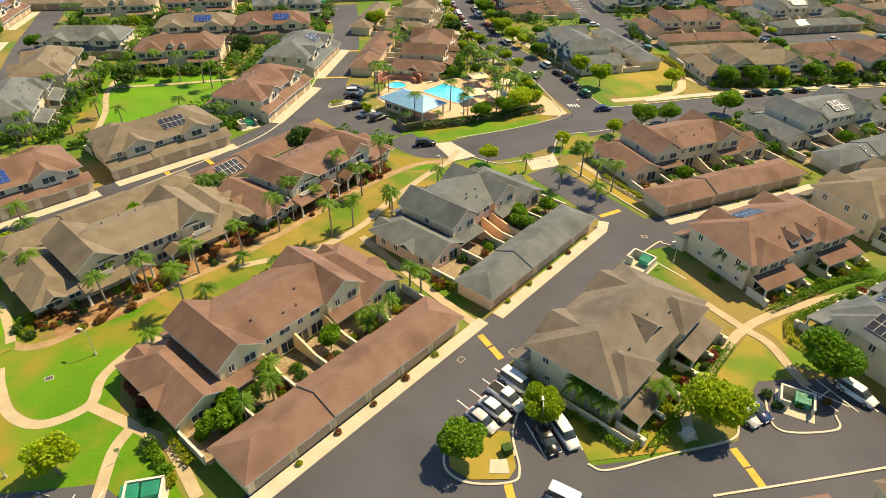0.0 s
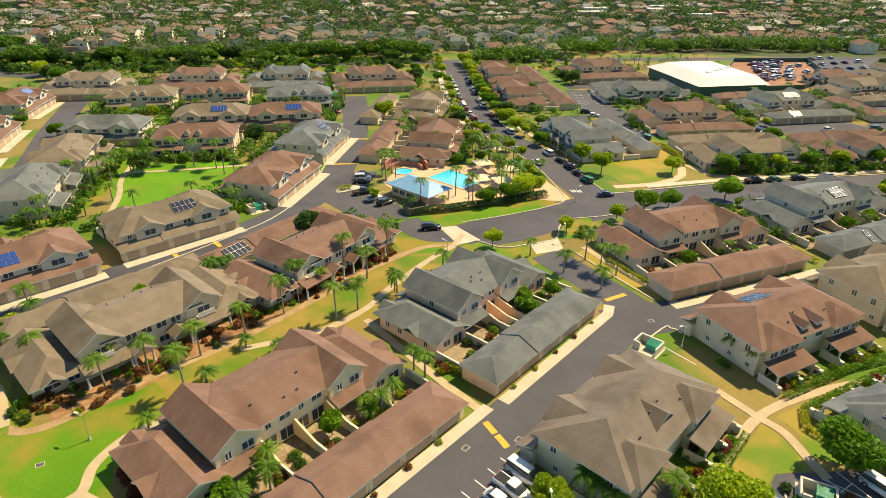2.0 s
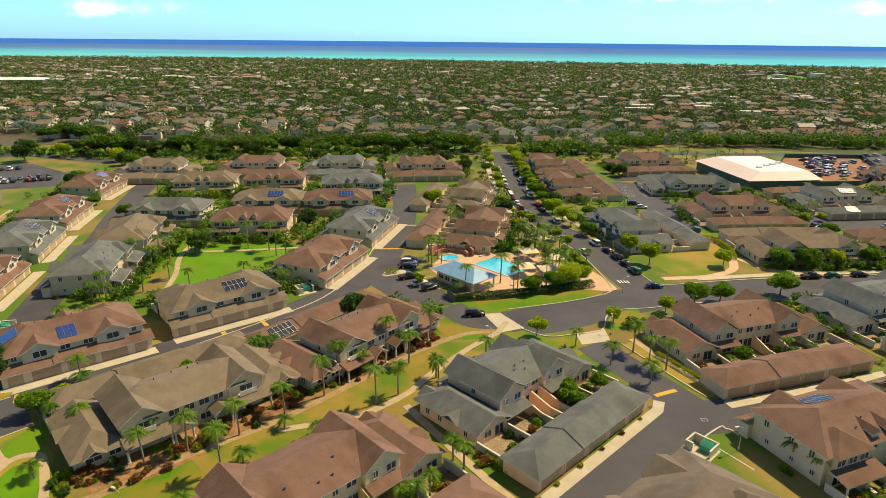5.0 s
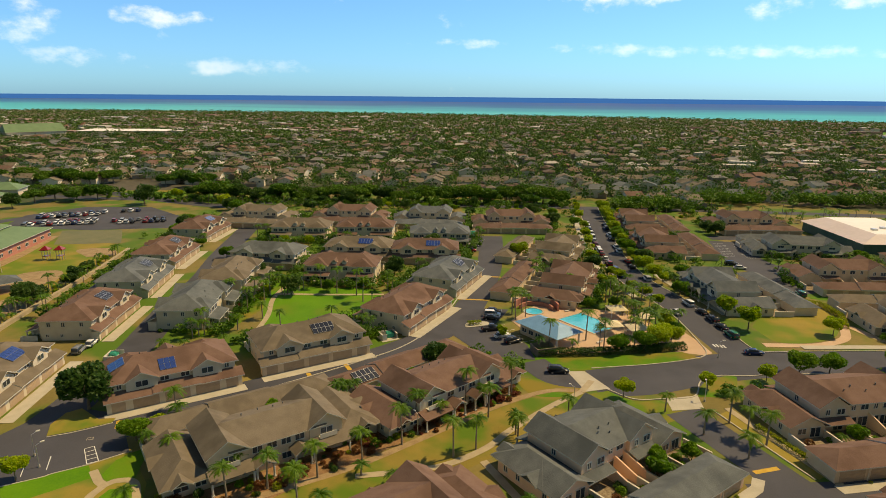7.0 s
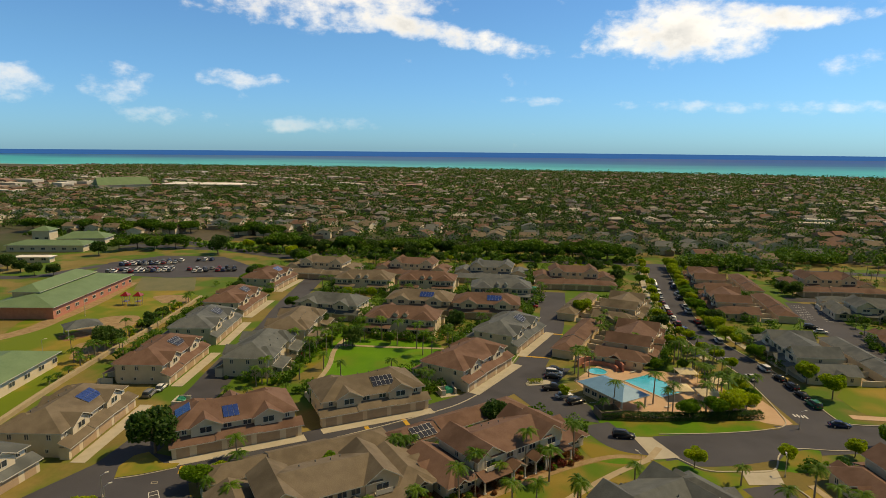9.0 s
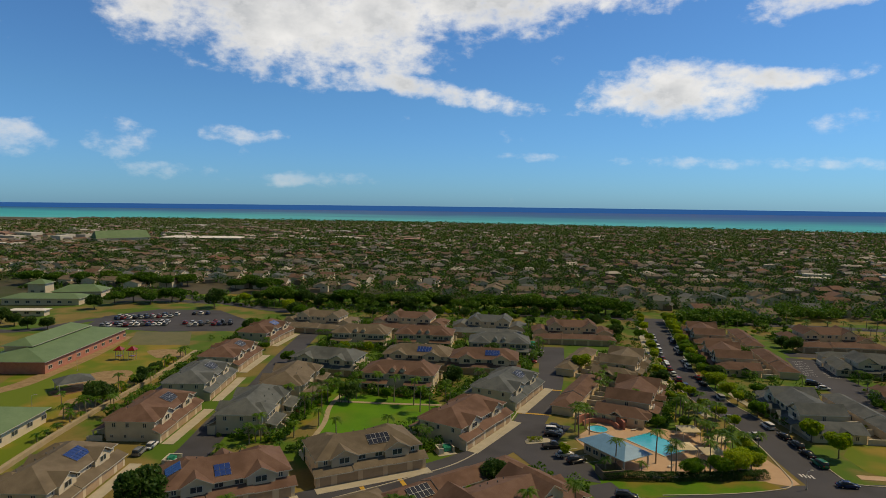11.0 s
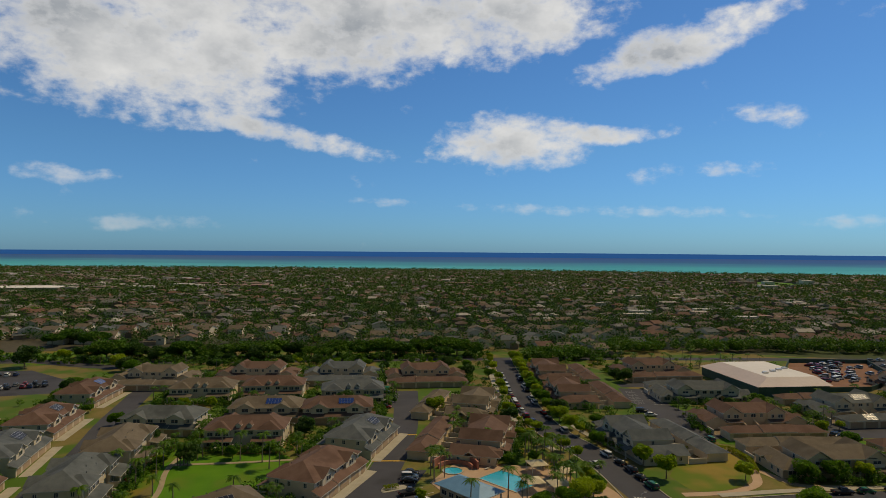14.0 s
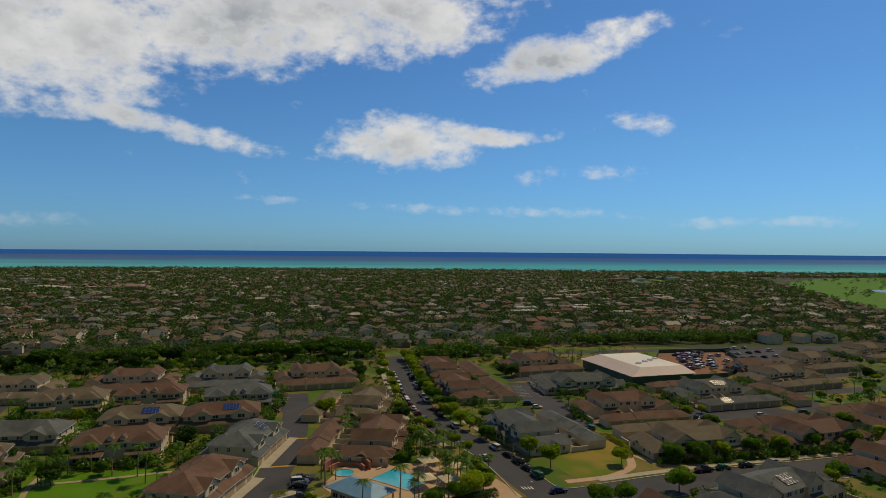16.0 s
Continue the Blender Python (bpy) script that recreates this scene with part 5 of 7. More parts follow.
def hedge(pts, w=0.9, h=1.0, leaf="hedge"):
    """A clipped hedge along a line, made of leaves round a twiggy core."""
    rg = np.random.RandomState(int(abs(pts[0][0]) * 10) % 1000)
    C = []
    for (x0, y0), (x1, y1) in zip(pts, pts[1:]):
        L = math.hypot(x1 - x0, y1 - y0)
        n = int(L * 60 * max(1.0, 1.3 * w * h))
        t = rg.uniform(0, 1, n)
        d = np.array([x1 - x0, y1 - y0]) / L
        o = rg.uniform(-1, 1, n)
        z = rg.uniform(0.05, 1, n)
        top = rg.uniform(0, 1, n) < 0.5
        z[top] = rg.uniform(0.85, 1.08, top.sum())
        o[~top] = np.sign(o[~top]) * rg.uniform(0.8, 1.05, (~top).sum())
        C.append(np.stack([x0 + d[0] * t * L - d[1] * o * w / 2, y0 + d[1] * t * L + d[0] * o * w / 2, z * h], 1))
    me = from_arrays("hedge", *leaf_quads(rg, np.concatenate(C), 0.17, 0.5), [M[leaf]])
    tagged(new("hedge", me), "clipped %s hedge beside the wall" % ("yellow-green" if leaf == "hedge" else "green"), "hedge", "hedges")


# near trees
for x, y, k, s in ((2.9, 46.4, "round", 0.82), (13.0, 52.2, "bushy", 0.62), (34.4, 51.5, "bushy", 0.98), (53.0, 59.5, "round", 1.25), (-43.3, 43.6, "street", 1.0),
                   (-30.9, 127.5, "dark", 0.85), (10.6, 123.4, "street", 0.85), (28.5, 131.9, "street", 0.75), (42.0, 139.4, "street", 0.85), (41.6, 182.0, "street", 1.2), (45.6, 172.8, "street", 1.25),
                   (66.7, 173.6, "street", 1.05), (74.2, 153.2, "round", 1.15), (50.5, 145.5, "round", 0.95), (57.2, 147, "round", 0.95), (20.5, 154.0, "bushy", 0.85), (24.0, 158, "bushy", 0.75), (17, 151.0, "round", 0.8),
                   (10.1, 148.0, "round", 0.75), (82.8, 174.9, "round", 0.95), (90.5, 175.2, "round", 1.05), (99, 177, "street", 1.1), (109.8, 179.4, "round", 1.0), (120, 181, "street", 1.2), (131, 183, "round", 1.0),
                   (146, 185, "round", 1.05), (160, 188, "street", 1.2), (118, 155.5, "street", 0.9), (-93.5, 92.0, "dark", 1.2), (-90, 108, "street", 1.0), (-76.5, 84.5, "round", 0.75),
                   (-74, 88, "street", 0.8), (-24.2, 232.5, "bushy", 0.9), (-109, 183.5, "dark", 0.9), (-19, 149.5, "small", 1.2)):
    tree(x, y, k, s)
# shade trees round the school, its parking and the park
for x, y, k, s in ((-302, 281, "umbrella", 1.0), (-298, 291, "umbrella", 1.15), (-290, 298, "umbrella", 1.0), (-278, 301, "umbrella", 1.15), (-285, 291, "umbrella", 0.9), (-299, 264, "dark", 1.2), (-241, 294, "dark", 1.6), (-306, 216, "dark", 1.2), (-294, 214, "dark", 0.9),
                   (-281, 211, "dark", 0.85), (-272, 214, "dark", 0.9), (-353, 339, "umbrella", 1.2), (-342, 344, "umbrella", 1.3), (-328, 350, "umbrella", 1.2), (-320, 362, "umbrella", 1.2), (-376, 346, "umbrella", 1.3), (-365, 342, "umbrella", 1.1),
                   (-275, 358, "umbrella", 1.0), (-273, 373, "umbrella", 1.1), (-245, 354, "umbrella", 1.3), (-256, 360, "dark", 1.4), (-231, 309, "street", 1.5), (-218, 326, "umbrella", 1.1), (-208, 330, "dark", 1.4), (-196, 322, "dark", 1.3), (-428, 324, "umbrella", 1.3),
                   (-410, 330, "umbrella", 1.2), (-392, 336, "umbrella", 1.2), (-186, 292, "dark", 1.1), (-178, 286, "round", 1.2), (-194, 300, "bushy", 1.0), (-176, 240, "dark", 1.0), (-170, 226, "round", 1.0), (-166, 214, "dark", 0.8), (-181, 250, "round", 1.0)):
    tree(x, y, k, s)
# street trees on both sides of the long street
SX, SY = [p[0] for p in STREET], [p[1] for p in STREET]
for t_ in range(21):
    y = 184 + t_ * 8.2
    xc = float(np.interp(y, SY, SX))
    if y > 200:
        tree(xc + 6.9 + rt.uniform(-0.4, 0.5), y + rt.uniform(-2, 2), rt.choice(("street", "bushy", "round")), rt.uniform(0.7, 1.05))
    tree(xc - 6.9 + rt.uniform(-1, 0.4), y + rt.uniform(-3, 3), rt.choice(("street", "street", "small")), rt.uniform(0.65, 1.0))
for x in range(0, 9):
    tree(118 + x * 15 + rt.uniform(-3, 3), 157 + x * 2.9 + rt.uniform(-1, 1), rt.choice(("street", "round")), rt.uniform(0.7, 1.0))
# palms and bushy trees between the pool club and the street
for x, y, k, sc in ((23.6, 168, "bushy", 0.6), (25.4, 162.5, "round", 0.65)):
    tree(x, y, k, sc)
for i in range(0, 13, 2):
    palm(26.5 - i * 0.9 + rt.uniform(-1.6, 1.0), 163 + i * 2.9 + rt.uniform(-1.2, 1.2), rt.choice((0, 1, 2)), rt.uniform(0.85, 1.05))
# palms
for x, y, k in ((-29.3, 95.1, 1), (-19.4, 93.4, 1), (-16.0, 96.8, 0), (-9.7, 103.5, 2), (-15.7, 108.6, 0), (-28.7, 102.1, 0), (-38.8, 72.9, 1), (-33.1, 84.5, 3), (-36.6, 75.5, 3), (-0.4, 112.8, 2), (-9.1, 102.0, 2),
                (35.2, 111.1, 0), (30.2, 117.9, 0), (32.4, 113.5, 0), (24.6, 112.1, 2), (18.5, 119.5, 2), (-51.2, 73.5, 0), (-46.4, 77.5, 0), (-39.9, 82.2, 0), (-34.6, 88.9, 0), (-2.9, 77.6, 2), (-4.7, 79.3, 2),
                (-30.8, 74.5, 3), (-26.5, 83, 3), (-41.2, 65.5, 3), (-53, 79.5, 2), (-56, 95.5, 3), (-49, 104, 3), (-46.5, 106.2, 2), (-45.2, 107.5, 2), (-44, 108.8, 2), (-21, 112, 1), (-12.5, 119.5, 1), (-17.5, 113.5, 2), (-24.5, 105, 2),
                (27.0, 76.2, 2), (28.2, 53.6, 2), (25.6, 56.0, 2), (47.5, 84.0, 2), (49.5, 80.5, 2), (31, 105.6, 2), (83, 101, 2), (80, 104, 2),
                (-61.5, 83.5, 3), (-66, 80.5, 2), (-76.5, 96, 2), (-72, 90.5, 2), (-65.5, 69, 3), (-97, 135, 0), (-103, 158, 0), (-88, 137.5, 2), (-93, 151, 1), (-91.5, 158, 1), (-94, 166, 1), (-97, 162, 0),
                (-86, 147, 2), (-79, 144, 2), (-66, 149, 2), (-60, 165, 1), (-64, 168, 1), (-68, 173, 1), (-75, 174, 1), (-82, 177.5, 1), (-57, 154, 2), (-55.5, 145, 2), (-53, 149, 2), (-57, 175, 0), (-60, 180, 0), (-91, 181, 0)):
    palm(x, y, k)
for x, y in ((-6.5, 146.5), (2.5, 153.5), (7, 150), (14.5, 152), (18.5, 162), (-14.5, 167), (-17, 164), (-18.5, 168.5), (-16, 171), (15, 167), (16, 170), (18, 165), (13, 178), (11, 181), (9, 184), (20, 159), (8, 186), (10, 190), (-3.5, 190)):
    palm(x, y, rt.choice((0, 1, 1)), 1.0)
for i in range(8):
    palm(rt.uniform(14, 18) - i * 0.4, 164 + i * 2.8, rt.choice((0, 2)), 0.9)
for i in range(0, 14, 3):
    palm(-8 + i * 2.3 + rt.uniform(-0.8, 0.8), 143.5 + i * 0.8 + rt.uniform(-0.8, 0.8), rt.choice((0, 1, 2, 3)), 0.8)
for i in range(34):
    palm(rt.uniform(-18, -9) + (i % 2) * 2, 182 + i * 2.7 + rt.uniform(-1, 1), rt.choice((2, 2, 3)), rt.uniform(0.8, 1.1))
FP = []
for i in range(420):
    FP.append((rt.uniform(-165, -40), rt.uniform(120, 300)))
for i in range(330):
    FP.append((rt.uniform(50, 275), rt.uniform(186, 296)))
for i in range(46):
    FP.append((rt.uniform(-230, -120), rt.uniform(306, 332)))
for i in range(40):
    FP.append((rt.uniform(30, 150), rt.uniform(338, 372)))
FX, FY = np.array([p[0] for p in FP]), np.array([p[1] for p in FP])
FP = [p for p, o_ in zip(FP, free(FX, FY, 0.8)) if o_]
for x, y in FP[::3]:
    palm(x, y, rt.choice((0, 2, 2, 3)), 0.9)
FP = [p for i, p in enumerate(FP) if i % 3]
for k_, name_, mat_, label_ in ((0, "palm_trunks", "palmbark", "slender trunks of palms between the far row houses"), (1, "palm_crowns", "palm", "feathery palm crowns between the far row houses")):
    joined(name_, [(PALMS[(0, 2, 2, 3)[i % 4]][k_], x, y, i * 2.4, 0.8 + 0.05 * ((i * 7) % 5)) for i, (x, y) in enumerate(FP)], M[mat_], label_, "palm trees")
for i in range(26):
    t_ = i / 26
    palm(-147 - 29 * t_ + rt.uniform(-1, 1), 112 + 88 * t_ + rt.uniform(-1.5, 1.5), rt.choice((2, 2, 3)), 0.85)
for i in range(11):
    tree(-156.5 - 1.5 * i + rt.uniform(-1, 1), 139 + 4.8 * i + rt.uniform(-1.5, 1.5), rt.choice(("small", "dark", "small")), rt.uniform(0.6, 1.0))
for x, y, k, s in ((-87, 69.5, "street", 0.8), (-74.2, 85.4, "court", 0.9), (-131.5, 201.7, "round", 0.8), (-70.8, 86.6, "small", 1.1)):
    tree(x, y, k, s)
# court gardens behind the garages: palms and small trees
for gx, gy, ga, spots in ((-8.5, 54.4, 49, ((-16.5, 11.2, "court"), (-14.6, 10.2, "court"), (-13.0, 12.2, "court"), (-13.6, 11.8, "palm"), (-9.5, 11.6, "palm"), (-8.0, 10.0, "palm"), (-6.5, 12.6, "palm"), (-12.5, 9.4, "palm"), (3.2, 11.8, "court"), (8.6, 10.5, "palm"), (9.6, 12.6, "palm"), (10.8, 9.8, "palm"), (13.5, 10.2, "palm"))),
                          (18.5, 84.5, 49.2, ((7.0, 11.0, "court"), (5.6, 9.6, "court"), (8.4, 12.0, "court"), (5.2, 10.0, "palm"), (8.0, 9.4, "palm"), (13.0, 10.4, "palm"), (15.0, 9.6, "court"))),
                          (59.9, 107.8, 23, ((-7.5, 11.0, "palm"), (-5.0, 10.6, "court"), (7.0, 11.4, "palm"), (8.2, 10.0, "palm"), (13.0, 10.0, "palm"))),
                          (102.4, 125.9, 24, ((-3, 11, "court"), (0.5, 11, "palm"), (3, 10, "palm"), (6, 11, "court"))),
                          (-67.5, 102.3, 227.5, ((-10, 12.4, "palm"), (-4, 12.4, "court"), (4, 12.4, "palm"), (16.5, 11.6, "palm"), (18, 10, "palm"))),
                          (-43.8, 126.5, 235, ((0, 12.2, "court"), (9, 12.2, "palm")))):
    gm = pose(gx, gy, 0, 0, 0, ga)
    for u, v, k in spots:
        p_ = gm @ Vector((u, v, 0))
        if k == "palm":
            palm(p_.x, p_.y, rt.choice((2, 3)), 0.85)
        else:
            tree(p_.x, p_.y, k, 1.0)
    for i in range(34 if gy < 90 else 14):
        p_ = gm @ Vector((rt.uniform(-18, 18), rt.uniform(8.4, 12.5), 0))
        shrub(p_.x, p_.y, rt.choice((0, 0, 1, 2, 4)), 1.0)
    for i in range(5):
        p_ = gm @ Vector(((i - 2) * 6.0, -0.3, 0))
        if gx < 70 and gy < 115 and ga < 100:
            shrub(p_.x, p_.y, rt.choice((1, 2, 1)), 0.6)
# planting along the porches of the row houses
for hx, hy, ha in ((18.7, 70.6, -132.8), (53.3, 97.8, -153.2), (73.8, 58.2, 27.6), (-114.7, 143.4, -73.6), (-120, 170.8, -74.7), (-81.8, 201.2, 189.7)):
    gm = pose(hx, hy, 0, 0, 0, ha)
    q0, q1 = gm @ Vector((-12.5, 20.9, 0)), gm @ Vector((12.5, 20.9, 0))
    hedge([(q0.x, q0.y), (q1.x, q1.y)], 1.0, 0.8, "leaf")
    for i in range(11):
        p_ = gm @ Vector((rt.uniform(-12, 12), rt.uniform(18.9, 20.3), 0))
        shrub(p_.x, p_.y, rt.choice((0, 4, 2, 1, 3, 0)), 1.0)
    for i in range(5):
        p_ = gm @ Vector((rt.choice((-14.2, 14.2)) + rt.uniform(-0.6, 0.6), rt.uniform(4, 17), 0))
        shrub(p_.x, p_.y, rt.choice((0, 4, 0)), 0.9)
# shrubs in the beds
for pts, n in (([(-58.5, 68.5), (-50.5, 73.6), (-43.5, 82.8), (-36.5, 92), (-32, 98)], 110), ([(-29, 100.5), (-21.5, 109.5), (-12.5, 121)], 80)):
    L_ = smooth(pts, 10)
    for i in range(n):
        p_ = L_[rt.randrange(len(L_))]
        shrub(p_.x + rt.uniform(-2.8, 2.8), p_.y + rt.uniform(-2.4, 2.4), rt.choice((2, 2, 2, 2, 2, 0, 1, 4, 3)), rt.uniform(0.5, 1.05))
for x, y, k in ((-61.5, 71, 1), (-60.8, 69.4, 1), (-60, 67.6, 1), (-61.8, 67.6, 4), (-62, 69.4, 0), (-59, 66.4, 4), (-41.5, 58.6, 1), (-40.6, 56.8, 3), (-39.6, 55.8, 3), (-38.4, 54.6, 3), (-37.6, 53.4, 3), (-42.3, 60.4, 0), (-37, 52, 4), (-36, 51, 4),
                (-7, 99.5, 1), (-6, 97.5, 1), (-5, 96, 0), (30.5, 55.5, 3), (34, 63, 3), (35.3, 65, 3), (33, 61.5, 4), (36.5, 67, 0), (31.5, 57, 0), (38.5, 70.5, 0), (29.6, 53.5, 1), (32.3, 58.8, 1), (37.8, 69, 1), (36, 74, 0), (34.5, 76, 0), (33, 78, 0), (35.5, 77, 4),
                (47, 54.5, 4), (44, 54.2, 4), (43.4, 56.2, 4), (50.8, 55.0, 2), (86, 119.5, 1), (-55, 137, 4), (-52, 141, 2)):
    shrub(x, y, k, 1.0)
hedge([(-9, 141), (2, 144), (14, 148.5), (27, 154.4)], 2.2, 1.5, "leafd")
hedge([(-33.0, 49.0), (-28.5, 44.8)], 1.0, 1.0)
hedge([(0.2, 80.3), (6.4, 75.2)], 0.9, 1.2)
hedge([(34.8, 117.0), (43.2, 103.6)], 0.9, 1.0)
hedge([(33.6, 60.2), (36.6, 63.6), (39.6, 67.0)], 0.9, 0.9)
hedge([(57.5, 77.6), (64, 80.2), (74, 83.6)], 1.2, 0.8, "leaf")
hedge([(54.5, 71.4), (60, 73.6), (66, 75.4)], 1.2, 0.8, "leaf")
hedge([(53, 70.8), (51.6, 67.2), (53.6, 64.2)], 1.0, 0.8)
hedge([(75.6, 126.0), (80.0, 117.6)], 0.9, 1.0)
hedge([(50, 190), (56.5, 197.5), (65, 201.5), (72, 199.5), (74, 190), (72, 180)], 1.5, 1.2)
hedge([(-44.5, 112.5), (-38.5, 107.5)], 1.0, 1.0, "leaf")
joined("dry_shrubs", DRY, M["rust"], "rust-brown dry shrubs crowding the mulch beds", "shrubs")


# white fence on the corner lawn, with planting before and behind it
fn = empty("white_fence", pose(16.2, 54.4, 0, 0, 0, -43), "low white garden fence with posts beside the lawn", "fence")
for i in range(5):
    bm = bmesh.new()
    box(bm, i * 1.96 + 0.08, i * 1.96 + 1.88, -0.04, 0.04, 0.08, 1.35)
    box(bm, i * 1.96 + 0.08, i * 1.96 + 1.88, -0.07, 0.07, 1.3, 1.38)
    part("panel", bm, M["gwall"], fn)
for i in range(6):
    bm = bmesh.new()
    box(bm, i * 1.96 - 0.09, i * 1.96 + 0.09, -0.09, 0.09, 0, 1.5)
    part("post", bm, M["gwall"], fn)
for x, y, k in ((17.6, 54.3, 2), (20.4, 51.7, 2), (18.8, 53.2, 2)):
    palm(x, y, k, 0.95)
hedge([(16.6, 52.9), (22.6, 47.3)], 0.8, 0.8, "leaf")
hedge([(23.2, 47.2), (25.6, 49.6)], 0.8, 0.9)
hedge([(26.8, 50.8), (30.2, 55.2)], 0.9, 0.9)
for x, y, k in ((23.6, 52.6, 0), (25.4, 51.4, 0), (26.6, 53.2, 4), (24.6, 53.6, 0), (28.2, 54.6, 0), (-33.8, 46.5, 0), (-32.6, 45.2, 0), (-31.2, 43.8, 0), (-30.2, 42.6, 1), (-34.6, 47.6, 4)):
    shrub(x, y, k, 1.1)
# hedge island in the pool parking
patch("parking_island", [(-30, 156.4), (-29, 154.6), (-26, 156.2), (-23.4, 158.4), (-25, 160.2), (-29, 158.6)], 0.05, M["concrete"], "pale concrete parking island with a hedge", "traffic island", th=0.12, curve=True)
hedge([(-29.2, 156.4), (-25.8, 158.2)], 1.6, 1.1)
# small road signs on posts
for x, y in ((-37.2, 45.6), (11.6, 62.2)):
    sg = empty("road_sign", pose(x, y, 0, 0, 0, 30), "small sign plate on a thin metal post", "sign", "road signs")
    bm = bmesh.new()
    cyl(bm, (0, 0, 0), (0, 0, 2.1), 0.035, 0.035, 8)
    part("post", bm, M["metal"], sg)
    bm = bmesh.new()
    box(bm, -0.28, 0.28, -0.05, -0.036, 1.6, 2.15)
    part("plate", bm, M["metal"], sg)


# ---- cars ----
def loft(bm, stations):
    """A skin through rounded cross-sections: x, half width, bottom, top, narrowing at the top."""
    rings_ = []
    for x, hw_, z0, z1, k in stations:
        q = [(-hw_ * 0.94, z0), (-hw_, z0 + (z1 - z0) * 0.35), (-hw_ * (1 - k * 0.4), z0 + (z1 - z0) * 0.8), (-hw_ * (1 - k), z1), (hw_ * (1 - k), z1), (hw_ * (1 - k * 0.4), z0 + (z1 - z0) * 0.8), (hw_, z0 + (z1 - z0) * 0.35), (hw_ * 0.94, z0)]
        rings_.append([bm.verts.new((x, y, z)) for y, z in q])
    for a, b in zip(rings_, rings_[1:]):
        for i in range(8):
            bm.faces.new((a[i], a[(i + 1) % 8], b[(i + 1) % 8], b[i]))
    bm.faces.new(rings_[0])
    bm.faces.new(rings_[-1][::-1])
    bmesh.ops.recalc_face_normals(bm, faces=bm.faces[:])
    for f in bm.faces:
        f.smooth = len(f.verts) == 4


def car_meshes(L, Wd, body_h, top_h, cab0, cab1, bed=False):
    """Body, glazed cabin and roof of a car that looks towards +x."""
    h2, w2 = L / 2, Wd / 2
    bm = bmesh.new()
    tail = body_h - (0.02 if bed or top_h > 1.6 else 0.06)
    loft(bm, [(-h2, w2 * 0.82, 0.42, tail - 0.16, 0.06), (-h2 + 0.12, w2 * 0.93, 0.30, tail - 0.03, 0.07), (-h2 * 0.7, w2, 0.24, tail + 0.01, 0.09), (cab0, w2, 0.22, body_h, 0.09), (cab1, w2, 0.22, body_h, 0.10),
              (h2 * 0.72, w2 * 0.98, 0.24, body_h - 0.09, 0.12), (h2 - 0.22, w2 * 0.90, 0.28, body_h - 0.22, 0.14), (h2, w2 * 0.72, 0.38, body_h - 0.36, 0.10)])
    if bed:
        box(bm, -h2 + 0.16, cab0 - 0.1, -w2 + 0.24, w2 - 0.24, body_h - 0.03, body_h + 0.012, 1)
    body = bm
    bm = bmesh.new()
    s0, s1 = cab0 + (0.12 if bed or top_h > 1.6 else 0.55), cab1 - 0.72
    loft(bm, [(cab0 - 0.05, w2 * 0.80, body_h - 0.08, body_h + 0.02, 0.05), (s0, w2 * 0.88, body_h - 0.06, top_h - 0.05, 0.20), ((s0 + s1) / 2, w2 * 0.90, body_h - 0.06, top_h, 0.20), (s1, w2 * 0.88, body_h - 0.06, top_h - 0.04, 0.20), (cab1 + 0.08, w2 * 0.82, body_h - 0.08, body_h + 0.02, 0.08)])
    glass = mesh_of(bm, [M["glass"]])
    bm = bmesh.new()
    loft(bm, [(s0 - 0.04, w2 * 0.72, top_h - 0.10, top_h - 0.02, 0.06), (s0 + 0.25, w2 * 0.76, top_h - 0.06, top_h + 0.035, 0.10), ((s0 + s1) / 2, w2 * 0.77, top_h - 0.05, top_h + 0.05, 0.10), (s1 - 0.1, w2 * 0.75, top_h - 0.07, top_h + 0.02, 0.10), (s1 + 0.06, w2 * 0.70, top_h - 0.12, top_h - 0.04, 0.06)])
    return body, glass, bm, (h2, w2, body_h)


CARKIND = {"sedan": (4.7, 1.8, 0.88, 1.42, -1.75, 1.2), "suv": (4.8, 1.9, 1.02, 1.74, -2.25, 1.25), "pickup": (5.6, 1.95, 1.08, 1.82, -0.6, 1.5), "van": (5.2, 1.95, 1.05, 1.95, -2.5, 1.7)}
bm_ = bmesh.new()
cyl(bm_, (0, -0.11, 0), (0, 0.11, 0), 0.33, 0.33, 16)
WHEEL = mesh_of(bm_, [M["tyre"]])
bm_ = bmesh.new()
cyl(bm_, (0, -0.12, 0), (0, 0.12, 0), 0.2, 0.2, 12)
RIM = mesh_of(bm_, [M["metal"]])
bm_ = bmesh.new()
box(bm_, -0.04, 0.04, -0.22, 0.22, -0.08, 0.08)
LAMP_F = mesh_of(bm_, [M["lampw"]])
bm_ = bmesh.new()
box(bm_, -0.04, 0.04, -0.18, 0.18, -0.1, 0.1)
LAMP_R = mesh_of(bm_, [M["lampred"]])
CARS = {}


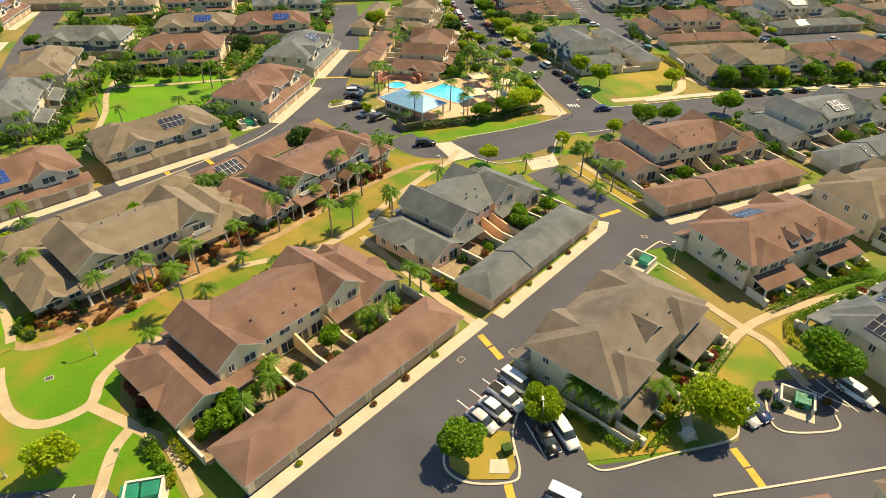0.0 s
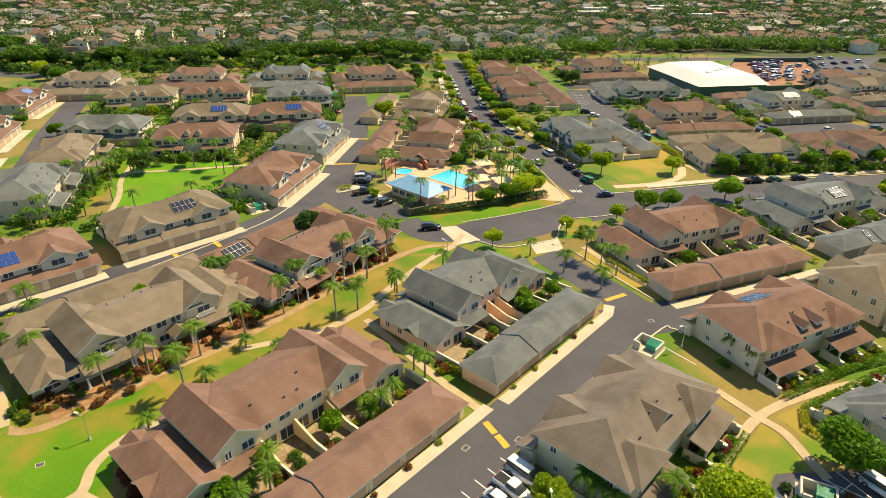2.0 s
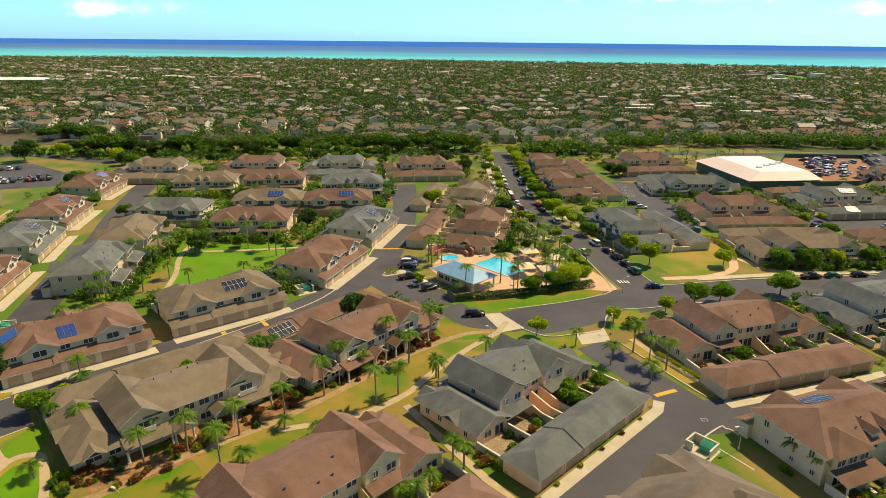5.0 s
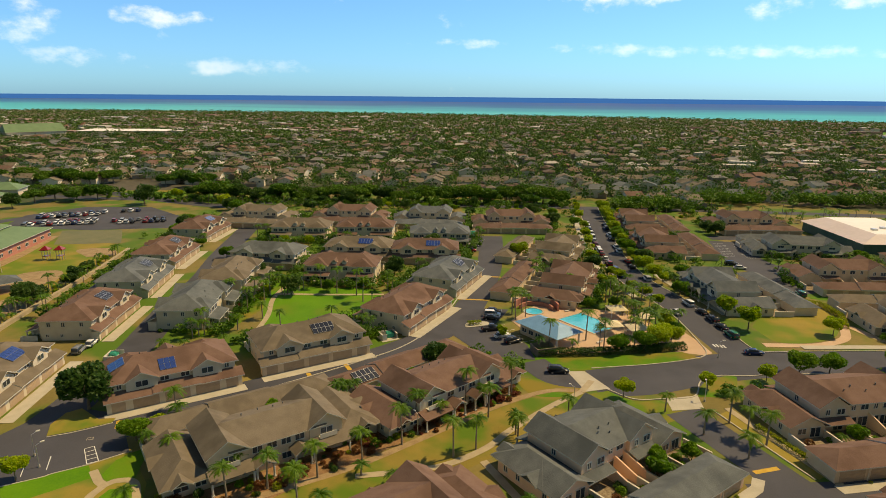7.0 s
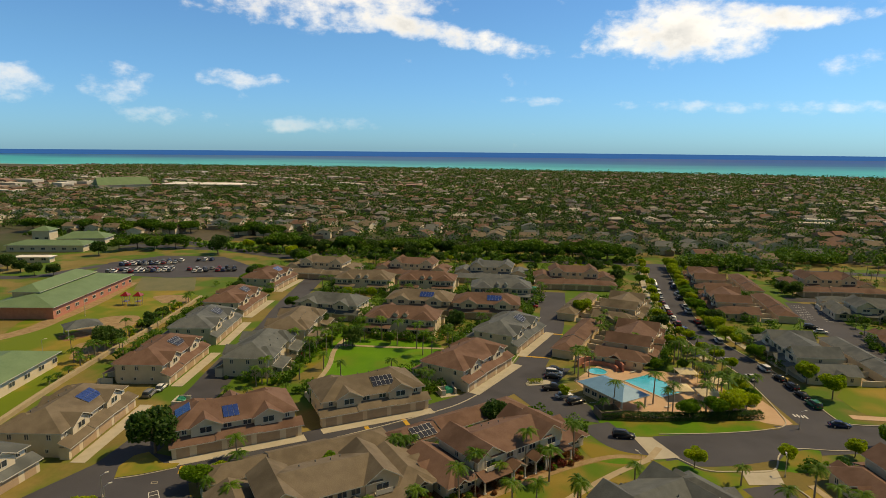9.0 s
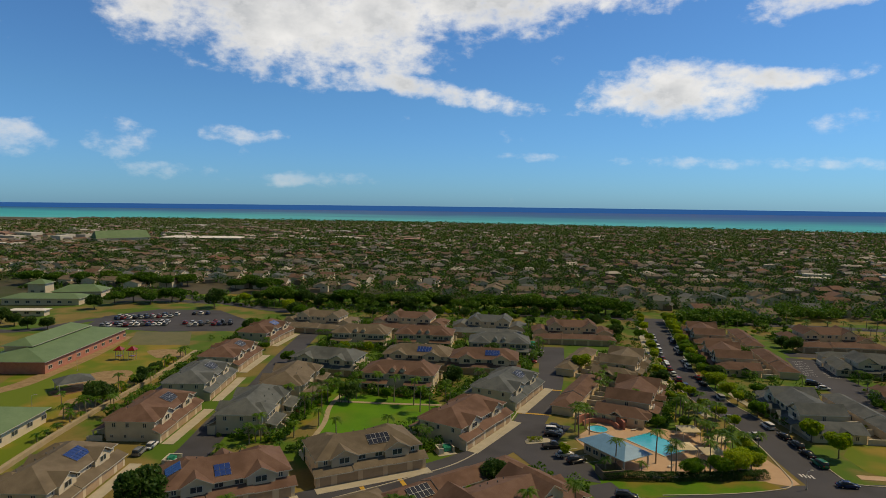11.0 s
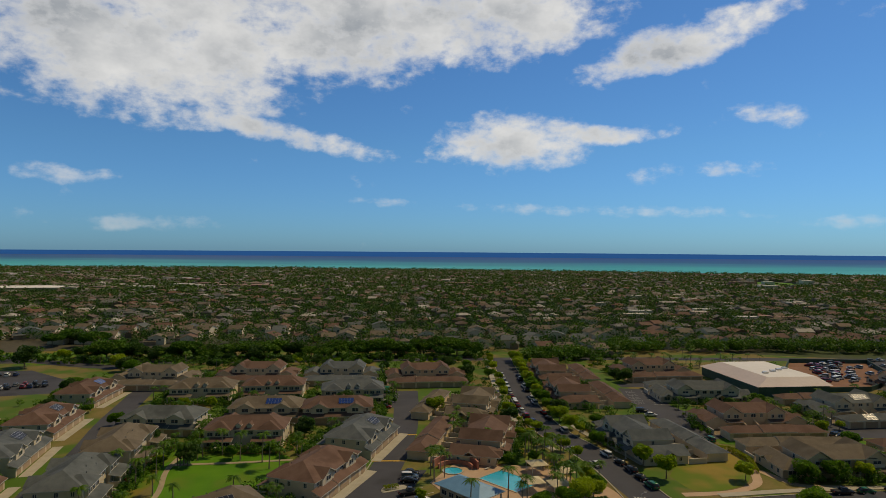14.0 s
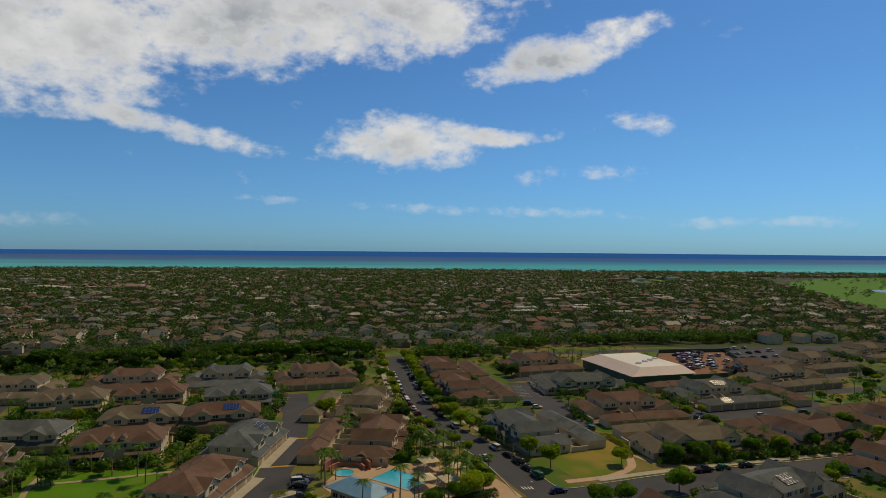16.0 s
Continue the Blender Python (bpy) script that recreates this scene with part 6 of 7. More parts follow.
def car(x, y, ang, colour="white", kind="sedan", full=True):
    if (kind, colour) not in CARS:
        body, glass, roof, dim = car_meshes(*CARKIND[kind], bed=kind == "pickup")
        far_body = body.copy()
        for wx in (-dim[0] * 0.62, dim[0] * 0.62):
            for wy in (-dim[1] + 0.06, dim[1] - 0.06):
                cyl(far_body, (wx, wy - 0.11, 0.33), (wx, wy + 0.11, 0.33), 0.33, 0.33, 10, 1)
        CARS[kind, colour, "far"] = mesh_of(far_body, [M["car_" + colour], M["tyre"]])
        CARS[kind, colour] = (mesh_of(body, [M["car_" + colour], M["tyre"]]), glass, mesh_of(roof, [M["car_" + colour]]), dim)
    bme, gme, rme, (h2, w2, bh) = CARS[kind, colour]
    ob = tagged(new("car", bme if full else CARS[kind, colour, "far"]), "parked %s %s with dark windows on the asphalt" % (colour, kind), "car", "parked cars")
    ob.matrix_basis = pose(x, y, 0.05, 0, 0, ang)
    share("cabin_glass", gme, ob, Matrix())
    share("car_roof", rme, ob, Matrix())
    if full:
        for wx in (-h2 * 0.62, h2 * 0.62):
            for wy in (-w2 + 0.06, w2 - 0.06):
                w_ = share("wheel", WHEEL, ob, pose(wx, wy, 0.33))
                share("rim", RIM, w_, Matrix())
        for sy in (-1, 1):
            share("headlight", LAMP_F, ob, pose(h2 - 0.0, sy * (w2 - 0.35), bh - 0.28))
            share("tail_light", LAMP_R, ob, pose(-h2 + 0.0, sy * (w2 - 0.35), bh - 0.2))


for x, y, a, c, k in ((10.6, 57.6, -45, "white", "van"), (8.9, 55.2, -45, "white", "pickup"), (7.2, 53.2, -45, "white", "sedan"), (5.5, 51.4, -45, "silver", "sedan"), (13.2, 48.6, -68, "black", "sedan"), (15.6, 49.4, -68, "white", "suv"),
                      (14.6, 40.2, -30, "white", "van"), (-47.0, 37.6, 75, "blue", "sedan"), (-44.0, 38.2, 75, "black", "suv"), (55.4, 56.2, -58, "white", "suv"), (38.8, 52.8, -60, "silver", "sedan"), (40.6, 53.6, -60, "blue", "sedan"), (-3.4, 132.4, 12, "black", "suv"),
                      (-18.9, 150.4, 40, "white", "sedan"), (-15.6, 147.4, 40, "black", "suv"), (-22.3, 154.4, 30, "black", "pickup"), (-23.6, 162.6, 10, "black", "sedan"), (-23.8, 165.4, 10, "white", "suv"), (-24.0, 168.4, 10, "black", "sedan"),
                      (43.0, 155.0, 12, "blue", "sedan"), 
                      (88.1, 167.0, 11, "black", "pickup"), (94.6, 168.4, 11, "green", "sedan"), (102.4, 170.0, 11, "black", "sedan"), (112, 172, 11, "silver", "sedan"), (135, 171, 11, "grey", "suv"), (150, 172, 10, "white", "sedan"),
                      (-91.5, 121.0, 40, "white", "pickup"), (-118.5, 158.0, 106, "blue", "suv"), (-44.2, 237.2, 5, "red", "pickup"), (-48, 262, 5, "green", "sedan"), (-91.5, 190.5, 70, "white", "sedan"), (-56.5, 192.5, 20, "white", "sedan"),
                      (57.7, 206.5, 12, "blue", "sedan"), (64, 209.5, 100, "black", "suv"), (69, 209, 100, "green", "suv"), (57, 238, 10, "white", "sedan"), (55, 243, 10, "black", "suv"), (113, 219, 40, "black", "suv"), (118, 215, 40, "black", "sedan"), (139, 222, 20, "white", "sedan"), (158, 224, 10, "green", "suv")):
    car(x, y, a, c, k)
rc = random.Random(21)
for y, side, c, k in ((166, 1, "green", "suv"), (171.8, 1, "black", "sedan"), (177.4, 1, "black", "suv"), (183.2, 1, "black", "sedan"), (190.2, 1, "white", "suv"), (181, -1, "white", "sedan"), (193.6, -1, "silver", "sedan"), (200.4, -1, "grey", "sedan"), (249, -1, "white", "van")):
    car(float(np.interp(y, SY, SX)) + side * 4.1, y, 112 if y < 200 else 102, c, k)
PICK = ("white", "silver", "grey", "black", "white", "blue", "red")
for i in range(13):
    y = 214 + i * 7.5
    xr = float(np.interp(y, SY, SX)) + 5.4
    if i % 3 != 1:
        car(xr - 1.3, y, 104, rc.choice(PICK), rc.choice(("sedan", "suv")), False)
    car(xr - 9.5, y + 2, 104, rc.choice(PICK), rc.choice(("sedan", "suv")), False)
for x0, y0, x1, y1, n_ in ((-254, 229, -229, 243, 12), (-257, 233, -232, 248, 12), (-263, 246, -240, 263, 11), (-266, 251, -243, 267, 10), (-219, 245, -200, 256, 9), (-222, 249, -204, 261, 7), (-236, 272, -224, 279, 5)):
    for i in range(n_):
        t_ = i / (n_ - 1)
        if rc.random() < 0.85:
            car(x0 + (x1 - x0) * t_, y0 + (y1 - y0) * t_, 118 + rc.uniform(-3, 3), rc.choice(PICK), rc.choice(("sedan", "suv")), False)
for i in range(26):
    car(170 + (i % 9) * 8 + rc.uniform(-2, 2), 326 + (i // 9) * 15 + (i % 9) * 3, rc.choice((10, 100)), rc.choice(PICK), rc.choice(("sedan", "suv")), False)
for x, y, a, c in ((-117.7, 119.3, 108, "white"), (-117.3, 115.1, 108, "grey"), (-146.4, 185.8, 108, "silver"), (-126, 142, 108, "black"), (-136, 164, 108, "white"), (-150, 208, 104, "grey")):
    car(x, y, a, c, "suv" if c == "grey" else "sedan", False)


# ---- parking lines ----
def line(x0, y0, x1, y1, w=0.14):
    ribbon("parking_line", [(x0, y0), (x1, y1)], w, 0.066, M["line"], "white parking line", "road marking", curve=False)


for x, y in ((9.8, 58.8), (8.0, 56.9), (6.2, 55.0), (4.5, 53.1)):
    line(x - 2.0, y + 2.0, x + 1.6, y - 1.6)
for x, y in ((11.0, 51.6), (13.3, 52.2), (15.6, 52.8)):
    line(x, y, x + 1.9, y - 5.4)
for i, x in enumerate((49.0, 51.6, 54.2)):
    line(x, 59.2, x + 2.7, 53.6)
line(49.0, 58.0, 53.6, 54.4)
line(50.2, 55.8, 52.6, 57.4)
line(36.6, 87.6, 41.2, 81.6)
for i in range(5):
    line(-24 + i * 3.2, 156 - i * 2.9, -19.5 + i * 3.2, 159.4 - i * 2.9)
for i in range(7):
    line(-46.8, 241.7 + i * 3, -41.8, 242.1 + i * 3)
for i in range(5):
    line(-83.4 + i * 0.98, 79.9 - i * 0.92, -82.4 + i * 1.05, 81.1 - i * 0.92)
line(-83.4, 79.9, -79.5, 76.2)
line(-82.4, 81.1, -78.2, 77.4)
for i in range(3):
    line(-87.2 - i * 2.6, 76.6 - i * 2.5, -84.6 - i * 2.6, 73.0 - i * 2.5)
for i in range(9):
    line(55, 256 + i * 2.8, 59.5, 256.6 + i * 2.8)
    line(62.5, 256 + i * 2.8, 67, 256.6 + i * 2.8)
for i in range(5):
    line(-50 + i * 2.9, 34.5 + i * 0.4, -49 + i * 2.9, 39.8 + i * 0.4)


# ---- pool club ----
patch("pool_deck", [(-18, 163), (-12, 180), (13, 178), (25, 164), (23, 154), (3, 145), (-5, 142.5)], 0.02, M["deck"], "tan paved deck round the pool", "deck", th=0.08)
patch("club_terrace", [(21, 158), (24.5, 151.6), (31, 151.2), (33.2, 153), (31, 160), (27.5, 168), (23, 166)], 0.016, M["deck"], "tan paved corner by the street", "pavement")
pool = empty("swimming_pool", pose(2.8, 166.3, 0.1, 0, 0, -41), "bright turquoise swimming pool in a tan deck", "pool")
bm = bmesh.new()
box(bm, -6.5, 6.5, -4.5, 4.5, -0.05, 0.05)
part("water", bm, M["water"], pool)
for x0, x1, y0, y1 in ((-6.9, 6.9, -4.9, -4.5), (-6.9, 6.9, 4.5, 4.9), (-6.9, -6.5, -4.5, 4.5), (6.5, 6.9, -4.5, 4.5)):
    bm = bmesh.new()
    box(bm, x0, x1, y0, y1, -0.08, 0.12)
    part("coping", bm, M["concrete"], pool)
spa = empty("spa_pool", pose(-12.6, 171.9, 0.1), "small round turquoise spa pool", "pool")
bm = bmesh.new()
cyl(bm, (0, 0, -0.05), (0, 0, 0.1), 2.6, 2.6, 24)
part("water", bm, M["water"], spa)
bm = bmesh.new()
for i in range(24):
    a0, a1 = 2 * math.pi * i / 24, 2 * math.pi * (i + 1) / 24
    q = [(r * math.cos(a), r * math.sin(a)) for r, a in ((2.6, a0), (3.0, a0), (3.0, a1), (2.6, a1))]
    v = [bm.verts.new((*p, 0.2)) for p in q]
    bm.faces.new(v)
    w_ = [bm.verts.new((*p, -0.08)) for p in q[1:3]]
    bm.faces.new((v[1], w_[0], w_[1], v[2]))
part("coping", bm, M["concrete"], spa)
club = empty("pool_pavilion", pose(-7.2, 152.8, 0, 0, 0, -41), "single-storey pool pavilion with blue metal hip roof", "building")
bm = bmesh.new()
box(bm, -6.6, 1.5, -3.6, 3.6, 0, 3.0)
part("wall", bm, M["wall_beige"], club)
bm = bmesh.new()
hip(bm, -7.8, 7.8, -4.7, 4.7, 3.2, 5.2, 4.2)
part("roof", bm, [M["poolroof"], M["trim"]], club)
for x in (3.0, 7.0):
    for y in (-4.0, 4.0):
        share("post", POST, club, Matrix.LocRotScale((x, y, 0), None, (1.4, 1.4, 1.24)))
for x in (-5, -2.5, 0):
    window(club, x, -3.62, 0.8, "s", (1.8, 1.3))
enc = empty("bin_store", pose(-7.6, 143.0, 0, 0, 0, 30), "brown walled store beside the pool parking", "wall")
for x0, x1, y0, y1 in ((-2.6, 2.6, -2.1, -1.9), (-2.6, 2.6, 1.9, 2.1), (-2.6, -2.4, -1.9, 1.9), (2.4, 2.6, -1.9, 1.9)):
    bm = bmesh.new()
    box(bm, x0, x1, y0, y1, 0, 1.9)
    part("wall_panel", bm, M["bark"], enc)
for x, y in ((10.8, 173.7), (17.5, 169.0), (9, 160.5), (15.5, 159.5)):
    cv = empty("shade_canopy", pose(x, y, 0, 0, 0, 20), "square tan canvas shade canopy on a pole", "canopy", "shade canopies")
    bm = bmesh.new()
    hip(bm, -2.6, 2.6, -2.6, 2.6, 2.7, 3.7, 2.59, 0.08)
    part("canvas", bm, [M["canvas"], M["canvas"]], cv)
    for px_ in (-2.3, 2.3):
        for py_ in (-2.3, 2.3):
            bm = bmesh.new()
            cyl(bm, (px_, py_, 0), (px_, py_, 2.7), 0.07, 0.07, 8)
            part("pole", bm, M["metal"], cv)
slide = empty("curved_wall", pose(-12.0, 176.5, 0), "curved terracotta wall behind the spa", "wall")
for rad_, h_ in ((6.2, 2.2), (4.6, 1.3)):
    bm = bmesh.new()
    for i in range(18):
        a0, a1 = radians(10 + i * 9), radians(10 + (i + 1) * 9)
        q = [(r * math.cos(a), r * math.sin(a) - 3.5) for r, a in ((rad_, a0), (rad_ + 0.5, a0), (rad_ + 0.5, a1), (rad_, a1))]
        lo = [bm.verts.new((*p, 0)) for p in q]
        hi_ = [bm.verts.new((*p, h_)) for p in q]
        bm.faces.new(hi_)
        for k in range(4):
            bm.faces.new((lo[k], lo[(k + 1) % 4], hi_[(k + 1) % 4], hi_[k]))
    part("wall_arc", bm, M["wallpink"], slide)
for x, y in ((6, 152.5), (9, 154), (11.5, 157.5), (14, 163.5), (12, 167), (-3, 174.5), (2, 173.5)):
    lg = empty("sun_lounger", pose(x, y, 0.1, 0, 0, 40), "white slatted poolside sun lounger", "lounger", "sun loungers")
    bm = bmesh.new()
    box(bm, -0.9, 0.4, -0.3, 0.3, 0.28, 0.36)
    part("seat", bm, M["trim"], lg)
    bm = bmesh.new()
    v = [bm.verts.new(p) for p in ((0.4, -0.3, 0.3), (0.4, 0.3, 0.3), (0.95, 0.3, 0.7), (0.95, -0.3, 0.7))]
    f = bm.faces.new(v)
    bmesh.ops.solidify(bm, geom=[f], thickness=0.06)
    part("backrest", bm, M["trim"], lg)
    for px_, py_ in ((-0.8, -0.25), (-0.8, 0.25), (0.35, -0.25), (0.35, 0.25)):
        bm = bmesh.new()
        box(bm, px_ - 0.03, px_ + 0.03, py_ - 0.03, py_ + 0.03, -0.02, 0.28)
        part("leg", bm, M["trim"], lg)


# ---- bin stores, lamps, boxes ----
def bin_store(x, y, ang, dumpsters=1):
    e = empty("dumpster_enclosure", pose(x, y, 0, 0, 0, ang) @ Matrix.Diagonal((0.85, 0.85, 0.85, 1)), "low pale block enclosure open at the front", "enclosure", "dumpster enclosures")
    for x0, x1, y0, y1 in ((-2.4, 2.4, 1.6, 1.8), (-2.4, -2.2, -1.8, 1.6), (2.2, 2.4, -1.8, 1.6), (-2.2, -1.0, -1.8, -1.6)):
        bm = bmesh.new()
        box(bm, x0, x1, y0, y1, 0, 1.7)
        box(bm, x0 - 0.06, x1 + 0.06, y0 - 0.06, y1 + 0.06, 1.7, 1.8)
        part("wall_panel", bm, M["gwall"], e)
    bm = bmesh.new()
    box(bm, -2.8, 2.8, -2.8, 2.2, 0, 0.07)
    part("pad", bm, M["concrete"], e)
    for i in range(dumpsters):
        d = empty("dumpster", pose(x, y, 0.08, 0, 0, ang) @ pose(0.7 - i * 2.2, 0.3, 0), "teal green plastic-lidded dumpster", "dumpster", "dumpsters")
        bm = bmesh.new()
        box(bm, -0.9, 0.9, -0.75, 0.75, 0.12, 1.05)
        part("bin", bm, M["teal"], d)
        bm = bmesh.new()
        v = [bm.verts.new(p) for p in ((-0.95, -0.8, 1.06), (0.95, -0.8, 1.06), (0.95, 0.8, 1.4), (-0.95, 0.8, 1.4))]
        f = bm.faces.new(v)
        bmesh.ops.solidify(bm, geom=[f], thickness=0.08)
        part("lid", bm, M["teal"], d)
        for px_ in (-0.7, 0.7):
            for py_ in (-0.55, 0.55):
                bm = bmesh.new()
                box(bm, px_ - 0.08, px_ + 0.08, py_ - 0.08, py_ + 0.08, 0, 0.14)
                part("castor", bm, M["tyre"], d)


bin_store(46.6, 54.8, -27)
bin_store(34.6, 86.0, -42)
bin_store(-32.3, 40.6, 12, 2)
bin_store(-47.6, 142.5, 40)
bin_store(-106.0, 113.5, 108)
bin_store(-49.5, 268, 8)


def lamp_post(x, y, ang, h=4.2):
    e = empty("street_lamp", pose(x, y, 0, 0, 0, ang), "slim pale metal street lamp with curved arm", "street lamp", "street lamps")
    bm = bmesh.new()
    cyl(bm, (0, 0, 0), (0, 0, h), 0.08, 0.05, 8)
    cyl(bm, (0, 0, h - 0.05), (0.9, 0, h + 0.25), 0.04, 0.035, 6)
    part("pole", bm, M["metal"], e)
    bm = bmesh.new()
    cyl(bm, (0, 0, 0), (0, 0, 0.5), 0.22, 0.16, 8)
    part("base", bm, M["concrete"], e)
    bm = bmesh.new()
    box(bm, 0.7, 1.35, -0.14, 0.14, h + 0.2, h + 0.34)
    part("lamp_head", bm, M["trim"], e)


for x, y, a in ((-48.2, 63.0, 160), (-49.3, 43.2, 170), (40.5, 86.5, 200), (53.6, 60.2, 120), (-27.5, 99.2, 140), (0.5, 117.5, 150), (-160.7, 120.8, 30), (-196, 165, 30), (-90, 76, 60), (-86.5, 73.5, 60), (34, 150.5, 20), (27, 126, 90), (12.8, 50.5, 90)):
    lamp_post(x, y, a, 8.0 if x < -150 else 4.2)
for x, y, l in ((8.3, 47.0, "green"), (30.8, 49.6, "white")):
    e = empty("utility_box", pose(x, y, 0.04, 0, 0, 20), "small %s metal utility cabinet on a concrete pad" % l, "utility box", "utility boxes")
    bm = bmesh.new()
    box(bm, -0.55, 0.55, -0.5, 0.5, 0.08, 1.05)
    box(bm, -0.6, 0.6, -0.55, 0.55, 1.05, 1.12)
    part("cabinet", bm, M["leafd"] if l == "green" else M["trim"], e)
    bm = bmesh.new()
    box(bm, -0.9, 0.9, -0.8, 0.8, -0.04, 0.08)
    part("pad", bm, M["concrete"], e)
patch("planter_island", [(1.2, 47.6), (1.5, 44.8), (3.8, 43.2), (8.2, 43.3), (9.2, 44.8), (8.9, 50), (5.0, 50.5)], 0.05, M["drylawn"], "dry grass island inside the kerb", "traffic island", th=0.08)
patch("transformer_pad", [(6.0, 44.0), (8.4, 44.0), (8.2, 46.0), (6.2, 45.9)], 0.13, M["concrete"], "square concrete pad on the island", "pad", th=0.06)
for x, y, a in ((10.6, 64.2, 49), (37.6, 94.4, 10), (-52.3, 58.4, 30), (3.2, 62.5, 49), (-85, 83, 30)):
    bm = bmesh.new()
    box(bm, -0.55, 0.55, -0.42, 0.42, 0.0, 0.012, 0)
    box(bm, -0.46, 0.46, -0.33, 0.33, 0.0, 0.018, 1)
    mh = tagged(link("manhole_cover", bm, [M["concrete"], M["asphalt"]]), "square pale-framed utility cover in the ground", "manhole cover", "manhole covers")
    mh.matrix_basis = pose(x, y, 0.05, 0, 0, a)

# ---- school, field and large buildings ----
def hall(name, x, y, ang, l, w, he, hr, roof, wall, label, inset=None, cat="building"):
    e = empty(name, pose(x, y, 0, 0, 0, ang), label, cat)
    bm = bmesh.new()
    box(bm, -l / 2 + 1, l / 2 - 1, -w / 2 + 1, w / 2 - 1, 0, he - 0.2)
    part("wall", bm, wall, e)
    bm = bmesh.new()
    hip(bm, -l / 2, l / 2, -w / 2, w / 2, he, hr, inset if inset is not None else w * 0.45)
    part("roof", bm, [roof, M["trim"]], e)
    for i in range(int(l / 6)):
        window(e, -l / 2 + 4 + i * 6, -w / 2 + 0.98, 1.2, "s", (2.4, 1.4))
    return e


hall("school_building", -224, 181, 110, 60, 26, 4.6, 7.4, M["greenroof"], M["wallpink"], "long school building with green metal roof", 10)
hall("school_wing", -228, 180, 110, 40, 12, 7.8, 10.0, M["greenroof"], M["wall_beige"], "raised green metal roof over the school hall", 5)
hall("school_building", -161, 107, 110, 30, 18, 4, 6.5, M["greenroof"], M["wall_white"], "low school building with green metal roof", 7)
hall("school_building", -342, 270, 22, 46, 18, 4, 6.2, M["greenroof"], M["wall_white"], "low school building with green metal hip roof", 8)
hall("school_building", -345, 296, 28, 30, 18, 4.5, 8, M["greenroof"], M["wall_white"], "school building with green metal hip roof", 8)
hall("school_tower", -382, 297, 22, 13, 12, 7, 9.6, M["greenroof"], M["wall_white"], "square school tower with green metal roof", 5.8)
gz = empty("picnic_shelter", pose(-178, 148.5, 0, 0, 0, 60), "open picnic shelter with dark hip roof on posts", "shelter")
bm = bmesh.new()
hip(bm, -5.5, 5.5, -4.5, 4.5, 3.2, 5.0, 4)
part("roof", bm, [M["roof_slate"], M["trim"]], gz)
for x in (-4.8, 4.8):
    for y in (-3.8, 3.8):
        share("post", POST, gz, Matrix.LocRotScale((x, y, 0), None, (1, 1, 1.25)))
patch("shelter_floor", [(-183, 143), (-176, 140), (-172, 151), (-180, 155)], 0.03, M["mulch"], "bare shaded ground under the shelter", "floor")
hall("portable_classroom", -314, 237, 22, 20, 7, 3.2, 3.9, M["whiteroof"], M["wall_white"], "long white portable classroom building", 3)
hall("church", -705, 670, 62, 70, 30, 10, 20, M["greenroof"], M["wall_white"], "large church with pale green roof", 2)
hall("large_hall", -640, 760, 20, 120, 40, 8, 10, M["whiteroof"], M["wall_white"], "long low pale building", 20)
st = empty("store_building", pose(122, 300, 0, 0, 0, 11.5), "large low building with pale flat-topped roof", "building")
bm = bmesh.new()
box(bm, -16.4, 16.4, -23, 23, 0, 4.4)
part("wall", bm, M["teal_dark"], st)
bm = bmesh.new()
lo = [bm.verts.new((x, y, 4.5)) for x, y in ((-17.4, -24), (17.4, -24), (17.4, 24), (-17.4, 24))]
hi_ = [bm.verts.new((x, y, 7.0)) for x, y in ((-7.5, -16), (15.5, -16), (15.5, 21), (-7.5, 21))]
bm.faces.new(lo[::-1])
bm.faces.new(hi_).material_index = 1
for k_ in range(4):
    bm.faces.new((lo[k_], lo[(k_ + 1) % 4], hi_[(k_ + 1) % 4], hi_[k_]))
part("roof", bm, [M["pinkroof"], M["whiteroof"]], st)
for x in (-4, 2, 7, 12):
    bm = bmesh.new()
    box(bm, x, x + 2, -6 + x * 0.6, -4 + x * 0.6, 7.0, 7.7)
    part("rooftop_unit", bm, M["metal"], st)
yw = empty("yard_wall", pose(0, 0, 0), "dark green wall round the red soil yard", "wall")
for (x0_, y0_), (x1_, y1_) in zip([(141, 287), (166, 292), (191, 316), (205, 365), (162, 362)], [(166, 292), (191, 316), (205, 365), (162, 362), (147, 333)]):
    l_ = math.hypot(x1_ - x0_, y1_ - y0_)
    bm = bmesh.new()
    box(bm, 0, l_, -0.12, 0.12, 0, 2.2)
    ob = part("wall_panel", bm, M["teal_dark"], yw)
    ob.matrix_basis = pose(x0_, y0_, 0, 0, 0, math.degrees(math.atan2(y1_ - y0_, x1_ - x0_)))
ry = random.Random(21)
for i in range(34):
    u_, v_ = ry.uniform(0.1, 0.9), ry.uniform(0.1, 0.9)
    car(148 + u_ * 26 + v_ * 18, 298 + v_ * 58 + u_ * 10, ry.uniform(0, 180), ry.choice(("white", "white", "silver", "red", "grey")), ry.choice(("van", "pickup", "suv")), False)
ps = empty("playground_tower", pose(-193, 184, 0, 0, 0, 20), "playground towers with red roofs", "playground")
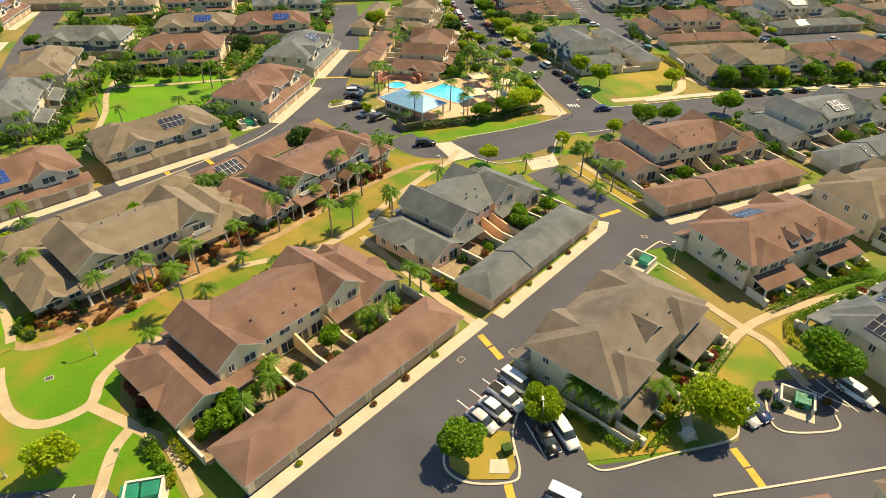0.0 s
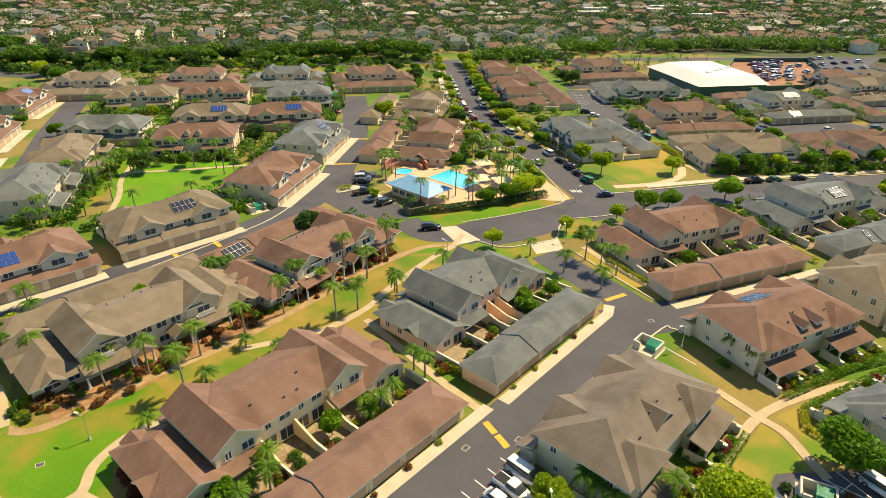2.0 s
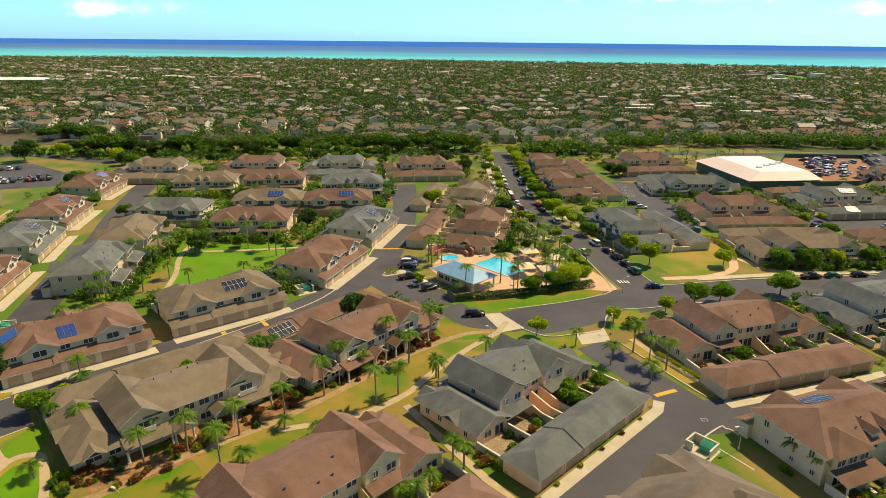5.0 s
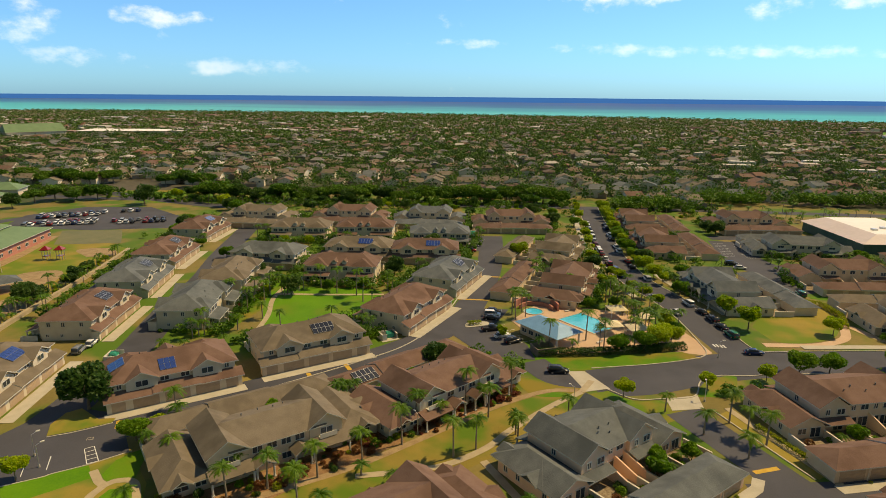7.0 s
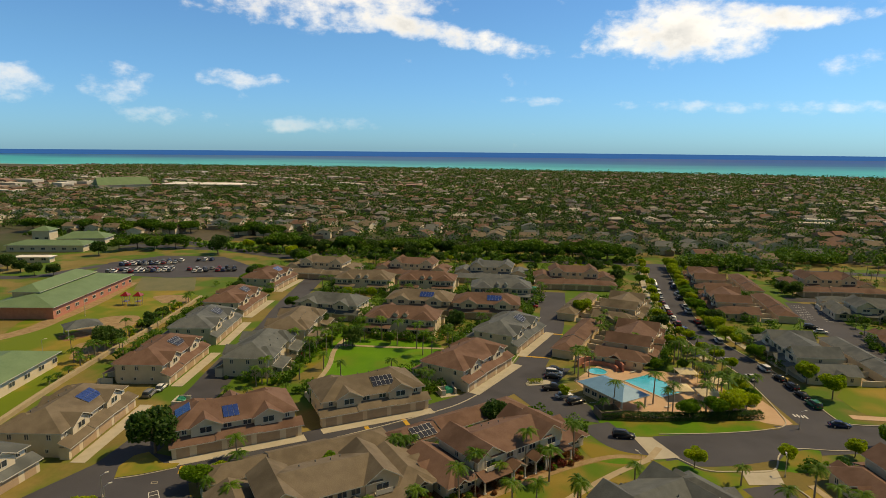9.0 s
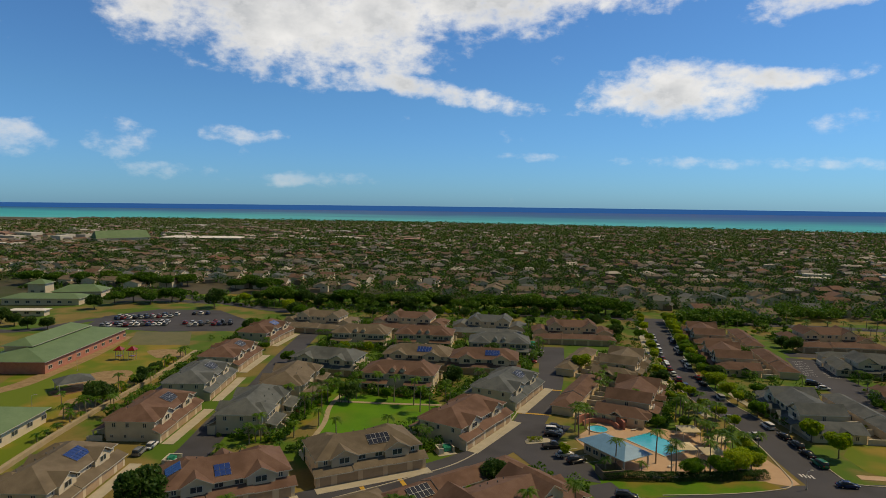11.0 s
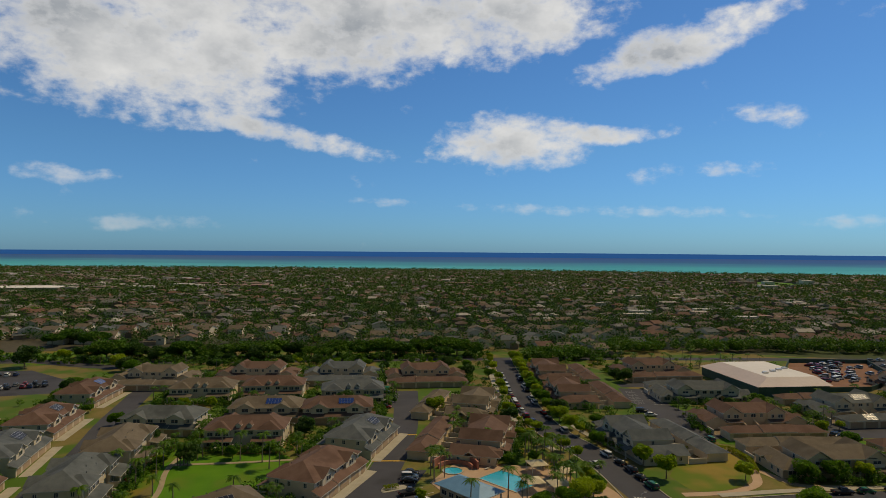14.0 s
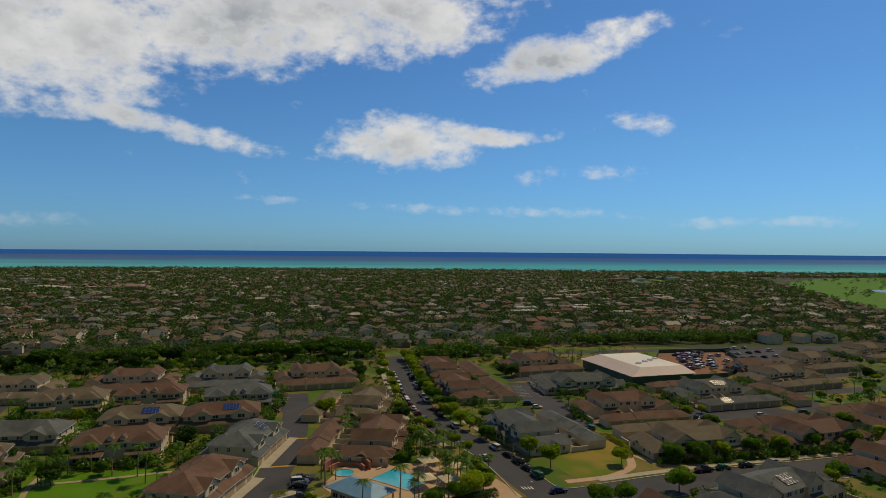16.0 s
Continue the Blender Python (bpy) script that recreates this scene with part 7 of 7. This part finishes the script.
for x in (-2.5, 2.5):
    for px_ in (-1, 1):
        for py_ in (-1, 1):
            bm = bmesh.new()
            cyl(bm, (x + px_, py_, 0), (x + px_, py_, 4), 0.12, 0.12, 6)
            part("post", bm, M["metal"], ps)
    bm = bmesh.new()
    hip(bm, x - 1.6, x + 1.6, -1.6, 1.6, 4.0, 5.4, 1.55)
    part("roof", bm, [M["car_red"], M["car_red"]], ps)
    bm = bmesh.new()
    box(bm, x - 1, x + 1, -1, 1, 1.4, 1.6)
    part("platform", bm, M["car_red"], ps)
patch("sport_court", [(-230, 226), (-205, 234), (-188, 213), (-212, 203)], 0.05, M["court_green"], "dull green hard sports court", "sports court")


# ---- far town: houses and trees too many to count ----
def town_mat(name, cols, rough=0.9):
    m = bpy.data.materials.new(name)
    m.use_nodes = True
    t = m.node_tree
    b = t.nodes["Principled BSDF"]
    g = t.nodes.new("ShaderNodeNewGeometry")
    r = t.nodes.new("ShaderNodeValToRGB")
    r.color_ramp.interpolation = "CONSTANT"
    for i, c in enumerate(cols):
        e = r.color_ramp.elements[0] if i == 0 else r.color_ramp.elements.new(i / len(cols))
        e.position = i / len(cols)
        e.color = (*c, 1)
    t.links.new(g.outputs["Random Per Island"], r.inputs[0])
    co = t.nodes.new("ShaderNodeTexCoord")
    n = t.nodes.new("ShaderNodeTexNoise")
    n.inputs["Scale"].default_value, n.inputs["Detail"].default_value = 0.4, 4
    t.links.new(co.outputs["Object"], n.inputs["Vector"])
    mp = t.nodes.new("ShaderNodeMapRange")
    mp.inputs[3].default_value, mp.inputs[4].default_value = 0.75, 1.25
    t.links.new(n.outputs["Fac"], mp.inputs[0])
    mx = t.nodes.new("ShaderNodeMix")
    mx.data_type, mx.blend_type = "RGBA", "MULTIPLY"
    mx.inputs[0].default_value = 1
    t.links.new(r.outputs[0], mx.inputs[6])
    t.links.new(mp.outputs[0], mx.inputs[7])
    t.links.new(mx.outputs[2], b.inputs["Base Color"])
    b.inputs["Roughness"].default_value = rough
    b.inputs["Specular IOR Level"].default_value = 0.15
    return m


T_ROOF = town_mat("town_roofs", [(0.18, 0.115, 0.085), (0.15, 0.125, 0.105), (0.20, 0.15, 0.11), (0.12, 0.12, 0.12), (0.22, 0.21, 0.20), (0.17, 0.145, 0.125), (0.13, 0.095, 0.078), (0.28, 0.25, 0.22), (0.19, 0.105, 0.075), (0.16, 0.155, 0.15), (0.15, 0.125, 0.105), (0.20, 0.15, 0.11), (0.14, 0.10, 0.08), (0.42, 0.39, 0.35)])
T_WALL = town_mat("town_walls", [(0.34, 0.29, 0.23), (0.28, 0.23, 0.18), (0.70, 0.63, 0.52), (0.26, 0.21, 0.17), (0.20, 0.165, 0.13)])
rg = np.random.RandomState(77)


def in_view(x, y):
    az = np.degrees(np.arctan2(x, y))
    return (az > -60) & (az < 46)


def blocked(x, y):
    golf = (x > 480) & (y > 560) & (x > 500 + (y - 600) * 0.42) & (y < 1420)
    green2 = (np.abs(x - 500) < 75) & (np.abs(y - 1210) < 110)
    park = (x > -330) & (x < -190) & (y > 290) & (y < 370)
    lots = (x > 60) & (x < 345) & (y < 395)
    return golf | green2 | park | lots


# plots lie on streets that run at a slant
gx, gy = np.meshgrid(np.arange(-1500, 1500, 17.0), np.arange(-600, 2100, 21.0))
row = (gy / 21.0).round().astype(int)
gx, gy = gx.ravel(), gy.ravel() + np.where(row.ravel() % 2 == 0, 4.5, -4.5)
gx = gx + rg.uniform(-4, 4, gx.size)
gy = gy + rg.uniform(-2.5, 2.5, gy.size) + 16 * np.sin(gx / 140.0) + 9 * np.sin(gx / 57.0 + gy / 90.0)
ca, sa = math.cos(radians(14)), math.sin(radians(14))
X, Y = gx * ca - gy * sa * 0.6, gx * sa + gy * ca
coast = np.interp(X, [-2000, -620, 150, 800, 1250, 2500], [1525, 1780, 1735, 1648, 1575, 1330]) - 25
near = np.where(X < -250, 330, np.where(X < 60, 372, 400))
keep = in_view(X, Y) & (Y < coast) & (Y > near) & ~blocked(X, Y) & (rg.uniform(0, 1, X.size) < 0.86)
X, Y = X[keep], Y[keep]
n = len(X)
# the nearest houses stand as things of their own
order = np.argsort(Y + 0.15 * np.abs(X))[:170]


def town_house_meshes(k_):
    rr_ = random.Random(60 + k_)
    w_, d_, h_ = rr_.uniform(5.0, 6.4), rr_.uniform(4.4, 5.4), rr_.choice((5.2, 5.2, 3.0))
    bm = bmesh.new()
    gable_wall(bm, 0, w_, -d_, d_, 0, h_, h_ + 2.0)
    gable_wall(bm, -d_ + 1.0, 2.6, -w_ - 2.5, 0, 0, 2.8, 4.0, "x")
    for wx in (-w_ * 0.5, w_ * 0.4):
        box(bm, wx - 0.8, wx + 0.8, -d_ - 0.06, -d_ + 0.05, h_ - 2.1, h_ - 0.9, 1)
    wall_ = mesh_of(bm, [T_WALL, M["glass"]])
    bm = bmesh.new()
    chevron(bm, 0, w_ + 0.6, -d_ - 0.5, d_ + 0.5, h_ + 0.05, h_ + 2.3)
    chevron(bm, -d_ + 1.0, 3.1, -w_ - 3.0, 0, 2.9, 4.3, "x")
    return wall_, mesh_of(bm, [T_ROOFS[k_ % len(T_ROOFS)], M["wall_beige"]])


T_ROOFS = [M["roof_brown"], M["roof_taupe"], M["roof_grey"], M["roof_taupe"], M["roof_redbrown"], M["roof_taupe"]]
HOUSES = [town_house_meshes(k_) for k_ in range(6)]
rh = random.Random(31)
for i in order:
    wm_, rm_ = HOUSES[rh.randrange(6)]
    ob = tagged(new("house", wm_), "detached suburban house with shingle gable roof", "house", "suburban houses")
    ob.matrix_basis = pose(X[i], Y[i], 0, 0, 0, 14 + rh.choice((0, 90, 180, 270)) + rh.gauss(0, 8)) @ Matrix.Scale(rh.uniform(0.85, 1.05), 4)
    share("roof", rm_, ob, Matrix())
rest = np.ones(len(X), bool)
rest[order] = False
X, Y = X[rest], Y[rest]
n = len(X)
w, d = rg.uniform(4.6, 6.4, n), rg.uniform(4.4, 6.0, n)
hw = np.where(rg.uniform(0, 1, n) < 0.55, rg.uniform(4.6, 5.6, n), rg.uniform(2.7, 3.2, n))
hr = hw + rg.uniform(1.5, 2.4, n)
ang = radians(14) + rg.choice([0, math.pi / 2], n) + rg.normal(0, 0.22, n)
hp = rg.uniform(0.0, 0.6, n)
c, s = np.cos(ang), np.sin(ang)


def tmpl(lx, ly, lz):
    return np.stack([X + lx * c - ly * s, Y + lx * s + ly * c, lz + 0 * X], 1)


wallv = [tmpl(sx_ * w, sy_ * d, zz) for zz in (0 * hw - 0.1, hw) for sx_, sy_ in ((-1, -1), (1, -1), (1, 1), (-1, 1))]
ov = 1.09
roofv = [tmpl(sx_ * w * ov, sy_ * d * ov, hw) for sx_, sy_ in ((-1, -1), (1, -1), (1, 1), (-1, 1))] + [tmpl(-w * ov * (1 - hp), 0, hr), tmpl(w * ov * (1 - hp), 0, hr)]
V = np.stack(wallv + roofv, 1)
k = V.shape[1]
base = (np.arange(n) * k)[:, None]
F, I = [], []
for q in ((0, 1, 5, 4), (1, 2, 6, 5), (2, 3, 7, 6), (3, 0, 4, 7)):
    F.append(base + np.array(q)); I.append(np.zeros(n, int))
for q in ((8, 9, 13, 12), (10, 11, 12, 13)):
    F.append(base + np.array(q)); I.append(np.ones(n, int))
tri = []
for q in ((9, 10, 13), (11, 8, 12)):
    tri.append(base + np.array(q))
faces = np.concatenate(F).tolist() + np.concatenate(tri).tolist()
idx = np.concatenate(I + [np.ones(n, int)] * 2)
tagged(new("town_houses", from_arrays("town_houses", V.reshape(-1, 3), faces, [T_WALL, T_ROOF], idx)), "suburb of brown and grey roofed houses reaching the shore", "houses", kind="stuff")


def far_trees(name, px, py, size, per, leaf, label, mat, flat_=0.8, lift_=1.15):
    m_ = len(px)
    q = rg.normal(size=(m_, per, 3))
    q /= np.linalg.norm(q, axis=2)[:, :, None]
    q *= rg.uniform(0.55, 1.0, (m_, per, 1))
    sz = size[:, None]
    cen = np.stack([px[:, None] + q[:, :, 0] * sz, py[:, None] + q[:, :, 1] * sz, sz * lift_ + q[:, :, 2] * sz * flat_], 2).reshape(-1, 3)
    v, f = leaf_quads(rg, cen, leaf, 0.4)
    tagged(new(name, from_arrays(name, v, f, [mat])), label, "trees", kind="stuff")


def scatter(n_, x0, x1, y0, y1):
    x, y = rg.uniform(x0, x1, n_), rg.uniform(y0, y1, n_)
    co = np.interp(x, [-2000, -620, 150, 800, 1250, 2500], [1525, 1780, 1735, 1648, 1575, 1330]) - 12
    ok = in_view(x, y) & ~blocked(x, y) & (y < co) & (y > np.where(x < -250, 320, np.where(x < 60, 366, 396)))
    return x[ok], y[ok]


x, y = scatter(11000, -760, 600, 330, 760)
far_trees("town_trees", x, y, rg.uniform(2.0, 5.2, len(x)), 26, 0.9, "green trees between the houses of the suburb", M["leaffar"])
x, y = scatter(2200, -760, 600, 330, 900)
far_trees("town_trees", x, y, rg.uniform(1.8, 4.4, len(x)), 24, 0.9, "green trees between the houses of the suburb", M["leafbelt"])
x, y = scatter(26000, -1600, 1350, 740, 1790)
far_trees("town_trees", x, y, rg.uniform(2.6, 5.8, len(x)), 10, 2.0, "green trees between the far houses", M["leaffar"])
# denser groves among the far houses
cx, cy = scatter(100, -900, 700, 420, 1500)
px_ = np.repeat(cx, 16) + rg.normal(0, 1, len(cx) * 16) * np.repeat(rg.uniform(9, 34, len(cx)), 16)
py_ = np.repeat(cy, 16) + rg.normal(0, 9, len(cx) * 16)
far_trees("groves", px_, py_, rg.uniform(2.8, 6.2, len(px_)), 20, 1.5, "dense dark green groves in the suburb", M["leaffar"])
# larger pale blocks near the shore
bm = bmesh.new()
rb = random.Random(9)
for i in range(130):
    az_ = radians(rb.uniform(-56, -20) if i < 110 else rb.uniform(-10, 30))
    r_ = rb.uniform(950, 1650)
    x_, y_ = r_ * math.sin(az_), r_ * math.cos(az_)
    a_, b_ = rb.uniform(8, 26), rb.uniform(6, 11)
    box(bm, x_ - a_, x_ + a_, y_ - b_, y_ + b_, 0, rb.uniform(5, 9))
for i in range(26):
    az_, r_ = radians(rb.uniform(9, 27)), rb.uniform(560, 860)
    x_, y_, a_ = r_ * math.sin(az_), r_ * math.cos(az_), rb.uniform(5, 13)
    box(bm, x_ - a_, x_ + a_, y_ - 4.5, y_ + 4.5, 0, rb.uniform(5.5, 7.5))
tagged(link("town_blocks", bm, town_mat("town_block_walls", [(0.55, 0.50, 0.44), (0.40, 0.30, 0.25), (0.60, 0.58, 0.54), (0.35, 0.22, 0.18)])), "long pale shops and school blocks near the shore", "buildings", kind="stuff")
# belt of large trees behind the row houses
bx = rg.uniform(-420, 70, 420)
by = np.interp(bx, [-420, -300, -200, -100, 0, 70], [320, 318, 318, 336, 352, 366]) + rg.uniform(-12, 14, 420)
by = np.where(np.abs(bx - 4) < 9, by + 60, by)
far_trees("tree_belt", bx, by - 3, rg.uniform(0.8, 3.6, 420) * rg.uniform(0.5, 1, 420), 60, 0.6, "belt of green shrubs and small trees", M["leafbelt"])
# broad umbrella crowns over the belt
bx = np.linspace(-230, -14, 52) + rg.uniform(-3, 3, 52)
by = np.interp(bx, [-420, -300, -200, -100, 0, 70], [320, 318, 322, 342, 362, 374]) + rg.uniform(-6, 10, 52)
ok = np.abs(bx - 4) > 11
for x_, y_ in zip(bx[ok], by[ok]):
    tree(x_, y_ + rt.uniform(-5, 6), rt.choice(("umbrella", "umbrella", "dark")), rt.uniform(0.85, 1.35))
bx = rg.uniform(15, 330, 260)
by = np.interp(bx, [15, 100, 330], [352, 372, 398]) + rg.uniform(-8, 12, 260) + np.where(bx > 60, 22, 0)
far_trees("tree_belt", bx, by, rg.uniform(2.6, 4.6, 260), 80, 0.75, "belt of green trees along the far street", M["leafbelt"])
# garden planting close round the row houses, and small trees in the gardens
gx_, gy_ = [], []
for m_, u0, u1, v0, v1 in RECTS:
    if v1 < 8:
        continue
    k_ = 70
    side = rg.choice([0, 1, 2, 2], k_)
    u = np.where(side == 0, u0 - rg.uniform(0.7, 4.2, k_), np.where(side == 1, u1 + rg.uniform(0.7, 4.2, k_), rg.uniform(u0 - 2, u1 + 2, k_)))
    v = np.where(side == 2, v1 + rg.uniform(0.8, 4.5, k_), rg.uniform(max(v0, 3), v1 + 2, k_))
    gx_.append(m_[0][0] * u + m_[0][1] * v + m_[0][3])
    gy_.append(m_[1][0] * u + m_[1][1] * v + m_[1][3])
gx_, gy_ = np.concatenate(gx_), np.concatenate(gy_)
ok = free(gx_, gy_, 0.7) & (gy_ > 128) & (gx_ > -172)
gx_, gy_ = gx_[ok], gy_[ok]
half_ = rg.uniform(0, 1, len(gx_)) < 0.35
far_trees("garden_shrubs", gx_[half_], gy_[half_], rg.uniform(0.6, 1.3, half_.sum()), 50, 0.3, "bright green garden shrubs round the row houses", M["leaf"])
far_trees("garden_shrubs", gx_[~half_], gy_[~half_], rg.uniform(0.7, 1.9, (~half_).sum()), 60, 0.36, "dark green garden shrubs round the row houses", M["leafbelt"])
bx, by = rg.uniform(-165, 290, 900), rg.uniform(150, 345, 900)
ok = free(bx, by, 1.6) & ((bx > -130) | (by > 215))
for x_, y_ in zip(bx[ok][:150], by[ok][:150]):
    tree(x_, y_, rt.choice(("court", "round", "dark", "street")), rt.uniform(0.55, 0.95))
bx, by = rg.uniform(-190, 300, 1100), rg.uniform(175, 345, 1100)
ok = free(bx, by, 1.2) & ((bx > -130) | (by > 215))
far_trees("garden_shrubs", bx[ok], by[ok], rg.uniform(0.7, 2.3, ok.sum()), 70, 0.36, "green garden shrubs between the row houses", M["leafbelt"])
# shore palms and golf course
x = rg.uniform(-1500, 1300, 700)
y = np.interp(x, [-2000, -620, 150, 800, 1250, 2500], [1525, 1780, 1735, 1648, 1575, 1330]) - rg.uniform(5, 60, 700)
far_trees("shore_trees", x, y, rg.uniform(2.5, 6.5, 700), 14, 1.5, "trees and palms along the shore", M["leaffar"])
patch("golf_course", [(540, 600), (560, 800), (640, 980), (860, 1240), (1100, 1400), (1400, 1380), (1500, 1100), (900, 560)], 0.05, M["lush"], "bright green golf course", "golf course", curve=True)
patch("golf_green", [(430, 1110), (470, 1280), (560, 1310), (580, 1200), (500, 1110)], 0.05, M["lush"], "distant bright green playing field", "field", curve=True)
patch("golf_lake", [(760, 900), (800, 960), (960, 1010), (1040, 960), (900, 860)], 0.12, M["poolroof"], "pale blue golf lake", "lake", curve=True)
x, y = rg.uniform(540, 1400, 260), rg.uniform(600, 1400, 260)
ok = x > 520 + (y - 600) * 0.45
far_trees("golf_trees", x[ok], y[ok], rg.uniform(3, 5.5, ok.sum()), 30, 1.2, "trees on the golf course", M["leafd"])
